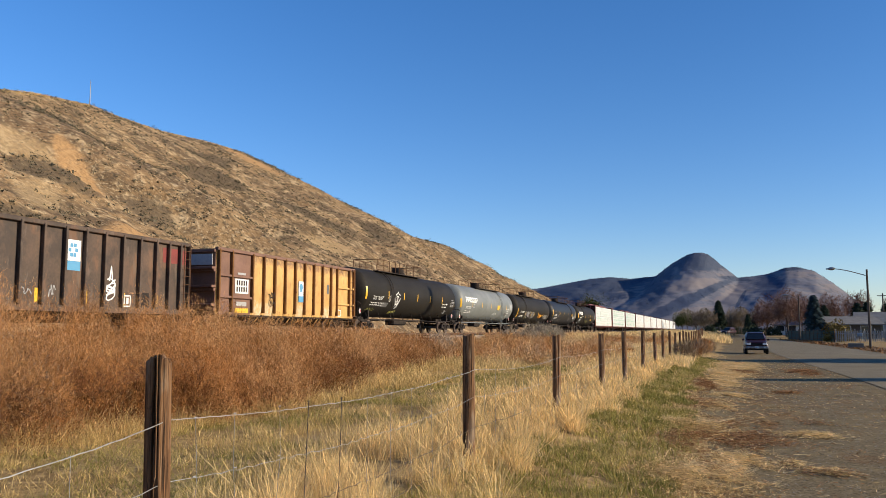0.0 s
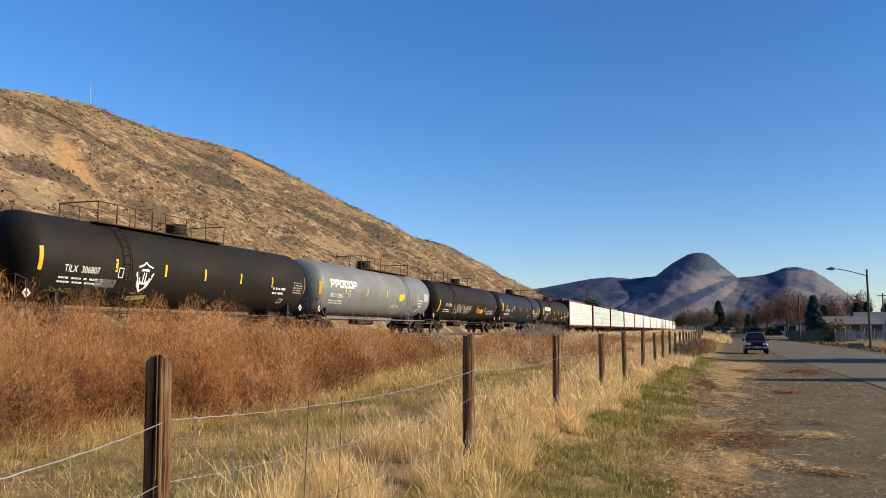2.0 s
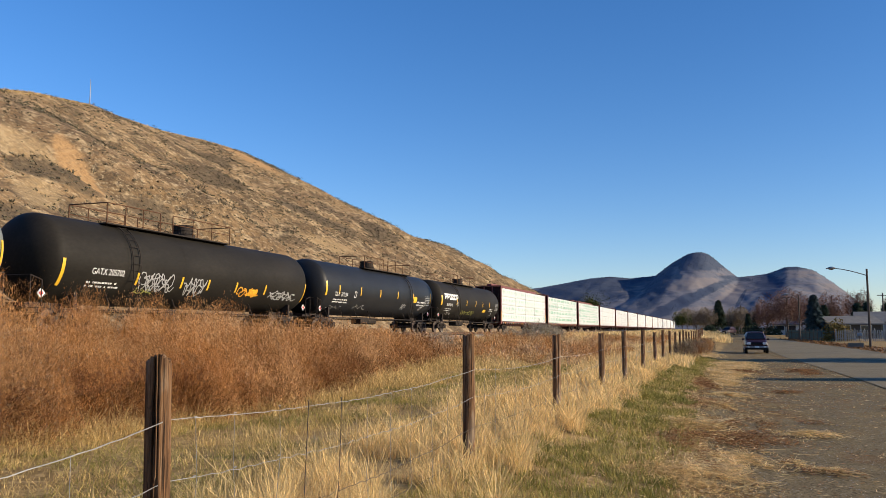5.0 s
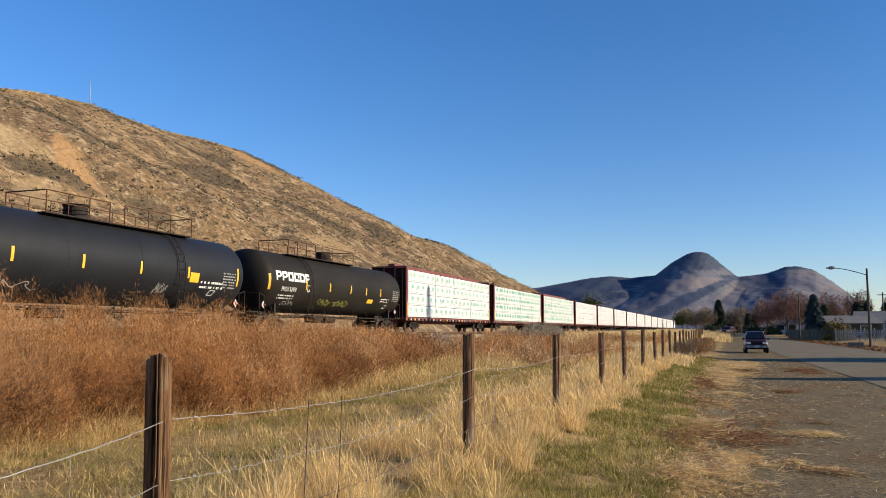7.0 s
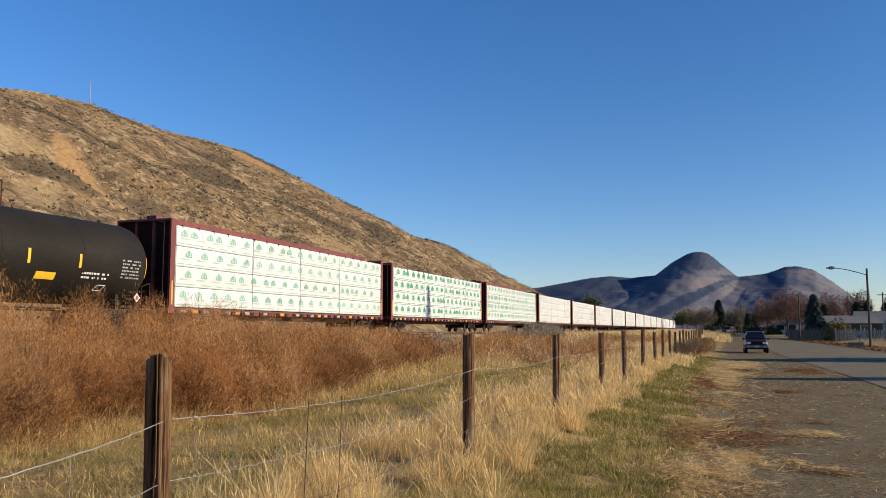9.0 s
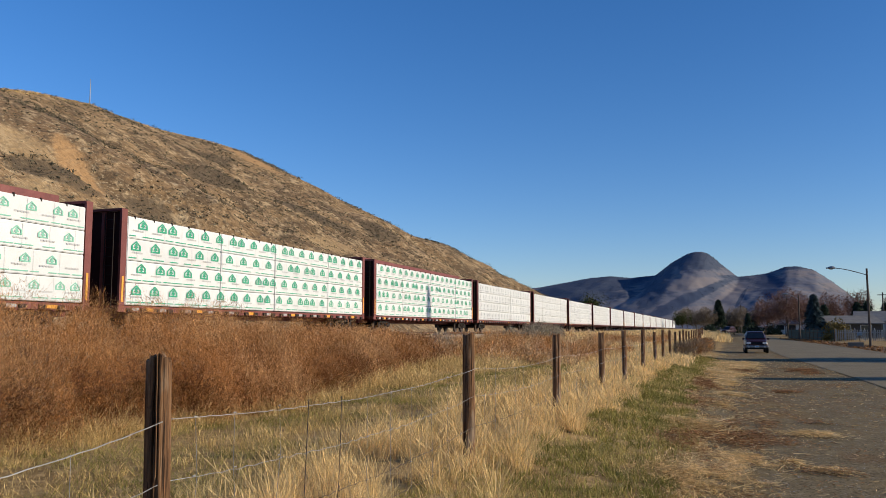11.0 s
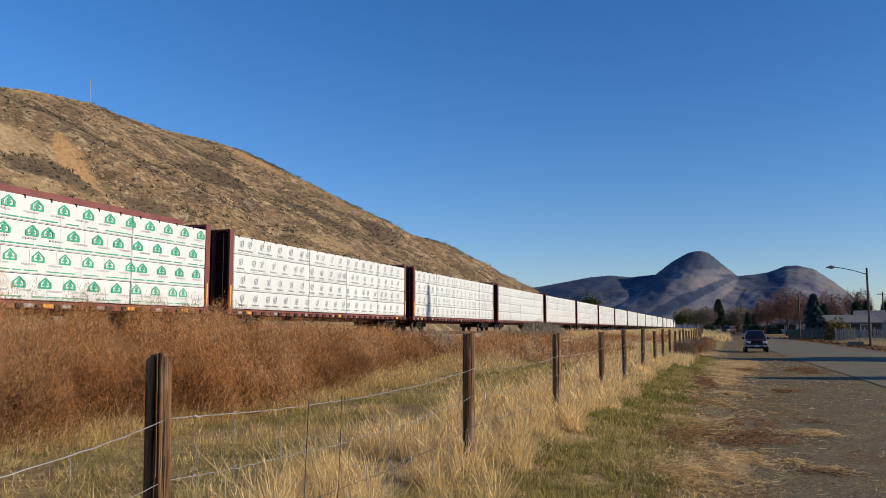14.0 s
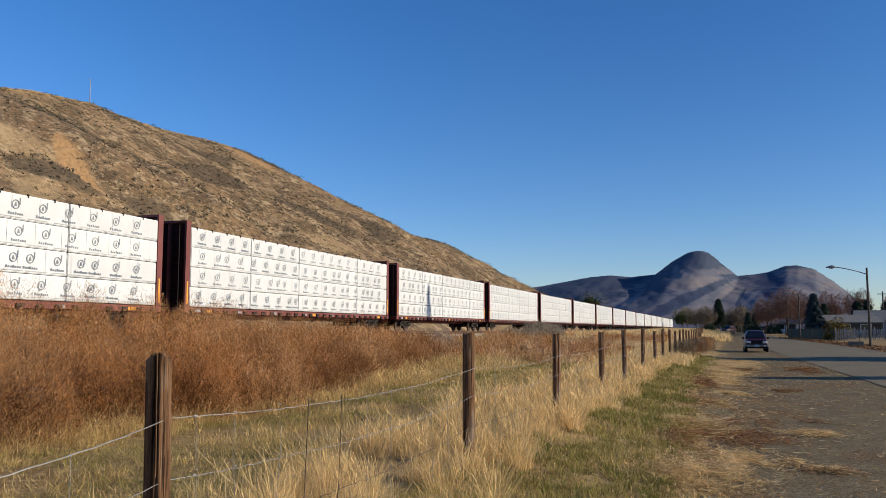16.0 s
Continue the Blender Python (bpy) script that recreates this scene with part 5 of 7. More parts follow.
for k, y in enumerate(STAYS + tuple(8.5 + 0.45 * q for q in range(60))):
    if y > 8 and pr.random() < 0.25:
        continue
    g = float(ground_z(FX, y))
    u = (y + 1.6) / 4.82
    d = 0.72 * u * (1 - u) if y < 3.2 else 0.07 * min(1, min(abs(y - q) for q in POST_Y) / 2)
    slant = pr.uniform(-0.05, 0.05) if k != 8 else 0.06
    bm = bmesh.new()
    x = FX + 0.072
    pipe(bm, [(x + pr.uniform(-.02, .02), y - slant * 1.3, g + 0.05), (x + pr.uniform(-.012, .012), y - slant * 0.8 + pr.uniform(-.015, .015), g + 0.38 - d), (x + pr.uniform(-.012, .012), y - slant * 0.3 + pr.uniform(-.015, .015), g + 0.68 - d), (x, y, g + 0.965 - d)], 0.0026 if k in (8, 9) else 0.0013, 4)
    for up in WIRE_UP[:3]:
        tube(bm, (x, y - slant * (1 - up) - 0.012, g + up - d), (x, y - slant * (1 - up) + 0.012, g + up - d), 0.0030, 5)
    part("stay_wire", bm, M["rustwire"] if k in (8, 9) else M["wire"], fence)


# ---- weeds and grass ----
def scatter(n, x0, x1, y0, y1, near=1.0):
    """Random places, thicker towards small y when near > 1."""
    y = y0 + (y1 - y0) * rng.random(n) ** near
    return rng.uniform(x0, x1, n), y


def twigs(name, centres, radius, height, count, length, width, material, up=0.8):
    """Fine upright twigs filling round bushy plants."""
    n = len(centres) * count
    c, R, H = np.repeat(centres, count, 0), np.repeat(radius, count), np.repeat(height, count)
    a, u, q = rng.uniform(0, math.tau, n), rng.random(n), rng.random(n)
    k = np.sqrt(q)
    z = H * u ** 0.8
    rad = R * k * np.sqrt(np.clip(1 - (u - 0.45) ** 2 * 2.2, 0.05, 1))
    o = c + np.stack([rad * np.cos(a), rad * np.sin(a), z], 1)
    d = np.stack([np.cos(a) * k * 0.6, np.sin(a) * k * 0.6, np.full(n, up)], 1) + rng.normal(size=(n, 3)) * 0.55
    d /= np.linalg.norm(d, axis=1)[:, None]
    ln = rng.uniform(0.6, 1.4, n) * length
    b = rng.uniform(0, math.tau, n)
    s = np.stack([np.cos(b), np.sin(b), np.zeros(n)], 1) * (width * rng.uniform(0.6, 1.3, n))[:, None] / 2
    v = np.stack([o - s, o + s, o + d * ln[:, None]], 1).reshape(-1, 3)
    return tri_mesh(name, v, np.arange(n * 3).reshape(-1, 3), material)


FRONT = ((2, -7.2), (8, -7.1), (10.7, -6.8), (12.6, -7.05), (16.5, -8.0), (22, -8.9), (28, -10.0), (34, -11.6), (39, -13.5))


def place(x, y, dz=0.0):
    return np.stack([x, y, ground_z(x, y) + dz], 1)


def cores(name, centres, radius, height, material, seed=1):
    """Lumpy dark hearts of the bushes."""
    g = np.random.default_rng(seed)
    nu, nv = 9, 5
    u, v = np.meshgrid(np.arange(nu) * math.tau / nu, np.linspace(0, math.pi / 2, nv))
    unit = np.stack([np.cos(u) * np.cos(v), np.sin(u) * np.cos(v), np.sin(v)], -1).reshape(-1, 3)
    m = len(centres)
    P = unit[None] * g.uniform(0.75, 1.15, (m, nu * nv, 1)) * np.stack([radius, radius, height], 1)[:, None] + centres[:, None]
    k = np.arange(nv - 1)[:, None] * nu + np.arange(nu)[None]
    k2 = np.arange(nv - 1)[:, None] * nu + (np.arange(nu)[None] + 1) % nu
    t = np.concatenate([np.stack([k, k2, k2 + nu], -1).reshape(-1, 3), np.stack([k, k2 + nu, k + nu], -1).reshape(-1, 3)])
    T = (t[None] + (np.arange(m) * nu * nv)[:, None, None]).reshape(-1, 3)
    return tri_mesh(name, P.reshape(-1, 3), T, material)


def shell_twigs(name, centres, radius, height, count, length, width, material, up=0.35):
    """Fine curling twigs over the outside of round bushes."""
    n = len(centres) * count
    c, R, H = np.repeat(centres, count, 0), np.repeat(radius, count), np.repeat(height, count)
    d = rng.normal(size=(n, 3))
    d /= np.linalg.norm(d, axis=1)[:, None]
    d[:, 2] = np.abs(d[:, 2])
    lump = 1 + 0.10 * np.sin(d[:, 0] * 6 + c[:, 0] * 3) + 0.09 * np.sin(d[:, 1] * 7 + c[:, 1] * 4 + d[:, 2] * 5)
    k = rng.uniform(0.36, 1.0, n) ** 0.75 * lump
    o = c + d * k[:, None] * np.stack([R, R, H], 1)
    e = d * 0.5 + rng.normal(size=(n, 3)) * 0.62 + np.array([0, 0, up])
    e /= np.linalg.norm(e, axis=1)[:, None]
    ln = rng.uniform(0.5, 1.5, n) * length
    s = np.cross(e, rng.normal(size=(n, 3)))
    s *= (width * rng.uniform(0.6, 1.3, n) / 2 / np.maximum(1e-6, np.linalg.norm(s, axis=1)))[:, None]
    v = np.stack([o - s, o + s, o + e * ln[:, None]], 1).reshape(-1, 3)
    return tri_mesh(name, v, np.arange(n * 3).reshape(-1, 3), material)


def thicket_top(s, y):
    """Height of the thicket, s metres in from its front edge."""
    x = lerp(y, FRONT) - s
    tall = lerp(y, ((2, 1.60), (12, 1.50), (17, 1.34), (20, 1.27), (25, 1.20), (30, 1.08), (35, 0.92), (39, 0.35)))
    lumps = 1 + 0.11 * smooth_noise(x * 0.5, y * 0.5, 33, 2) + 0.11 * smooth_noise(x * 1.5, y * 1.5, 34, 2)
    return tall * lumps * np.clip(0.44 + 0.56 * np.sqrt(np.clip(s / 1.5, 0, 1)), 0, 1)


def plumes(name, centres, radius, height, counts, length, width, material, loose=0.0, bare=0.0):
    """Bushes of fine swept twigs: plumes that rise from the root and spread, thin at the rim."""
    i = np.repeat(np.arange(len(centres)), counts)
    n = len(i)
    c, R, H = centres[i], radius[i], height[i]
    d = rng.normal(size=(n, 3))
    d /= np.linalg.norm(d, axis=1)[:, None]
    d[:, 2] = np.abs(d[:, 2])
    ok = rng.random(n) > bare * np.clip(1 - d[:, 2] / 0.55, 0, 1)
    i, c, R, H, d = i[ok], c[ok], R[ok], H[ok], d[ok]
    n = len(i)
    # several plumes to a bush
    lump = 1 + 0.28 * np.sin(d[:, 0] * 5 + i * 1.7) * np.sin(d[:, 1] * 5 + i * 2.3) + 0.13 * np.sin(d[:, 0] * 11 + d[:, 2] * 9 + i) * np.sin(d[:, 1] * 10 - d[:, 2] * 7 + i * 3.1)
    k = (1 - np.minimum(rng.exponential(0.13, n), 0.6)) * lump * (1 + loose * rng.random(n) ** 3)
    o = c + d * k[:, None] * np.stack([R, R, H], 1)
    o[:, 2] = np.maximum(o[:, 2], c[:, 2] + 0.01)
    swirl = np.stack([smooth_noise(o[:, 0] * 1.7 + o[:, 2], o[:, 1] * 1.7, 37, 2), smooth_noise(o[:, 0] * 1.7 + 9, o[:, 1] * 1.7 + o[:, 2], 38, 2), np.zeros(n)], 1)
    e = d * 0.6 + swirl * 0.8 + rng.normal(size=(n, 3)) * 0.5 + np.array([-0.05, 0.0, 0.38])
    e /= np.linalg.norm(e, axis=1)[:, None]
    far = np.clip(np.hypot(o[:, 0], o[:, 1]) / 11, 0.8, 4)
    ln = rng.uniform(0.4, 1.6, n) * length * far ** 0.5
    sd = np.cross(e, rng.normal(size=(n, 3)))
    sd *= (width * far * rng.uniform(0.6, 1.4, n) / 2 / np.maximum(1e-6, np.linalg.norm(sd, axis=1)))[:, None]
    v = np.stack([o - sd, o + sd, o + e * ln[:, None]], 1).reshape(-1, 3)
    return tri_mesh(name, v, np.arange(n * 3).reshape(-1, 3), material)


# dark sheet under the twigs, standing in for the thicket's shaded depth
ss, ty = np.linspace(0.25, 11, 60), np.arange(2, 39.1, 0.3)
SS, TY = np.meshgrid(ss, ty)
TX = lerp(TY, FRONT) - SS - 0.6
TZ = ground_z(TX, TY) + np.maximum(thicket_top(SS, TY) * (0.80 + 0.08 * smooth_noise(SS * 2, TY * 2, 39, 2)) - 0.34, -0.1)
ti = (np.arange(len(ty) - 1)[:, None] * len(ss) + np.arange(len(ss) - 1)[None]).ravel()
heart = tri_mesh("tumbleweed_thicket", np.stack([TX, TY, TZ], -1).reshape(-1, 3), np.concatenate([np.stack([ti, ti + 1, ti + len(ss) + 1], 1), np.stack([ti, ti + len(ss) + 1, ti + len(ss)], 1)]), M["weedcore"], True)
bx, by, br, bh, bn, row_of = [], [], [], [], [], []
br_ = random.Random(21)
for row, (s0, low, high, per) in enumerate(((0.6, 0.55, 0.95, 11500), (1.05, 0.62, 0.90, 5500), (1.6, 0.85, 1.14, 8000), (2.5, 1.04, 1.22, 8500), (3.5, 1.06, 1.22, 6500))):
    y0 = 2.6 + row * 0.37
    while y0 < 38.5:
        s_, y_ = s0 + br_.uniform(-0.3, 0.3), y0 + br_.uniform(-0.25, 0.25)
        tall = lerp(y_, ((2, 1.80), (9.0, 1.77), (10.4, 1.53), (13, 1.47), (17, 1.34), (20, 1.24), (25, 1.16), (30, 1.06), (35, 0.92), (39, 0.45)))
        bx.append(float(lerp(y_, FRONT)) - s_)
        by.append(y_)
        row_of.append(row)
        br.append(br_.uniform(0.55, 1.05) + 0.10 * row)
        bh.append(float(tall) * br_.uniform(low, high) * 0.94)
        bn.append(int(per * float(lerp(y_, ((2, 0.3), (4.5, 0.5), (6, 1.0), (12, 1.0), (16, 0.62), (24, 0.30), (39, 0.16)))) * br[-1] * bh[-1]))
        y0 += 1.05
bx, by, br, bh, bn, row_of = (np.array(q) for q in (bx, by, br, bh, bn, row_of))
roots = place(bx, by, -0.03)
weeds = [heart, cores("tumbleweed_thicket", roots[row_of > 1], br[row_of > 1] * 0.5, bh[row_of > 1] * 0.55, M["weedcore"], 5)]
weeds.append(plumes("tumbleweed_thicket", roots, br, bh, bn, 0.060, 0.0034, M["kochia"], 0.0, 0.62))
# dark stems low in each bush paint its shaded foot
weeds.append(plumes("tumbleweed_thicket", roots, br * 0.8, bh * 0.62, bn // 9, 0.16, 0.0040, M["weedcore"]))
weeds.append(plumes("tumbleweed_thicket", roots, br * 1.02, bh * 1.02, bn // 9, 0.075, 0.0026, M["kochia"], 0.09))
weeds.append(plumes("tumbleweed_thicket", roots, br, bh, bn // 13, 0.065, 0.0028, M["strawweed"], 0.05))
# a greyer, older weed among them
gx, gy = np.array([-8.15, -8.5, -9.2]), np.array([8.0, 7.2, 8.6])
weeds.append(plumes("tumbleweed_thicket", place(gx, gy), np.array([0.62, 0.6, 0.6]), np.array([1.25, 1.2, 1.3]), np.array([2600, 2200, 2000]), 0.07, 0.0030, M["palesage"], 0.04))
for w in weeds:
    tagged(w, "dense thicket of dead rust-brown weeds in the field", "weeds", kind="stuff")
# smaller rust patches farther along the field
px, py = scatter(520, -19, -5.0, 30, 90, 1.25)
ok = smooth_noise(px * 0.16, py * 0.08, 41) > -0.02
px, py = px[ok], py[ok]
pn = np.full(len(px), 430)
tagged(plumes("weed_patch", place(px, py, -0.05), rng.uniform(0.5, 1.15, len(px)), rng.uniform(0.35, 0.95, len(px)), pn, 0.075, 0.0050, M["kochia"], 0.05), "patches of dead rust-brown weeds", "weeds", kind="stuff")


def grass(name, x, y, h, w, spread, material, label, bend=0.35):
    n = len(x)
    tuft = np.stack([smooth_noise(x * 2.1, y * 2.1, 91, 2), smooth_noise(x * 2.1, y * 2.1, 92, 2)], 1) * (h * 0.55)[:, None]
    lean = rng.normal(size=(n, 2)) * (h * spread)[:, None] + np.stack([-0.10 * h, 0.05 * h], 1) + tuft
    return tagged(blades(name, place(x, y, -0.02), h, w, lean, material, bend), label, "grass", kind="stuff")


def clumped(x, y, scale, level, seed, soft=0.5):
    return smooth_noise(x * scale, y * scale, seed) + rng.uniform(-soft, soft, len(x)) > level


def tuft_grass(name, cx, cy, per, H, radius, width, material, label, splay=0.45, heads=False):
    """Separate bunches of blades that lean outwards."""
    n = len(cx) * per
    x0, y0, h0, r0 = np.repeat(cx, per), np.repeat(cy, per), np.repeat(H, per), np.repeat(radius, per)
    a, q = rng.uniform(0, math.tau, n), np.sqrt(rng.random(n))
    h = h0 * rng.uniform(0.45, 1.15, n) * (1.05 - 0.35 * q)
    out = h * (splay * q * rng.uniform(0.4, 1.5, n) + 0.05)
    wind = np.repeat(rng.normal(size=(len(cx), 2)) * 0.17 + np.array([-0.06, 0.03]), per, 0) * h[:, None]
    lean = np.stack([np.cos(a) * out, np.sin(a) * out], 1) + wind + rng.normal(size=(n, 2)) * (0.10 * h)[:, None]
    x, y = x0 + np.cos(a) * q * r0, y0 + np.sin(a) * q * r0
    w = width * rng.uniform(0.6, 1.4, n) * np.clip(y / 8, 0.8, 8)
    return tagged(blades(name, place(x, y, -0.02), h, w, lean, material, 0.3, heads), label, "grass", kind="stuff")


# tall pale grass along the fence
x, y = scatter(3000, -4.3, -1.5, 2.4, 34, 1.4)
edge = -1.85 - 0.008 * y + 0.4 * smooth_noise(y * 0.9, x * 0, 51)
ok = (x < edge) & (x > lerp(y, ((5, -3.1), (8, -3.9), (12, -4.3)))) & (y > 4.3) & clumped(x, y, 1.1, -0.12, 52, 0.3)
x, y = x[ok], y[ok]
H = rng.uniform(0.22, 0.50, len(x)) * (1 + 0.45 * smooth_noise(x * 0.9, y * 0.7, 53))
tuft_grass("fence_grass", x, y, 38, H * 0.85, rng.uniform(0.05, 0.14, len(x)), 0.0026, M["grass"], "tall dry straw-coloured grass along the fence", 0.6)
tuft_grass("fence_grass", x, y, 15, H * 1.08, rng.uniform(0.05, 0.13, len(x)), 0.0040, M["seedhead"], "tall dry straw-coloured grass along the fence", 0.5, True)
x, y = scatter(2300, -4.4, -1.4, 34, 110, 1.3)
ok = clumped(x, y, 0.5, -0.25, 54)
x, y = x[ok], y[ok]
tuft_grass("fence_grass", x, y, 20, rng.uniform(0.22, 0.52, len(x)), rng.uniform(0.1, 0.25, len(x)), 0.0030, M["grass"], "tall dry straw-coloured grass along the fence")
# field grass in tufts, thin on the wheel tracks
x, y = scatter(7800, -9.8, -3.2, 2.2, 36, 1.15)
rut = np.minimum(np.abs(x + 4.62 - 0.12 * np.sin(y * 0.4)), np.abs(x + 6.15 - 0.12 * np.sin(y * 0.4)))
ok = clumped(x, y, 0.8, -0.1, 61, 0.3) & (rng.random(len(x)) < np.clip((rut - 0.30) / 0.25, 0.02, 1))
x, y = x[ok], y[ok]
H = rng.uniform(0.15, 0.36, len(x)) * lerp(x, ((-9.8, 1.35), (-7.2, 1.25), (-6.4, 0.7), (-4.8, 0.65), (-4.0, 1.0), (-3.2, 1.15)))
tuft_grass("field_grass", x, y, 20, H * 0.85, rng.uniform(0.06, 0.18, len(x)), 0.0030, M["fieldgrass"], "dry bunch grass in the field", 0.65)
tuft_grass("field_grass", x, y, 4, H * 1.1, rng.uniform(0.05, 0.15, len(x)), 0.0034, M["fieldgrass"], "dry bunch grass in the field", 0.5, True)
x, y = scatter(5200, -20.5, -3.3, 30, 130, 1.4)
ok = clumped(x, y, 0.3, -0.2, 64, 0.4)
x, y = x[ok], y[ok]
tuft_grass("far_field_grass", x, y, 9, rng.uniform(0.25, 0.7, len(x)), rng.uniform(0.12, 0.35, len(x)), 0.0034, M["grass"], "dry grass over the farther field", 0.6)
x, y = scatter(20000, -20.5, 1.0, 100, 330, 1.3)
grass("far_field_grass", x, y, rng.uniform(0.3, 0.8, len(x)), rng.uniform(0.05, 0.12, len(x)), 0.3, M["grass"], "dry grass over the farther field")
x, y = scatter(110, -19, -5.5, 30, 90, 1.35)
tagged(shell_twigs("pale_brush", place(x, y, -0.05), rng.uniform(0.4, 0.95, 110), rng.uniform(0.5, 1.1, 110), 420, 0.20, 0.015, M["strawweed"]), "pale bleached brush in the farther field", "brush", kind="stuff")
# short stubble over the bare ground
def stubble(name, n, x0, x1, y0, y1, h, material, label, scale, level, seed, near=1.5):
    x, y = scatter(n, x0, x1, y0, y1, near)
    ok = clumped(x, y, scale, level, seed, 0.5)
    x, y = x[ok], y[ok]
    m = len(x)
    o = place(x, y, -0.005)
    a = rng.uniform(0, math.tau, m)
    s_ = np.stack([np.cos(a), np.sin(a), np.zeros(m)], 1) * rng.uniform(0.0016, 0.004, m)[:, None] * np.clip(y / 9, 1, 3)[:, None]
    d = np.stack([rng.normal(size=m) * 0.7, rng.normal(size=m) * 0.7, np.ones(m)], 1) * (h * rng.uniform(0.4, 1.3, m))[:, None]
    return tagged(tri_mesh(name, np.stack([o - s_, o + s_, o + d], 1).reshape(-1, 3), np.arange(m * 3).reshape(-1, 3), material), label, "grass", kind="stuff")


stubble("field_stubble", 90000, -9.5, -1.0, 2.2, 32, 0.075, M["fieldgrass"], "short straw stubble in the field", 0.9, 0.0, 65)
stubble("field_stubble", 120000, -7.6, -3.8, 2.2, 32, 0.085, M["green"], "short green regrowth in the field", 0.8, 0.05, 66)
# green verge
x, y = scatter(6600, -2.6, 0.0, 5.5, 50, 1.5)
edge = lerp(y, ((3, -0.35), (9, -0.5), (14, -0.85), (25, -0.95), (50, -0.5))) - 0.3 * smooth_noise(y * 0.5, x * 0, 71)
ok = (x < edge + 0.35 * rng.normal(size=len(x)) * 0.5) & clumped(x, y, 1.2, -0.4, 72, 0.4)
x, y = x[ok], y[ok]
tuft_grass("verge_grass", x, y, 13, rng.uniform(0.06, 0.17, len(x)) * (1 + 0.5 * smooth_noise(x * 1.1, y * 1.1, 75)), rng.uniform(0.04, 0.10, len(x)), 0.0066, M["green"], "short green and straw verge grass", 0.7)
x, y = scatter(1300, -2.1, -0.55, 6.5, 20, 1.2)
ok = clumped(x, y, 1.3, 0.05, 76, 0.3)
x, y = x[ok], y[ok]
tuft_grass("verge_grass", x, y, 20, rng.uniform(0.08, 0.19, len(x)), rng.uniform(0.05, 0.12, len(x)), 0.0058, M["green"], "short green and straw verge grass", 0.7)
x, y = scatter(26000, -2.4, 0.2, 3.5, 60, 1.6)
ok = clumped(x, y, 0.9, -0.1, 74, 0.45)
x, y = x[ok], y[ok]
grass("verge_straw", x, y, rng.uniform(0.04, 0.13, len(x)), rng.uniform(0.005, 0.010, len(x)), 0.7, M["grass"], "short dry straw in the verge")


def litter(name, n, x0, x1, y0, y1, level, seed, length, width, material, label, scale=(0.8, 0.35)):
    """Loose strands lying on the ground in drifts."""
    x, y = scatter(n, x0, x1, y0, y1, 1.5)
    ok = smooth_noise(x * scale[0], y * scale[1], seed) + rng.uniform(-0.13, 0.13, n) > level
    x, y = x[ok], y[ok]
    m = len(x)
    a = rng.uniform(0, math.tau, m)
    o = np.stack([x, y, ground_z(x, y) + 0.02 + rng.uniform(0, 0.03, m)], 1)
    ln = rng.uniform(0.4, 1.3, m) * length
    d = np.stack([np.cos(a), np.sin(a), rng.uniform(-0.05, 0.25, m)], 1) * ln[:, None]
    s = np.stack([-np.sin(a), np.cos(a), rng.uniform(-0.5, 0.5, m)], 1) * width / 2
    v = np.stack([o - s, o + s, o + d], 1).reshape(-1, 3)
    return tagged(tri_mesh(name, v, np.arange(m * 3).reshape(-1, 3), material), label, "litter", kind="stuff")


def drifts(name, heaps, per, stray, length, width, material, label):
    """Strands heaped in drifts (x, y, half width, half length) with strays between."""
    area = np.array([h[2] * h[3] for h in heaps])
    lifts = [np.zeros(stray)]
    xs, ys = [np.where(rng.random(stray) < 0.75, rng.normal(-0.1, 0.62, stray), rng.uniform(-0.6, 4.2, stray))], [3.5 + 45 * rng.random(stray) ** 1.4]
    for (hx, hy, rx, ry), a in zip(heaps, area):
        m = int(per * a)
        xs.append(hx + rng.normal(size=m) * rx * 0.55 + 0.2 * smooth_noise(rng.normal(size=m), rng.normal(size=m), 3))
        ys.append(hy + rng.normal(size=m) * ry * 0.55)
        lifts.append(0.05 * np.exp(-((xs[-1] - hx) / rx) ** 2 - ((ys[-1] - hy) / ry) ** 2))
    x, y, up = np.concatenate(xs), np.concatenate(ys), np.concatenate(lifts)
    ok = smooth_noise(x * 3.1, y * 1.6, 83) + rng.uniform(-0.3, 0.3, len(x)) > -0.12
    x, y, up = x[ok], y[ok], up[ok]
    m = len(x)
    a = rng.uniform(0, math.tau, m)
    o = np.stack([x, y, ground_z(x, y) + 0.018 + (up + 0.02) * rng.random(m)], 1)
    ln = rng.uniform(0.4, 1.4, m) * length
    d = np.stack([np.cos(a), np.sin(a), rng.uniform(-0.08, 0.25, m)], 1) * ln[:, None]
    w = width * np.clip(y / 9, 1, 3)
    s = np.stack([-np.sin(a), np.cos(a), rng.uniform(-0.5, 0.5, m)], 1) * (w / 2)[:, None]
    v = np.stack([o - s, o + s, o + d], 1).reshape(-1, 3)
    return tagged(tri_mesh(name, v, np.arange(m * 3).reshape(-1, 3), material), label, "litter", kind="stuff")


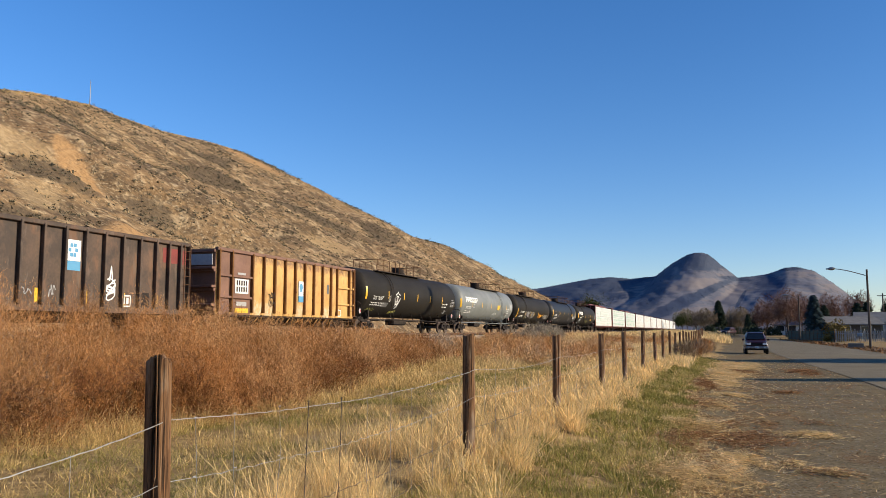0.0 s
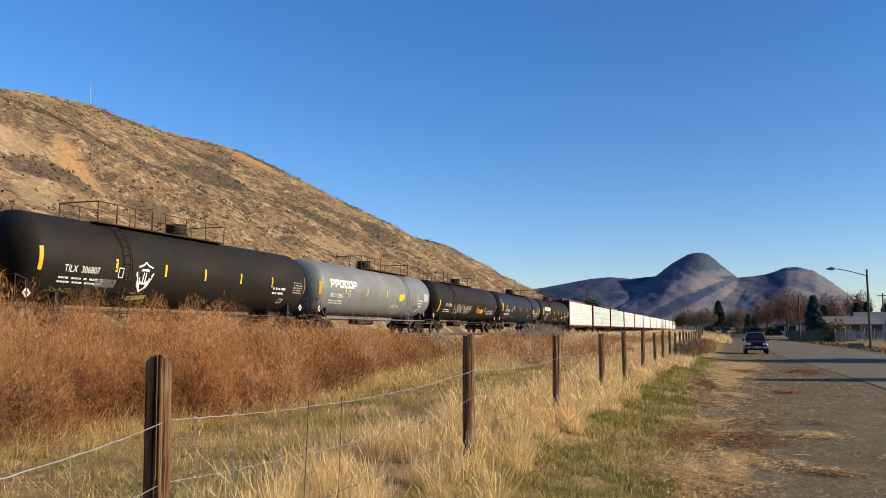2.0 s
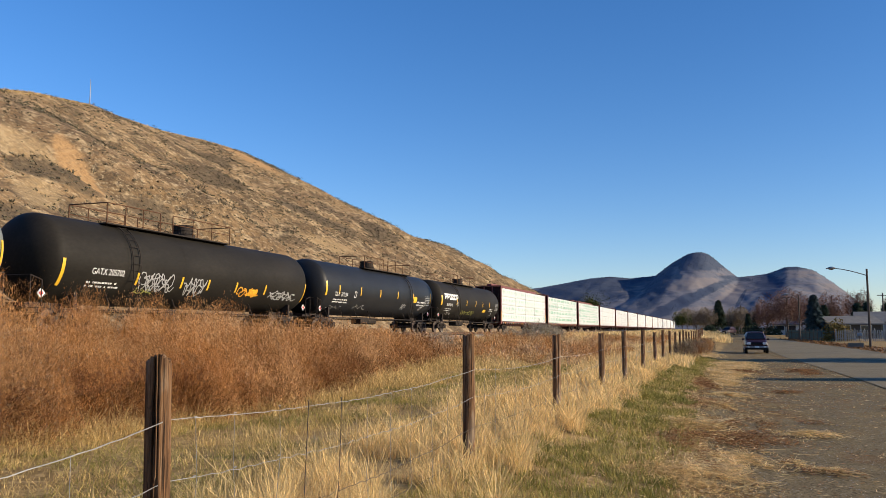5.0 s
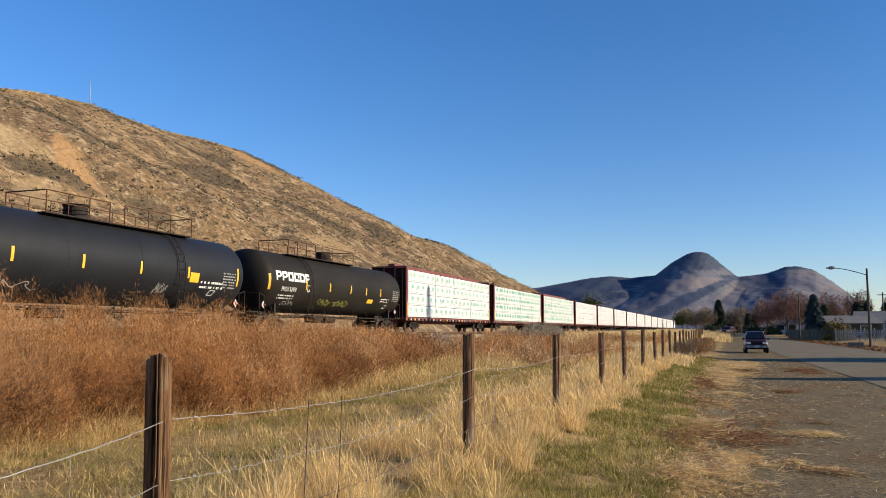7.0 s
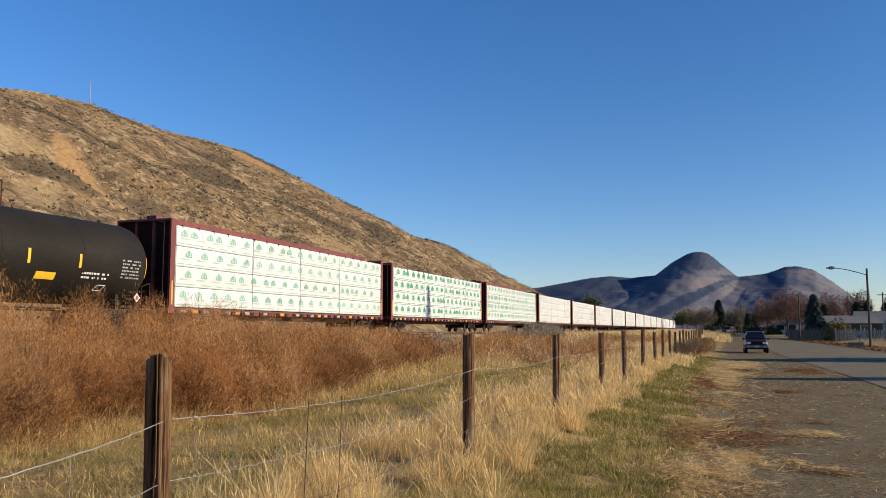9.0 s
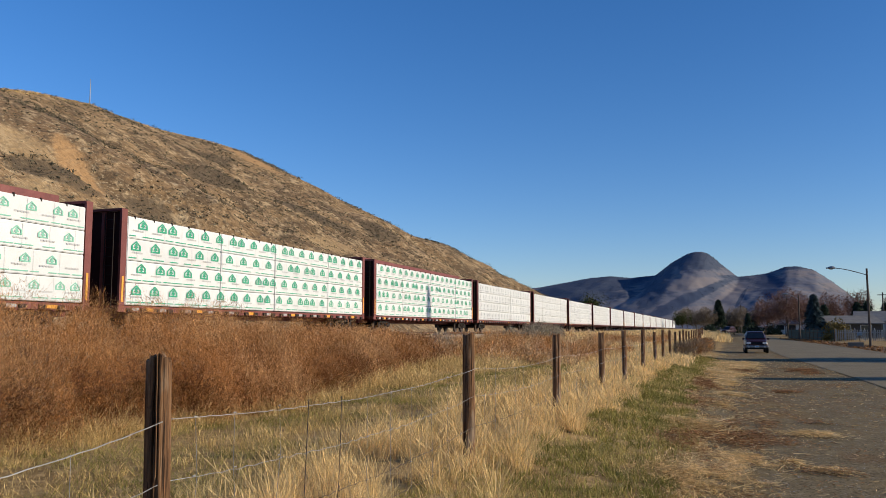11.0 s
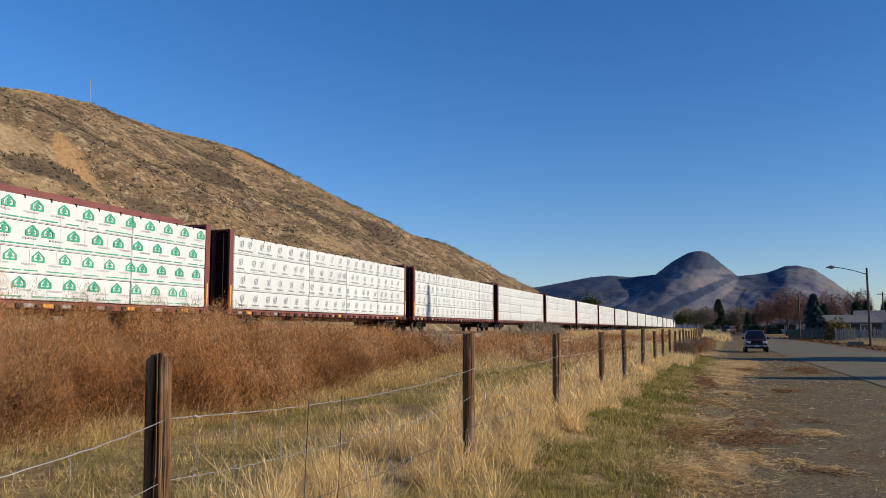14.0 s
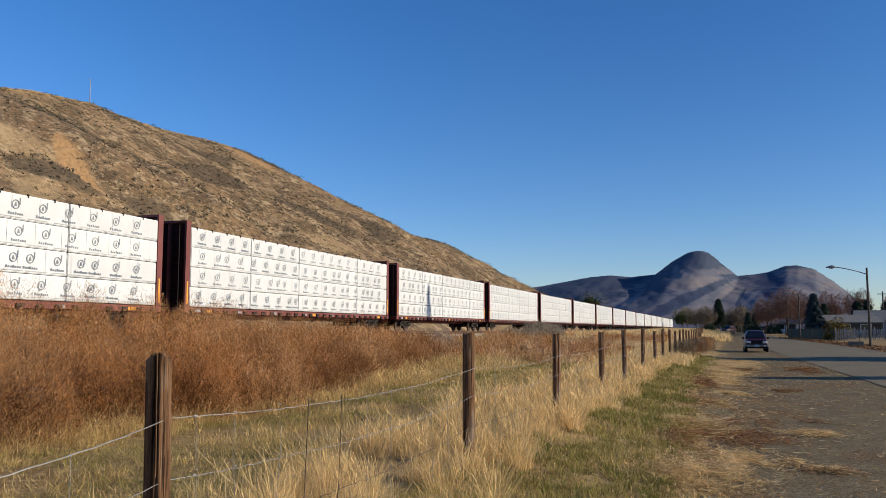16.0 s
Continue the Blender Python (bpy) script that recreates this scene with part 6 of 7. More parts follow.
drifts("straw_litter", ((0.05, 10.9, 0.42, 1.0), (0.1, 10.7, 0.36, 0.9), (0.25, 11.6, 0.45, 0.5), (0.2, 11.2, 0.35, 0.5), (-0.1, 9.6, 0.35, 0.6), (0.85, 11.4, 0.30, 0.22), (1.15, 10.9, 0.25, 0.2), (-0.45, 9.9, 0.4, 1.0), (-0.2, 19.3, 0.35, 0.7), (0.1, 22.5, 0.4, 0.7), (-0.1, 28, 0.45, 2.2), (0.1, 34, 0.7, 3.2), (0.5, 42, 0.9, 4.5), (-0.6, 14.8, 0.4, 1.2), (1.3, 14.6, 0.4, 0.4), (2.4, 12.4, 0.3, 0.15), (1.9, 9.7, 0.3, 0.1)),
       9000, 16000, 0.12, 0.0070, M["grass"], "pale straw strewn in drifts over the shoulder")
drifts("straw_stalks", ((0.1, 10.9, 0.5, 1.0), (-0.2, 9.7, 0.4, 0.6), (0.3, 11.9, 0.5, 0.5), (0.9, 11.2, 0.4, 0.3), (-0.3, 14.5, 0.5, 1.5)), 520, 260, 0.34, 0.011, M["grass"], "long pale stalks lying over the straw")
drifts("leaf_litter", ((0.2, 13.9, 0.6, 0.9), (0.5, 13.0, 0.5, 0.6), (-0.15, 11.0, 0.5, 1.4), (1.15, 10.9, 0.45, 0.3), (0.6, 11.6, 0.5, 0.4), (-0.45, 13, 0.5, 1.6), (0.3, 15.8, 0.5, 0.8), (1.3, 16.5, 0.5, 0.25), (-0.35, 19.4, 0.5, 1.2), (1.6, 24.3, 0.4, 0.5), (3.1, 37, 0.6, 2.6), (0.6, 36, 0.6, 2.0), (2.9, 11.0, 0.3, 0.25), (3.5, 20, 0.4, 0.4), (-0.5, 26, 0.4, 3)),
       5200, 34000, 0.045, 0.012, M["leafbrown"], "rusty dead leaves drifted on the shoulder")
litter("gravel_chips", 15000, -0.3, 4.5, 3.5, 30, -0.6, 87, 0.016, 0.012, M["plate"], "loose pale gravel chips")

# sagebrush by the track
sb = [(-17.2, 76, 1.0, 1.2), (-17.8, 79, 1.4, 1.6), (-17.4, 82, 1.5, 1.75), (-18.2, 85, 1.6, 1.8), (-17.6, 88, 1.5, 1.6), (-18.4, 91, 1.3, 1.4), (-18.3, 73, 1.1, 1.1), (-18.6, 96, 1.2, 1.2), (-14.8, 36, 0.8, 0.9), (-13.5, 39, 0.8, 0.8), (-14.4, 42, 0.9, 0.9)]
sx_, sy_, sr_, sh_ = (np.array(c) for c in zip(*sb))
tagged(shell_twigs("sagebrush_clump", place(sx_, sy_), sr_, sh_, 1500, 0.3, 0.03, M["palesage"], 0.3), "pale grey sagebrush clumps beside the track", "sagebrush", kind="stuff")
tagged(cores("sagebrush_clump", place(sx_, sy_), sr_ * 0.6, sh_ * 0.6, M["sage"]), "pale grey sagebrush clumps beside the track", "sagebrush", kind="stuff")

# ---- trees ----
def conifer(name, label, x, y, h, w, material, count=5200, leaf=0.5, seed=1, lift=0.12):
    t = thing(name, label, "tree")
    g = float(ground_z(x, y))
    bm = bmesh.new()
    tube(bm, (0, 0, -0.2), (0, 0, h * 0.95), min(0.25, 0.02 * h), 7, 0.02)
    part("trunk", bm, M["bark"], t)
    r = np.random.default_rng(seed)
    k = r.random(count) ** 0.75
    z = h * (lift + (1 - lift) * k)
    layer = 0.75 + 0.25 * np.abs(np.sin(k * h * 2.4))
    a = r.uniform(0, math.tau, count)
    lob = 1 + 0.16 * np.sin(a * 5 + k * 20) + 0.1 * np.sin(a * 9 - k * 31)
    rad = w / 2 * (1 - k) ** 0.85 * layer * lob * r.uniform(0.35, 1.05, count)
    o = np.stack([rad * np.cos(a), rad * np.sin(a), z], 1)
    d = np.stack([np.cos(a), np.sin(a), -0.35 + r.normal(size=count) * 0.2], 1) * (leaf * r.uniform(0.5, 1.2, count))[:, None]
    s = np.stack([-np.sin(a), np.cos(a), r.normal(size=count) * 0.3], 1) * leaf * 0.28
    v = np.stack([o - s, o + s, o + d], 1).reshape(-1, 3)
    c = tri_mesh("crown", v, np.arange(count * 3).reshape(-1, 3), material)
    c.parent = t
    t.location = (x, y, g)
    return t


def bare_tree(name, label, x, y, h, w, bark, twigmat, seed=1, leaves=0, twig=1400, tw=0.03):
    """Trunk, forking limbs, a haze of fine twigs and any leaves left."""
    t = thing(name, label, "tree")
    r = random.Random(seed)
    bm, tips = bmesh.new(), []

    def grow(p, d, ln, rad, depth):
        q = p + d * ln
        tube(bm, p, q, rad, 5 if depth < 2 else 4, rad * 0.65, caps=False)
        if depth >= 4:
            tips.append((q, d))
            return
        tips.append((q, d)) if depth > 1 else None
        for _ in range(3 if depth < 3 else 2):
            e = (d + Vector((r.uniform(-1, 1) * w / h * 1.3, r.uniform(-1, 1) * w / h * 1.3, r.uniform(0.1, 0.8)))).normalized()
            grow(q, e, ln * r.uniform(0.62, 0.85), rad * 0.6, depth + 1)

    grow(Vector((0, 0, -0.1)), Vector((0, 0, 1)), h * 0.22, h * 0.014, 0)
    part("trunk", bm, bark, t)
    g = np.random.default_rng(seed)
    base = np.array([tuple(p) for p, d in tips])
    i = g.integers(0, len(base), twig)
    o = base[i] + g.normal(size=(twig, 3)) * h * 0.08
    dome = g.normal(size=(twig, 3))
    dome *= (g.random((twig, 1)) ** 0.45) / np.linalg.norm(dome, axis=1)[:, None]
    loose = g.random(twig) < 0.6
    o[loose] = (np.array([0, 0, h * 0.63]) + dome * np.array([w * 0.48, w * 0.48, h * 0.36]) * (1 + 0.15 * np.sin(dome[:, :1] * 7 + seed)))[loose]
    d = g.normal(size=(twig, 3)) * h * 0.05 + np.array([0, 0, h * 0.02])
    s = g.normal(size=(twig, 3)) * tw
    c = tri_mesh("crown", np.stack([o - s, o + s, o + d], 1).reshape(-1, 3), np.arange(twig * 3).reshape(-1, 3), twigmat)
    c.parent = t
    if leaves:
        i = g.integers(0, len(base), leaves)
        o = base[i] + g.normal(size=(leaves, 3)) * h * 0.06
        e1, e2 = g.normal(size=(leaves, 3)) * h * 0.025, g.normal(size=(leaves, 3)) * h * 0.025
        c = tri_mesh("foliage", np.stack([o, o + e1, o + e2], 1).reshape(-1, 3), np.arange(leaves * 3).reshape(-1, 3), M["foliage"])
        c.parent = t
    t.location = (x, y, float(ground_z(x, y)))
    return t


def shrub(name, label, x, y, r, h, material, count=900, leaf=0.3, seed=1):
    t = thing(name, label, "shrub")
    bm = bmesh.new()
    for k in range(5):
        tube(bm, (0, 0, -0.1), (r * 0.4 * math.cos(k * 1.26), r * 0.4 * math.sin(k * 1.26), h * 0.5), 0.04 * r, 4, 0.01)
    part("stem", bm, M["bark"], t)
    g = np.random.default_rng(seed)
    d = g.normal(size=(count, 3))
    d /= np.linalg.norm(d, axis=1)[:, None]
    d[:, 2] = np.abs(d[:, 2])
    q = g.uniform(0.5, 1, (count, 1)) * (1 + 0.18 * np.sin(d[:, :1] * 7 + d[:, 1:2] * 5))
    o = d * q * np.array([r, r, h]) * 0.95
    e1, e2 = g.normal(size=(count, 3)) * leaf * 0.5, g.normal(size=(count, 3)) * leaf * 0.5
    c = tri_mesh("crown", np.stack([o, o + e1, o + e2], 1).reshape(-1, 3), np.arange(count * 3).reshape(-1, 3), material)
    c.parent = t
    t.location = (x, y, float(ground_z(x, y)))
    return t


M.update(
    bark=pmat("grey_brown_bark", [(0.05, 0.04, 0.03), (0.12, 0.09, 0.07)], 4, 0.9, bump=0.4),
    spruce=pmat("spruce_needles", [(0.030, 0.045, 0.028), (0.05, 0.068, 0.04)], 0.8, 0.8, bump=0, vary=0.4),
    bluespruce=pmat("blue_spruce_needles", [(0.042, 0.066, 0.066), (0.08, 0.11, 0.11)], 0.8, 0.8, bump=0, vary=0.4),
    foliage=pmat("olive_foliage", [(0.035, 0.045, 0.012), (0.075, 0.085, 0.025)], 0.6, 0.8, bump=0, vary=0.4),
    autumn=pmat("autumn_foliage", [(0.14, 0.10, 0.03), (0.22, 0.16, 0.05)], 0.6, 0.8, bump=0, vary=0.4),
    twigred=pmat("red_brown_twigs", [(0.155, 0.086, 0.062), (0.245, 0.145, 0.105)], 1, 0.9, bump=0, vary=0.3),
    twiggrey=pmat("grey_brown_twigs", [(0.165, 0.128, 0.085), (0.265, 0.205, 0.140)], 1, 0.9, bump=0, vary=0.3),
    pole=pmat("weathered_pole", [(0.07, 0.055, 0.045), (0.14, 0.115, 0.09)], 3, 0.85, stretch=(3, 3, 0.2)),
    steel=pmat("dull_grey_steel", [(0.22, 0.22, 0.22), (0.34, 0.34, 0.33)], 3, 0.5, 0.6, bump=0),
    glass=pmat("dark_car_glass", [(0.01, 0.012, 0.014), (0.016, 0.018, 0.02)], 2, 0.06, bump=0),
    lens=pmat("lamp_lens", [(0.62, 0.62, 0.60), (0.75, 0.75, 0.72)], 2, 0.12, bump=0),
    maroon=pmat("dark_maroon_paint", [(0.022, 0.004, 0.007), (0.032, 0.007, 0.010)], 2, 0.35, bump=0, spec=0.25),
    silver=pmat("silver_grey_cladding", [(0.20, 0.20, 0.20), (0.28, 0.28, 0.275)], 2, 0.45, 0.3, bump=0),
    tyre=pmat("tyre_rubber", [(0.012, 0.012, 0.012), (0.022, 0.022, 0.022)], 6, 0.85, bump=0.2),
    roofing=pmat("grey_shingles", [(0.135, 0.130, 0.120), (0.215, 0.205, 0.190)], 1.5, 0.9, bump=0.4, vary=0.1),
    siding=pmat("pale_siding", [(0.55, 0.54, 0.50), (0.66, 0.65, 0.61)], 1, 0.7, bump=0.1),
    greysiding=pmat("grey_siding", [(0.20, 0.21, 0.22), (0.28, 0.29, 0.30)], 1, 0.7, bump=0.1),
    pane=pmat("window_pane", [(0.02, 0.025, 0.03), (0.03, 0.035, 0.04)], 1, 0.08, bump=0),
    slat=pmat("grey_slats", [(0.22, 0.22, 0.20), (0.32, 0.32, 0.29)], 1.5, 0.7, vary=0.15),
    teal=pmat("teal_green_boards", [(0.020, 0.056, 0.048), (0.034, 0.08, 0.068)], 1.5, 0.7, vary=0.12),
    verge_dirt=pmat("leafy_brown_earth", [(0.09, 0.055, 0.03), (0.17, 0.105, 0.055), (0.26, 0.17, 0.085)], 1.5, 0.95, bump=0.6),
    mailblue=pmat("faded_blue_paint", [(0.10, 0.16, 0.22), (0.15, 0.21, 0.27)], 2, 0.5, bump=0),
    # wall colour darkened to hold the shade under the bungalow's porch
    shadesiding=pmat("shaded_brown_siding", [(0.055, 0.050, 0.045), (0.085, 0.078, 0.070)], 1, 0.8, bump=0.1),
    concrete=pmat("rough_concrete", [(0.13, 0.118, 0.095), (0.20, 0.182, 0.150)], 2, 0.9, bump=0.5),
)

conifer("blue_spruce", "dense blue-green spruce beside a house", 12.0, 125, 6.2, 3.4, M["bluespruce"], 5200, 0.5, 1)
conifer("conifer", "tall dark conifer by the roadside", -0.9, 200, 7.6, 4.6, M["spruce"], 3600, 0.6, 2)
for i, (x, y, h, w) in enumerate(((21.0, 150, 5.5, 3.6), (23.2, 155, 5.8, 3.4), (25.2, 150, 5.4, 3.4), (27.5, 155, 5.6, 3.6), (41.5, 190, 7.4, 4.0))):
    conifer("conifer", "dark conifer behind the houses", x, y, h, w, M["spruce"], 1800, 0.6, 5 + i)
for i, (x, y, h, w) in enumerate(((10.0, 150, 8.0, 8.5), (13.2, 158, 7.4, 7.0), (7.5, 165, 6.6, 6.0), (20.0, 175, 8.0, 6.5), (25.5, 180, 8.6, 6), (30.5, 170, 7.5, 5))):
    bare_tree("bare_tree", "leafless red-brown tree in a yard", x, y, h, w, M["bark"], M["twigred"], 20 + i, 0, 7000, 0.019)
for i, (x, y, h, w) in enumerate(((-3.6, 190, 5.5, 5), (-6.2, 210, 5.0, 6), (1.0, 205, 5.2, 6), (3.2, 195, 6.0, 6), (4.6, 215, 6.0, 6), (6.2, 190, 5.0, 5), (-9.5, 240, 6.5, 7))):
    bare_tree("bare_tree", "leafless grey-brown roadside tree", x, y, h, w, M["bark"], M["twiggrey"], 40 + i, 0, 6000, 0.024)
bare_tree("leafy_tree", "broad olive-green tree beyond the track", -38.5, 260, 13.5, 12, M["bark"], M["foliage"], 60, 5200, 1200)
bare_tree("leafy_tree", "dark olive tree near the bend of the line", -14.8, 330, 9.0, 9, M["bark"], M["foliage"], 61, 4600, 1200)
bare_tree("leafy_tree", "olive tree near the bend of the line", -10.5, 335, 7.0, 8, M["bark"], M["foliage"], 62, 3200, 1000)
for i, (x, y, h, w, kind) in enumerate(((-9.2, 205, 5.0, 6.0, "foliage"), (-1.6, 214, 4.6, 4.5, "foliage"), (1.6, 196, 4.2, 2.2, "spruce"), (5.0, 184, 4.4, 2.0, "spruce"), (6.4, 186, 4.2, 2.0, "spruce"), (16.0, 150, 5.2, 3.4, "spruce"))):
    if kind == "spruce":
        conifer("conifer", "dark columnar evergreen at the end of the road", x, y, h, w, M["spruce"], 1600, 0.5, 80 + i, 0.04)
    else:
        bare_tree("leafy_tree", "olive-brown roadside tree still in leaf", x, y, h, w, M["bark"], M["foliage"], 80 + i, 2600, 1500)
shrub("yellowing_shrub", "yellow-green autumn shrub by the fence", 13.4, 112, 1.9, 2.6, M["autumn"], 1500, 0.35, 3)
for i, (x, y, r, h) in enumerate(((6.0, 180, 2.2, 2.2), (9.0, 172, 2.0, 2.0), (3.0, 210, 2.5, 2.6), (-2.5, 170, 1.4, 1.6))):
    shrub("dark_hedge", "dark evergreen shrub at the roadside", x, y, r, h, M["spruce"], 900, 0.4, 9 + i)
for i, (x, y, r, h) in enumerate(((-1.9, 44, 0.7, 0.75), (-1.8, 47, 0.7, 0.6), (-1.6, 51, 0.8, 0.85), (-1.4, 55, 0.8, 0.9), (-1.2, 60, 0.8, 0.9))):
    tw = twigs("fence_bush", place(np.array([x]), np.array([y])), np.array([r]), np.array([h]), 1800, 0.3, 0.014, M["kochia"] if i % 2 else M["twiggrey"])
    tagged(tw, "scrubby dead bush grown through the fence", "bush")


# ---- poles, lamps ----
def street_lamp(x, y, h, arm, r=0.11):
    t = thing("street_lamp", "timber pole with a curved arm street lamp", "street lamp")
    bm = bmesh.new()
    tube(bm, (0, 0, -0.3), (0, 0, h), r, 12, r * 0.75)
    part("pole", bm, M["pole"], t)
    bm = bmesh.new()
    pts = [(-arm * k, 0, h - 0.6 + 0.72 * math.sin(k * 1.25) / math.sin(1.25)) for k in np.linspace(0, 1, 7)]
    pipe(bm, pts, 0.04, 6)
    part("arm", bm, M["steel"], t)
    bm = bmesh.new()
    p = Vector(pts[-1])
    for k in range(6):
        u = k / 5
        tube(bm, p + Vector((0.1 - 0.13 * k, 0, 0.02 - 0.004 * k)), p + Vector((0.1 - 0.13 * (k + 1), 0, 0.016 - 0.004 * k)), 0.06 + 0.1 * math.sin(math.pi * u), 8, 0.06 + 0.1 * math.sin(math.pi * min(1, u + 0.2)))
    part("lamp_head", bm, M["steel"], t)
    t.location = (x, y, float(ground_z(x, y)))
    return t


street_lamp(12.55, 83, 7.15, 2.7)
street_lamp(9.4, 116, 5.9, 1.3, 0.11)
for x, y, h in ((3.9, 200, 6.5), (24.5, 148, 7.0), (10.3, 150, 7.0)):
    t = thing("utility_pole", "plain weathered timber pole", "utility pole")
    bm = bmesh.new()
    tube(bm, (0, 0, -0.3), (0, 0, h), 0.14, 8, 0.1)
    part("pole", bm, M["pole"], t)
    bm = bmesh.new()
    box(bm, (0, 0, h - 0.4), (1.6, 0.1, 0.12))
    part("crossarm", bm, M["pole"], t)
    t.location = (x, y, float(ground_z(x, y)))
mast = thing("radio_mast", "thin radio mast on the hilltop", "mast")
bm = bmesh.new()
tube(bm, (0, 0, -1), (0, 0, 6.3), 0.13, 6, 0.06)
part("pole", bm, M["plate"], mast)
mast.location = (-136.1, 148, 52.9)

# trees and a tall pole standing off to the side, whose shade crosses the road
conifer("conifer", "spreading spruce in a front yard", 19.0, 54.3, 8.0, 12.0, M["spruce"], 9000, 0.9, 71, 0.05)
conifer("conifer", "slender spruce in a front yard", 15.5, 34.6, 5.6, 4.2, M["spruce"], 3600, 0.6, 72, 0.05)
conifer("tall_pine", "tall bare-trunked pine with a small crown", 18.0, 71.9, 20.6, 1.7, M["spruce"], 650, 0.4, 73, 0.74)


EDGE = tuple((a, b - 0.3) for a, b in KERB)
tagged(strip("verge_strip", EDGE, tuple((a, b + 2.4) for a, b in KERB), 40, 126, 0.05, M["verge_dirt"], 7, 0.5, 0.5), "bare brown earth verge strewn with dead leaves", "verge", kind="structure")
qx = rng.uniform(-0.3, 2.4, 3500)
qy = rng.uniform(50, 126, 3500)
qx = qx + lerp(qy, KERB)
o = np.stack([qx, qy, ground_z(qx, qy) + 0.06], 1)
va = rng.normal(size=(3500, 3)) * 0.09
tagged(tri_mesh("leaf_litter", np.stack([o, o + va, o + rng.normal(size=(3500, 3)) * 0.09], 1).reshape(-1, 3), np.arange(10500).reshape(-1, 3), M["leafbrown"]), "dead brown leaves along the road edge", "litter", kind="stuff")


# ---- houses and yard fences ----
def house(label, x, y, w, d, eave, ridge, rz, wallmat, windows=2):
    t = thing("house", label, "house")
    bm = bmesh.new()
    box(bm, (0, 0, eave / 2 - 0.1), (w, d, eave + 0.2))
    part("wall", bm, wallmat, t)
    for e in (-1, 1):
        bm = bmesh.new()
        o = 0.5
        sl = (ridge - eave) / (d / 2)
        v = [bm.verts.new(p) for p in ((-w / 2 - o, e * (d / 2 + o), eave - o * sl), (w / 2 + o, e * (d / 2 + o), eave - o * sl), (w / 2 + o, 0, ridge), (-w / 2 - o, 0, ridge))]
        u = [bm.verts.new(q.co - Vector((0, 0, 0.16))) for q in v]
        bm.faces.new(v)
        bm.faces.new(u[::-1])
        for k in range(4):
            bm.faces.new((v[k], v[(k + 1) % 4], u[(k + 1) % 4], u[k]))
        part("roof", bm, M["roofing"], t)
        bm = bmesh.new()
        bm.faces.new([bm.verts.new(p) for p in ((e * w / 2, -d / 2, eave), (e * w / 2, d / 2, eave), (e * w / 2, 0, ridge - 0.15))])
        part("gable", bm, wallmat, t)
    for k in range(windows):
        xx = -w / 2 + w * (k + 0.7) / (windows + 0.4)
        bm = bmesh.new()
        box(bm, (xx, -d / 2 - 0.02, eave * 0.58), (1.5, 0.08, 1.1))
        win = part("window", bm, M["siding"], t)
        bm = bmesh.new()
        box(bm, (xx, -d / 2 - 0.07, eave * 0.58), (1.3, 0.03, 0.92))
        part("pane", bm, M["pane"], win)
    t.location = (x, y, float(ground_z(x, y)))
    t.rotation_euler = (0, 0, radians(rz))
    return t


house("low pale bungalow with a grey shingled roof", 16.4, 128, 6.5, 7, 2.2, 3.15, 12, M["shadesiding"])
house("low grey house with a broad shingled roof", 24.3, 140, 9.5, 8, 2.5, 3.9, -8, M["greysiding"])
house("small dark-roofed house by the line", -5.0, 232, 4.2, 5, 2.4, 4.2, 20, M["greysiding"], 1)
house("white house half hidden by trees", 11.5, 178, 5, 6, 2.3, 3.6, 5, M["siding"])


def board_fence(label, a, b, h, step, bw, material, postmat, posts):
    t = thing("yard_fence", label, "fence")
    a, b = Vector(a), Vector(b)
    n = int((b - a).length / step)
    d = (b - a).normalized()
    ang = math.atan2(d.y, d.x)
    bm = bmesh.new()
    box(bm, (0, 0, 0), (bw, 0.025, h))
    me = bpy.data.meshes.new("slat")
    bm.to_mesh(me)
    bm.free()
    me.materials.append(material)
    for k in range(n):
        p = a + d * step * (k + 0.5)
        o = new("slat", me)
        o.parent = t
        o.matrix_basis = Matrix.Translation((p.x, p.y, float(ground_z(p.x, p.y)) + h / 2 + 0.05)) @ Matrix.Rotation(ang, 4, "Z")
    for k in range(posts + 1):
        p = a + (b - a) * k / posts
        bm = bmesh.new()
        g = float(ground_z(p.x, p.y))
        tube(bm, (p.x, p.y - 0.06, g - 0.2), (p.x, p.y - 0.06, g + h + 0.25), 0.045, 6)
        part("post", bm, postmat, t)
    for z in (0.35, h - 0.25):
        bm = bmesh.new()
        for q0, q1 in ((a, b),):
            tube(bm, (q0.x, q0.y - 0.05, float(ground_z(q0.x, q0.y)) + z), (q1.x, q1.y - 0.05, float(ground_z(q1.x, q1.y)) + z), 0.03, 5)
        part("rail", bm, postmat, t)
    return t


board_fence("grey slatted yard fence with steel posts", (12.9, 110.0), (18.8, 107.0), 1.25, 0.22, 0.11, M["slat"], M["steel"], 6)
board_fence("grey slatted yard fence with steel posts", (18.8, 107.0), (25.0, 103.5), 1.25, 0.22, 0.11, M["slat"], M["steel"], 5)
board_fence("dull teal board fence along the yards", (12.8, 110.6), (8.7, 126.0), 1.25, 0.2, 0.19, M["teal"], M["pole"], 12)

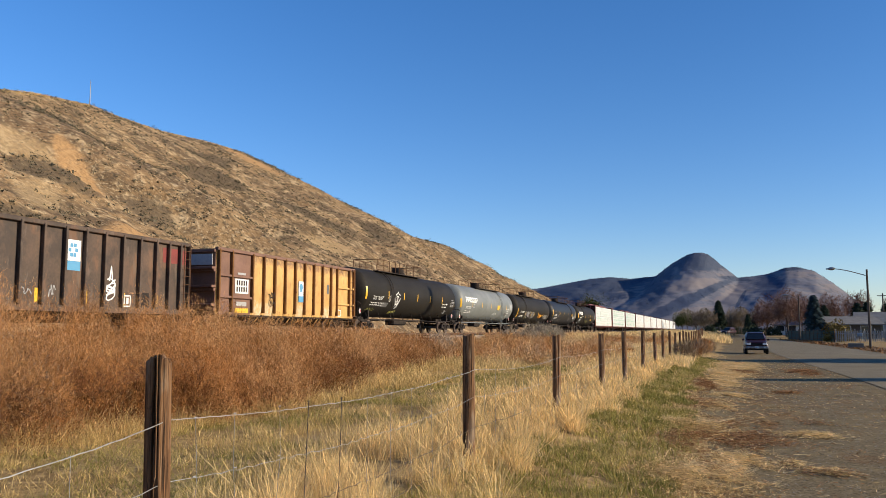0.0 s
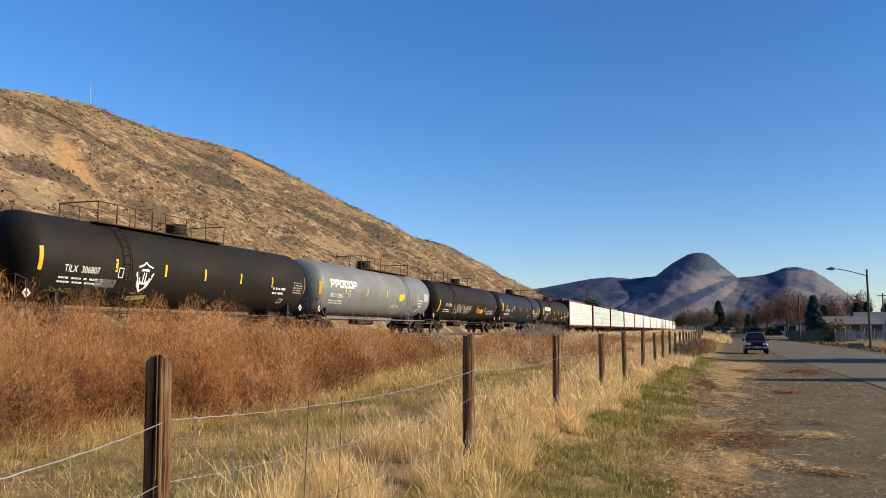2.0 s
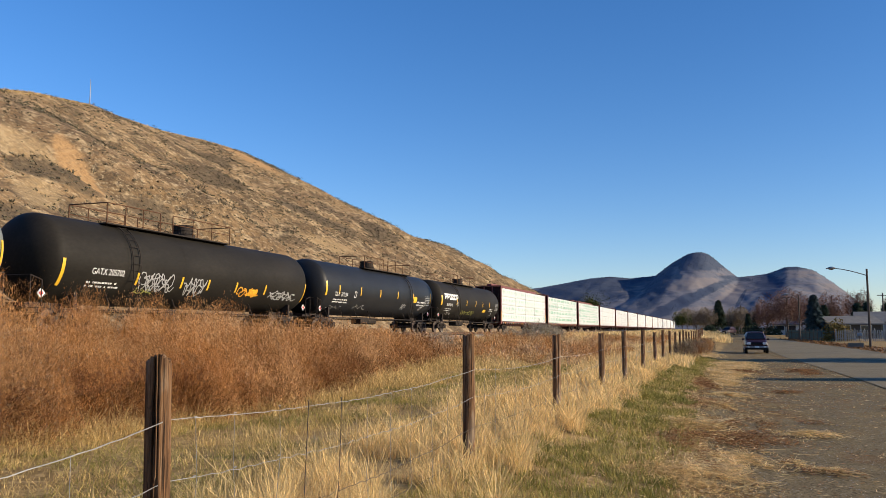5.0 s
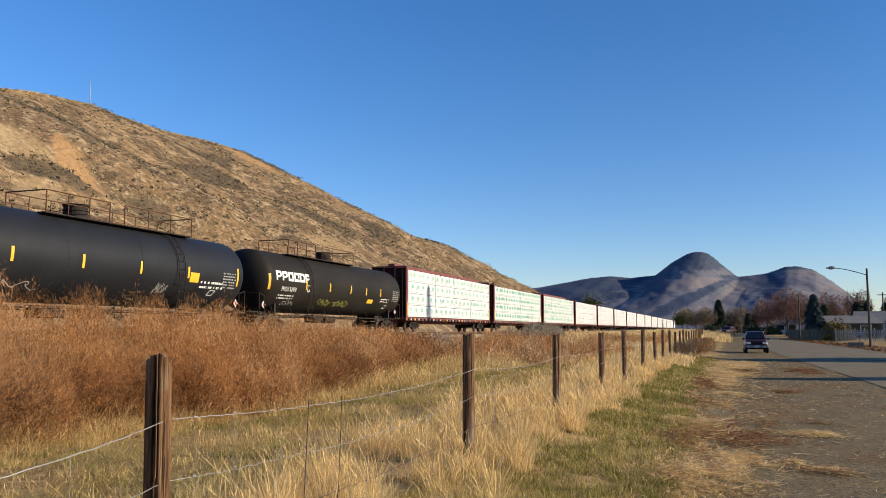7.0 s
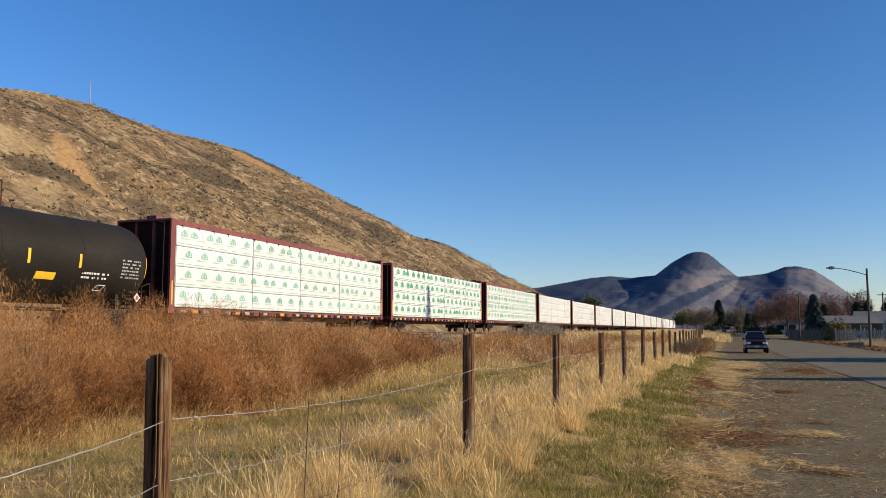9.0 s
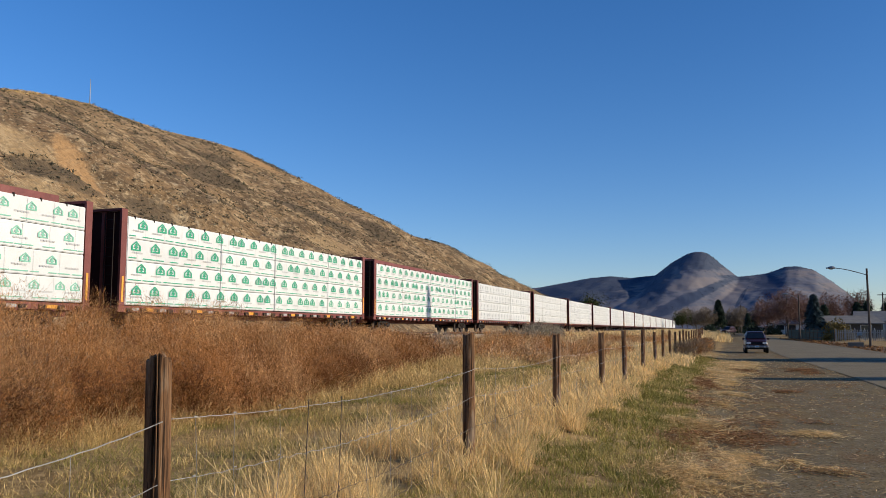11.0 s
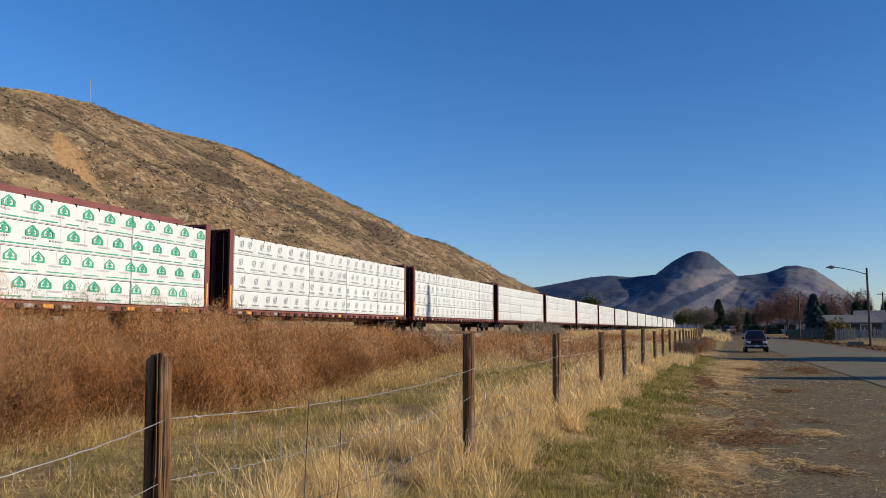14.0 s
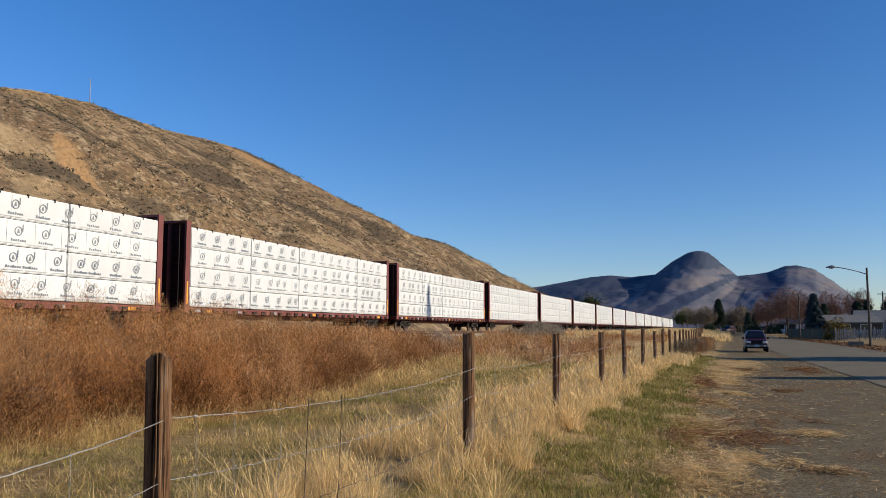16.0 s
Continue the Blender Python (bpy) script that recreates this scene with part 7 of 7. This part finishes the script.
t = thing("concrete_block", "rough grey concrete block on the verge", "concrete block")
bm = bmesh.new()
box(bm, (0, 0, 0.22), (1.3, 0.6, 0.5))
part("block", bm, M["concrete"], t, bevel=0.05)
t.location = (11.5, 84.0, float(ground_z(11.5, 84.0)))
t = thing("mailbox", "pale blue mailbox on a thin post", "mailbox")
bm = bmesh.new()
tube(bm, (0, 0, -0.1), (0, 0, 0.95), 0.04, 6)
part("post", bm, M["pole"], t)
bm = bmesh.new()
box(bm, (0, 0, 1.1), (0.45, 0.3, 0.32))
part("box", bm, M["mailblue"], t, bevel=0.05)
t.location = (12.7, 90.0, float(ground_z(12.7, 90.0)))


# ---- parked cars ----
def parked_suv(label, x, y, rz, paint, lower):
    """Small sport-utility car; its nose points to -y before turning."""
    t = thing("parked_car", label, "car", "parked cars")

    def loft(sections):
        bm = bmesh.new()
        rows = []
        for y_, z0, z1, w0, w1 in sections:
            rows.append([bm.verts.new(p) for p in ((-w0, y_, z0), (-w0 * 1.01, y_, (z0 + z1) / 2), (-w1, y_, z1), (-w1 * 0.5, y_, z1 + 0.02), (w1 * 0.5, y_, z1 + 0.02), (w1, y_, z1), (w0 * 1.01, y_, (z0 + z1) / 2), (w0, y_, z0))])
        for a, b in zip(rows, rows[1:]):
            for k in range(8):
                bm.faces.new((a[k], a[(k + 1) % 8], b[(k + 1) % 8], b[k]))
        bm.faces.new(rows[0][::-1])
        bm.faces.new(rows[-1])
        bmesh.ops.recalc_face_normals(bm, faces=bm.faces)
        return bm

    body = part("body", loft(((-2.08, 0.50, 0.86, 0.74, 0.66), (-1.95, 0.42, 0.95, 0.84, 0.74), (-1.2, 0.40, 1.05, 0.87, 0.78), (-0.85, 0.40, 1.10, 0.87, 0.80), (1.6, 0.40, 1.12, 0.87, 0.82), (2.0, 0.45, 1.08, 0.84, 0.78), (2.06, 0.5, 1.0, 0.8, 0.74))), paint, t, bevel=0.03, smooth=False)
    part("cabin", loft(((-0.95, 1.05, 1.10, 0.79, 0.72), (-0.30, 1.06, 1.66, 0.78, 0.58), (0.2, 1.06, 1.72, 0.78, 0.60), (1.5, 1.06, 1.70, 0.78, 0.60), (2.0, 1.04, 1.14, 0.76, 0.70))), paint, t)
    bm = bmesh.new()
    bm.faces.new([bm.verts.new(p) for p in ((-0.70, -0.97, 1.16), (0.70, -0.97, 1.16), (0.55, -0.43, 1.63), (-0.55, -0.43, 1.63))])
    part("windscreen", bm, M["glass"], t)
    for sx in (-1, 1):
        for y0, y1 in ((-0.45, 0.35), (0.45, 1.2), (1.28, 1.75)):
            bm = bmesh.new()
            bm.faces.new([bm.verts.new(p) for p in ((sx * 0.785, y0 - (0.15 if y0 < 0 else 0), 1.14), (sx * 0.785, y1, 1.14), (sx * 0.62, y1, 1.60), (sx * 0.62, y0 + 0.18, 1.60))])
            part("side_window", bm, M["glass"], t)
        bm = bmesh.new()
        box(bm, (sx * 0.95, -0.62, 1.12), (0.2, 0.12, 0.15))
        part("mirror", bm, paint, t, bevel=0.03)
        bm = bmesh.new()
        box(bm, (sx * 0.60, -2.06, 0.80), (0.32, 0.12, 0.17))
        part("headlight", bm, M["lens"], t, bevel=0.03)
        bm = bmesh.new()
        box(bm, (sx * 0.60, -2.12, 0.52), (0.16, 0.06, 0.12))
        part("fog_light", bm, M["lens"], t)
        bm = bmesh.new()
        box(bm, (sx * 0.72, 2.04, 0.95), (0.14, 0.06, 0.3))
        part("tail_light", bm, M["placard"], t)
        bm = bmesh.new()
        box(bm, (sx * 0.885, 0, 0.45), (0.03, 3.3, 0.18))
        part("sill_cladding", bm, lower, t)
        for yy in (-1.3, 1.25):
            bm = bmesh.new()
            tube(bm, (sx * 0.68, yy, 0.335), (sx * 0.885, yy, 0.335), 0.335, 20)
            wheel = part("wheel", bm, M["tyre"], t)
            bm = bmesh.new()
            tube(bm, (sx * 0.885, yy, 0.335), (sx * 0.9, yy, 0.335), 0.21, 14)
            part("rim", bm, M["silver"], wheel)
        bm = bmesh.new()
        pipe(bm, [(sx * 0.55, -0.1, 1.72), (sx * 0.55, 0, 1.79), (sx * 0.55, 1.4, 1.79), (sx * 0.55, 1.5, 1.72)], 0.02)
        part("roof_rail", bm, M["tyre"], t)
    bm = bmesh.new()
    box(bm, (0, -2.08, 0.52), (1.72, 0.14, 0.17))
    part("bumper", bm, lower, t, bevel=0.05)
    bm = bmesh.new()
    box(bm, (0, -2.09, 0.79), (0.8, 0.06, 0.13))
    part("grille", bm, M["tyre"], t)
    bm = bmesh.new()
    box(bm, (0, -2.165, 0.53), (0.32, 0.02, 0.14))
    part("number_plate", bm, M["white"], t, "white plate with a plain bar")
    bm = bmesh.new()
    box(bm, (0, -2.178, 0.53), (0.24, 0.008, 0.05))
    part("plate_bar", bm, M["blue"], t)
    bm = bmesh.new()
    box(bm, (0, -2.06, 0.38), (1.5, 0.1, 0.14))
    part("air_dam", bm, M["tyre"], t)
    t.matrix_basis = pose(x, y, float(ground_z(x, y)) + 0.02, 0, 0, rz) @ Matrix.Scale(0.92, 4)
    return t


parked_suv("dark maroon sport-utility car with silver bumper on the shoulder", 2.25, 66.3, 1, M["maroon"], M["silver"])
parked_suv("dark red sport-utility car parked on the verge", 0.9, 168, -25, M["maroon"], M["tyre"])

motions()
